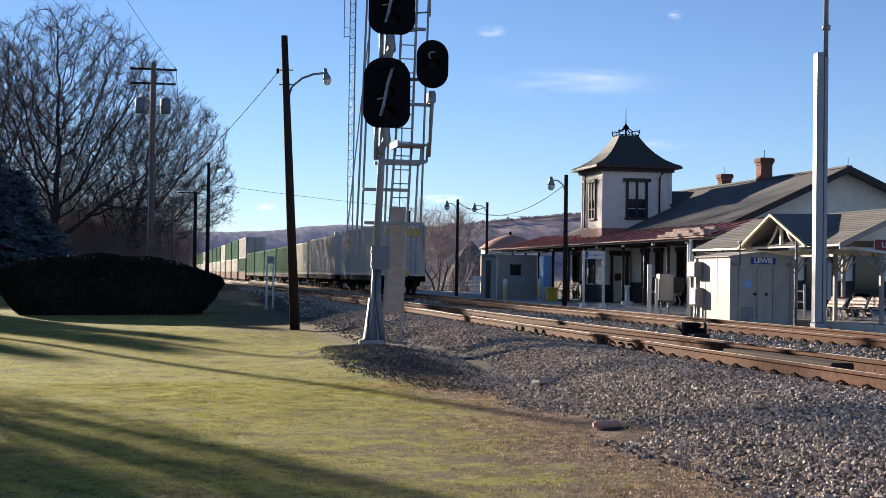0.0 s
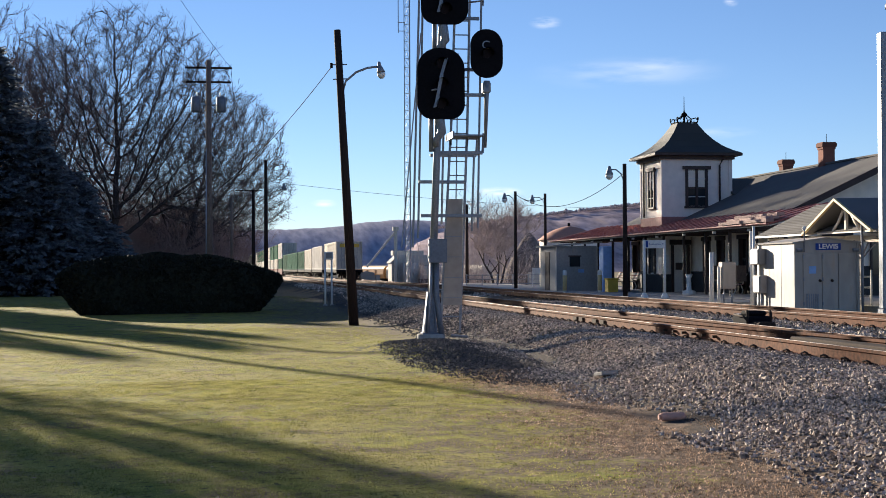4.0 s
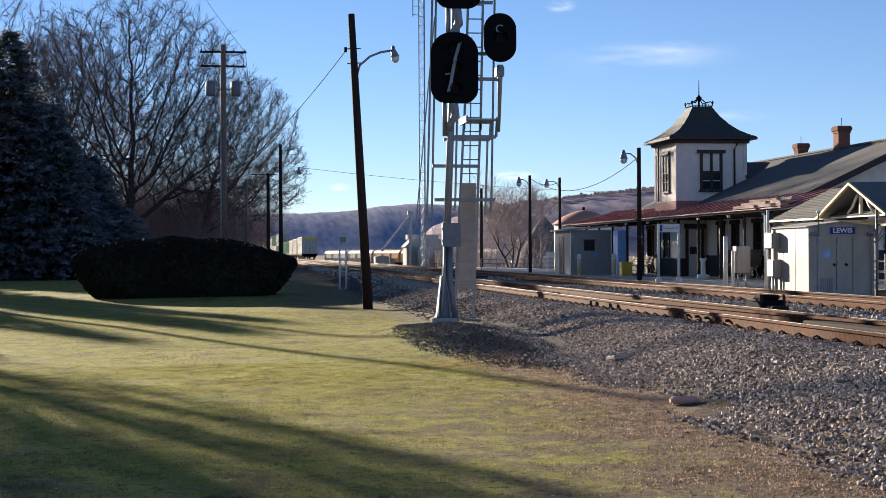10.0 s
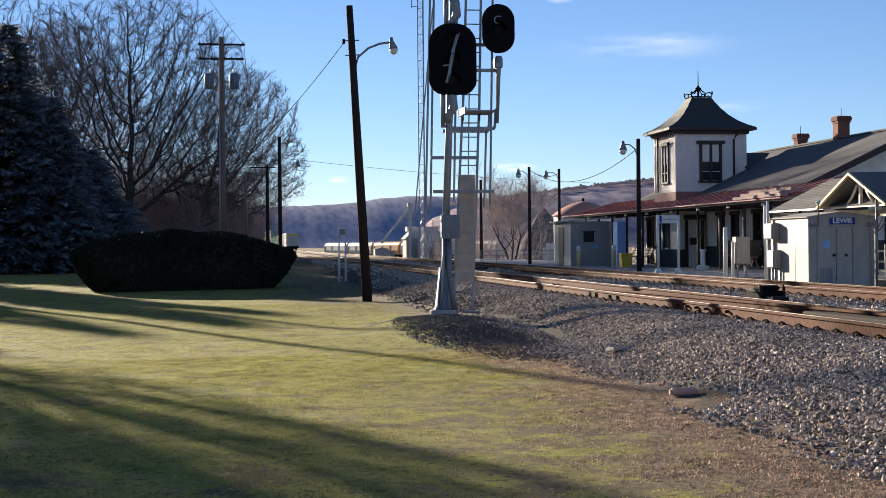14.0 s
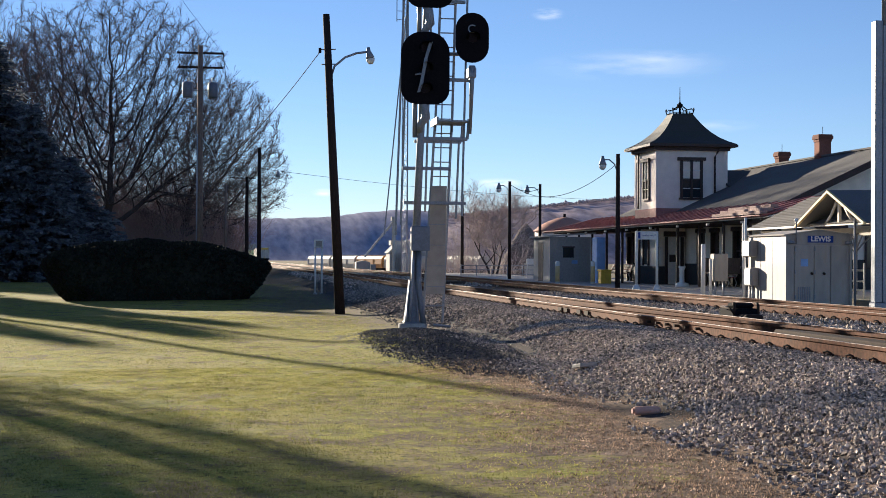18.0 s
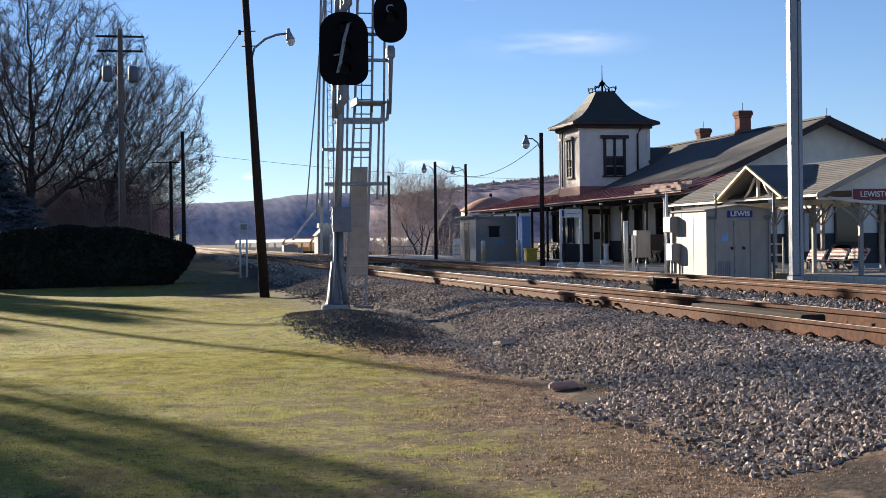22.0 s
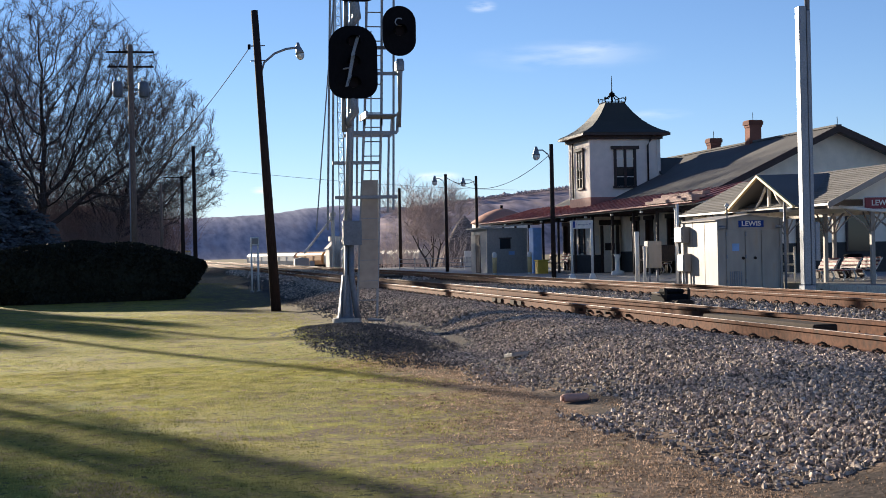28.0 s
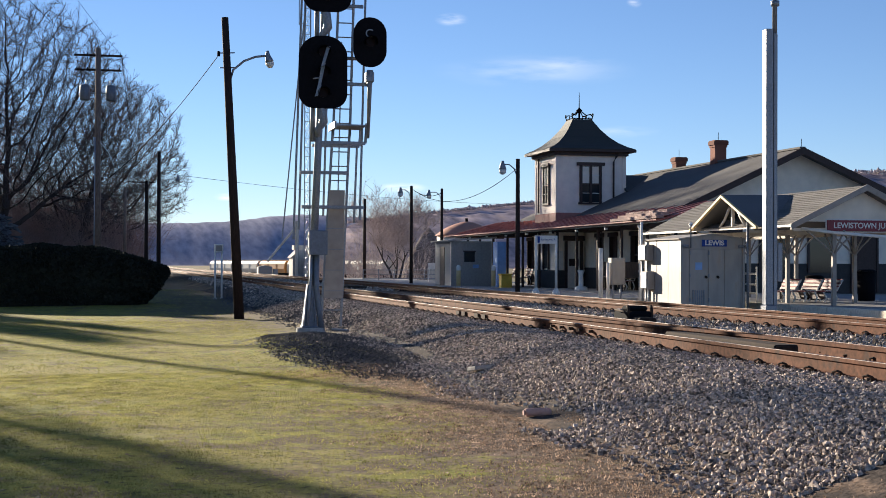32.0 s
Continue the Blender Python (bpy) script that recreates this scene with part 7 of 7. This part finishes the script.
blk("side_case", (-0.5, 1.5, 0, 0.5, 1.95, 1.1), M_GREYSIDING, rc)
for x, y in ((-260, -2.9), (-262, 0.6), (-258, -13.5)):
    sg = thing("far_signal", x, y, 0, "distant grey signal mast with a black head", "railway signal", "far signals")
    bar("mast_tube", [(0, 0, 0), (0, 0, 5.4)], 0.12, M_STEEL, sg, "", 8)
    bar("head", [(0, 0, 4.8), (0, 0, 5.0), (0, 0, 6.0), (0, 0, 6.2)], [0.3, 0.5, 0.5, 0.3], M_BLACK, sg, "black signal head", 10)
    blk("case", (-0.4, -0.4, 0, 0.4, 0.4, 1.2), M_STEEL, sg)

# salt dome and round red roof beyond the yard
M_BROWNCONE = mat("weathered_brown_roof", (0.2, 0.165, 0.15), 0.95, 0, 0.25, 3, 0.5, 0.1)
sd = thing("storage_dome", -150, 32.4, 0, "brown-grey conical storage dome", "storage dome")
part("cone", tube(B(), [(0, 0, -1.2), (0, 0, 1.2), (0, 0, 3.2), (0, 0, 4.8), (0, 0, 5.5)], [3.2, 2.8, 1.75, 0.75, 0.08], 14), M_BROWNCONE, sd)
blk("dome_porch", (2.8, -0.8, -1.2, 3.9, 0.8, 1.3), M_CONTWHITE, sd)
rd = thing("round_building", -100, 24.3, 0.4, "round building with a salmon domed roof", "round building")
part("wall", tube(B(), [(0, 0, 0), (0, 0, 3.3)], 2.1, 24), M_CREAM, rd, "cream round wall")
part("dome", tube(B(), [(0, 0, 3.3), (0, 0, 3.36), (0, 0, 3.75), (0, 0, 4.05), (0, 0, 4.25), (0, 0, 4.32)], [2.25, 2.2, 1.7, 1.1, 0.5, 0.1], 24), M_TERRACOTTA, rd, "salmon domed roof")
bar("vent", [(0, 0, 4.3), (0, 0, 4.55)], 0.1, M_BLACK, rd)

# ---- ballast stones and grass ----


def zs(xs, ys):
    return np.array([ground_z(a, b) for a, b in zip(xs, ys)])


M_CINDER = mat("dark_cinders", (0.1, 0.095, 0.098), 0.9, 0, 0.25, 25, 0.5, 0.2, per_piece=0.5, island=True)


def scatter_stones(name, label, n, area, size, seed, keep=None, mt_=M_STONE):
    rs = np.random.RandomState(seed)
    xs, ys = rs.uniform(area[0], area[1], n), rs.uniform(area[2], area[3], n)
    if keep is not None:
        k = keep(xs, ys, rs)
        xs, ys = xs[k], ys[k]
    n = len(xs)
    z = zs(xs, ys)
    base = 0.72 * np.array([(-1, -1, -1), (-1, -1, 1), (-1, 1, -1), (-1, 1, 1), (1, -1, -1), (1, -1, 1), (1, 1, -1), (1, 1, 1)])
    faces_ = np.array([(0, 1, 3), (0, 3, 2), (4, 6, 7), (4, 7, 5), (0, 4, 5), (0, 5, 1), (2, 3, 7), (2, 7, 6), (1, 5, 7), (1, 7, 3)])
    sc = size * rs.uniform(0.5, 1.35, (n, 1, 1)) * rs.uniform(0.6, 1.25, (n, 1, 3))
    base[1::2, :2] *= 0.6
    v = base[None] * rs.uniform(0.5, 1.4, (n, 8, 3)) * sc
    a, b = rs.uniform(0, 6.28, n), rs.uniform(-0.9, 0.9, n)
    ca, sa, cb, sb = np.cos(a)[:, None], np.sin(a)[:, None], np.cos(b)[:, None], np.sin(b)[:, None]
    x1, y1, z1 = v[..., 0] * ca - v[..., 1] * sa, v[..., 0] * sa + v[..., 1] * ca, v[..., 2]
    x2, z2 = x1 * cb + z1 * sb, -x1 * sb + z1 * cb
    w3 = np.stack([x2 + xs[:, None], y1 + ys[:, None], z2 + z[:, None] + size * 0.15], -1)
    f = (np.arange(n) * 8)[:, None, None] + faces_[None]
    return tagged(mesh_np(name, w3.reshape(-1, 3), f.reshape(-1, 3), mt_), label, "stones", kind="stuff")


def bank(xs, ys, rs):
    foot = 4.35 + 0.45 * np.sin(xs * 1.1) * np.sin(xs * 0.37 + 1) + 0.25 * np.clip((-14 - xs) / 8, 0, 1) - 0.05 * np.clip((-26 - xs) / 12, 0, 1)
    return rs.uniform(0, 1, len(xs)) < (np.clip((ys - foot + 0.5) / 1.5, 0.0, 1) ** 1.3) * (((xs + 14.6) / 0.9) ** 2 + ((ys - 4.3) / 0.35) ** 2 > 1)


scatter_stones("near_ballast", "crushed grey-brown ballast stones on the bank", 120000, (-27, -9.0, 3.8, 8.0), 0.027, 1, bank)
scatter_stones("middle_ballast", "crushed grey-brown ballast stones along the track", 42000, (-60, -27, 4.6, 8.4), 0.032, 2, bank)
scatter_stones("inner_ballast", "crushed ballast stones between the tracks", 22000, (-50, -12, 8.0, 14.2), 0.036, 3)
scatter_stones("cinder_stones", "fine dark cinders round the mast", 30000, (-34, -19.5, 2.2, 5.8), 0.02, 12, lambda a, b, c: ((a + 26.6) / 6.6) ** 2 + ((b - 4.0) / 1.5) ** 2 < c.uniform(0.4, 1.1, len(a)), M_CINDER)
scatter_stones("far_ballast", "coarse ballast stones beyond the leaning pole", 9000, (-110, -60, 5.0, 14.0), 0.07, 4, bank)
scatter_stones("verge_cinders", "dark cinders along the verge", 16000, (-75, -33, 4.0, 5.6), 0.03, 13, lambda a, b, c: c.uniform(0, 1, len(a)) < np.clip((b - 4.1) / 1.0, 0, 1), M_CINDER)


def grass(name, label, n, area, h, wd, seed, material, keep):
    rs = np.random.RandomState(seed)
    xs, ys = rs.uniform(area[0], area[1], n), rs.uniform(area[2], area[3], n)
    k = keep(xs, ys, rs)
    xs, ys = xs[k], ys[k]
    n = len(xs)
    z = zs(xs, ys)
    a = rs.uniform(0, 6.28, n)
    hh = h * rs.uniform(0.5, 1.4, n)
    lean_ = rs.uniform(0.2, 1.2, n) * hh
    b = rs.uniform(0, 6.28, n)
    ux, uy = np.cos(a) * wd, np.sin(a) * wd
    v = np.stack([np.stack([xs - ux, ys - uy, z - 0.004], -1), np.stack([xs + ux, ys + uy, z - 0.004], -1), np.stack([xs + np.cos(b) * lean_, ys + np.sin(b) * lean_, z + hh], -1)], 1)
    return tagged(mesh_np(name, v.reshape(-1, 3), np.arange(3 * n).reshape(-1, 3), material), label, "grass", kind="stuff")


M_BLADE = mat("grass_blades", (0.21, 0.23, 0.045), 0.9, 0, 0.4, 3.0, 0.5, 0, col2=(0.38, 0.345, 0.11), per_piece=0.38, island=True, thin=0.45)
M_DEADBLADE = mat("dead_grass_blades", (0.15, 0.1, 0.074), 0.9, 0, 0.4, 6.0, 0.6, 0, col2=(0.41, 0.295, 0.22), per_piece=0.55, island=True, thin=0.4)
M_LEAF = mat("fallen_leaves", (0.1, 0.06, 0.035), 0.8, 0, 0.4, 3.0, 0.5, 0, col2=(0.34, 0.23, 0.15), per_piece=0.6, island=True)


def edge_y(xs):
    return 3.05 - 0.35 * np.clip((xs + 15) / 5, 0, 1) + 0.9 * np.clip((-31 - xs) / 9, 0, 1)


def lawn(xs, ys, rs):
    e = edge_y(xs)
    rag = 0.5 * np.sin(xs * 1.7 + 1) + 0.4 * np.sin(xs * 4.3 - ys * 4)
    bare = np.sin(xs * 2.1 + 1.3 * ys) + np.sin(1.7 * ys - 0.8 * xs + 2) + 0.8 * np.sin(3.9 * xs - 2.9 * ys) + 0.9 * np.sin(9.1 * xs + 6.3 * ys) * np.sin(7.7 * ys - 5.2 * xs)
    worn = np.clip((ys + 0.1) / 1.6, 0, 1) * np.clip((xs + 18.5) / 3, 0, 1)
    return (rs.uniform(0, 1, len(xs)) > 0.6 * worn) & (bare < rs.uniform(0.2, 3.5, len(xs))) & (rs.uniform(0, 1, len(xs)) < np.clip((e + 0.5 + 0.5 * rag - ys) / 1.0, 0, 1)) & (ys > -0.9 - (-xs) * 0.16)


def dead_strip(xs, ys, rs):
    e = edge_y(xs)
    rag = 0.35 * np.sin(xs * 2.3) + 0.3 * np.sin(xs * 5.1 + ys * 3) + 0.25 * np.sin(xs * 0.9 + 2)
    return rs.uniform(0, 1, len(xs)) < np.clip(1.3 - np.abs(ys - e - 0.85 + rag) / 1.15, 0, 1) * (xs > -23)


grass("near_grass", "short yellow-green winter grass", 280000, (-22, -8.6, -4.2, 4.2), 0.012, 0.0055, 5, M_BLADE, lawn)
grass("middle_grass", "short yellow-green winter grass", 130000, (-42, -22, -8, 4.2), 0.013, 0.009, 6, M_BLADE, lawn)
grass("far_grass", "short yellow-green winter grass", 70000, (-80, -42, -13, 4.2), 0.014, 0.014, 7, M_BLADE, lawn)
grass("dead_grass", "pinkish brown dead grass along the ballast", 110000, (-30, -8.0, 1.6, 5.4), 0.015, 0.0085, 8, M_DEADBLADE, dead_strip)

def leaf_litter(name, label, n, area, size, seed):
    """Curled dry leaves lying almost flat, thicker along the edge of the lawn."""
    rs = np.random.RandomState(seed)
    xs, ys = rs.uniform(area[0], area[1], n), rs.uniform(area[2], area[3], n)
    k = rs.uniform(0, 1, n) < 0.35 + 0.65 * np.clip((ys - 0.5) / 2.5, 0, 1)
    xs, ys = xs[k], ys[k]
    n, z = len(xs), zs(xs, ys)
    a, s_ = rs.uniform(0, 6.28, n), size * rs.uniform(0.5, 1.4, n)
    c, d = np.cos(a) * s_, np.sin(a) * s_
    lift = rs.uniform(0.1, 0.9, (n, 4)) * s_[:, None] * 0.6 + 0.008
    v = np.stack([np.stack([xs + u * c - w_ * d * 0.6, ys + u * d + w_ * c * 0.6, z + lift[:, i]], -1) for i, (u, w_) in enumerate(((-1, 0), (0, -1), (1.1, 0), (0, 1)))], 1)
    return tagged(mesh_np(name, v.reshape(-1, 3), np.arange(4 * n).reshape(-1, 4), M_LEAF), label, "leaves", kind="stuff")


leaf_litter("fallen_leaves", "scattered dry fallen leaves", 2600, (-32, -8.5, -5, 5.0), 0.024, 9)


def motions():
    """All that moves."""
    move_train()


motions()
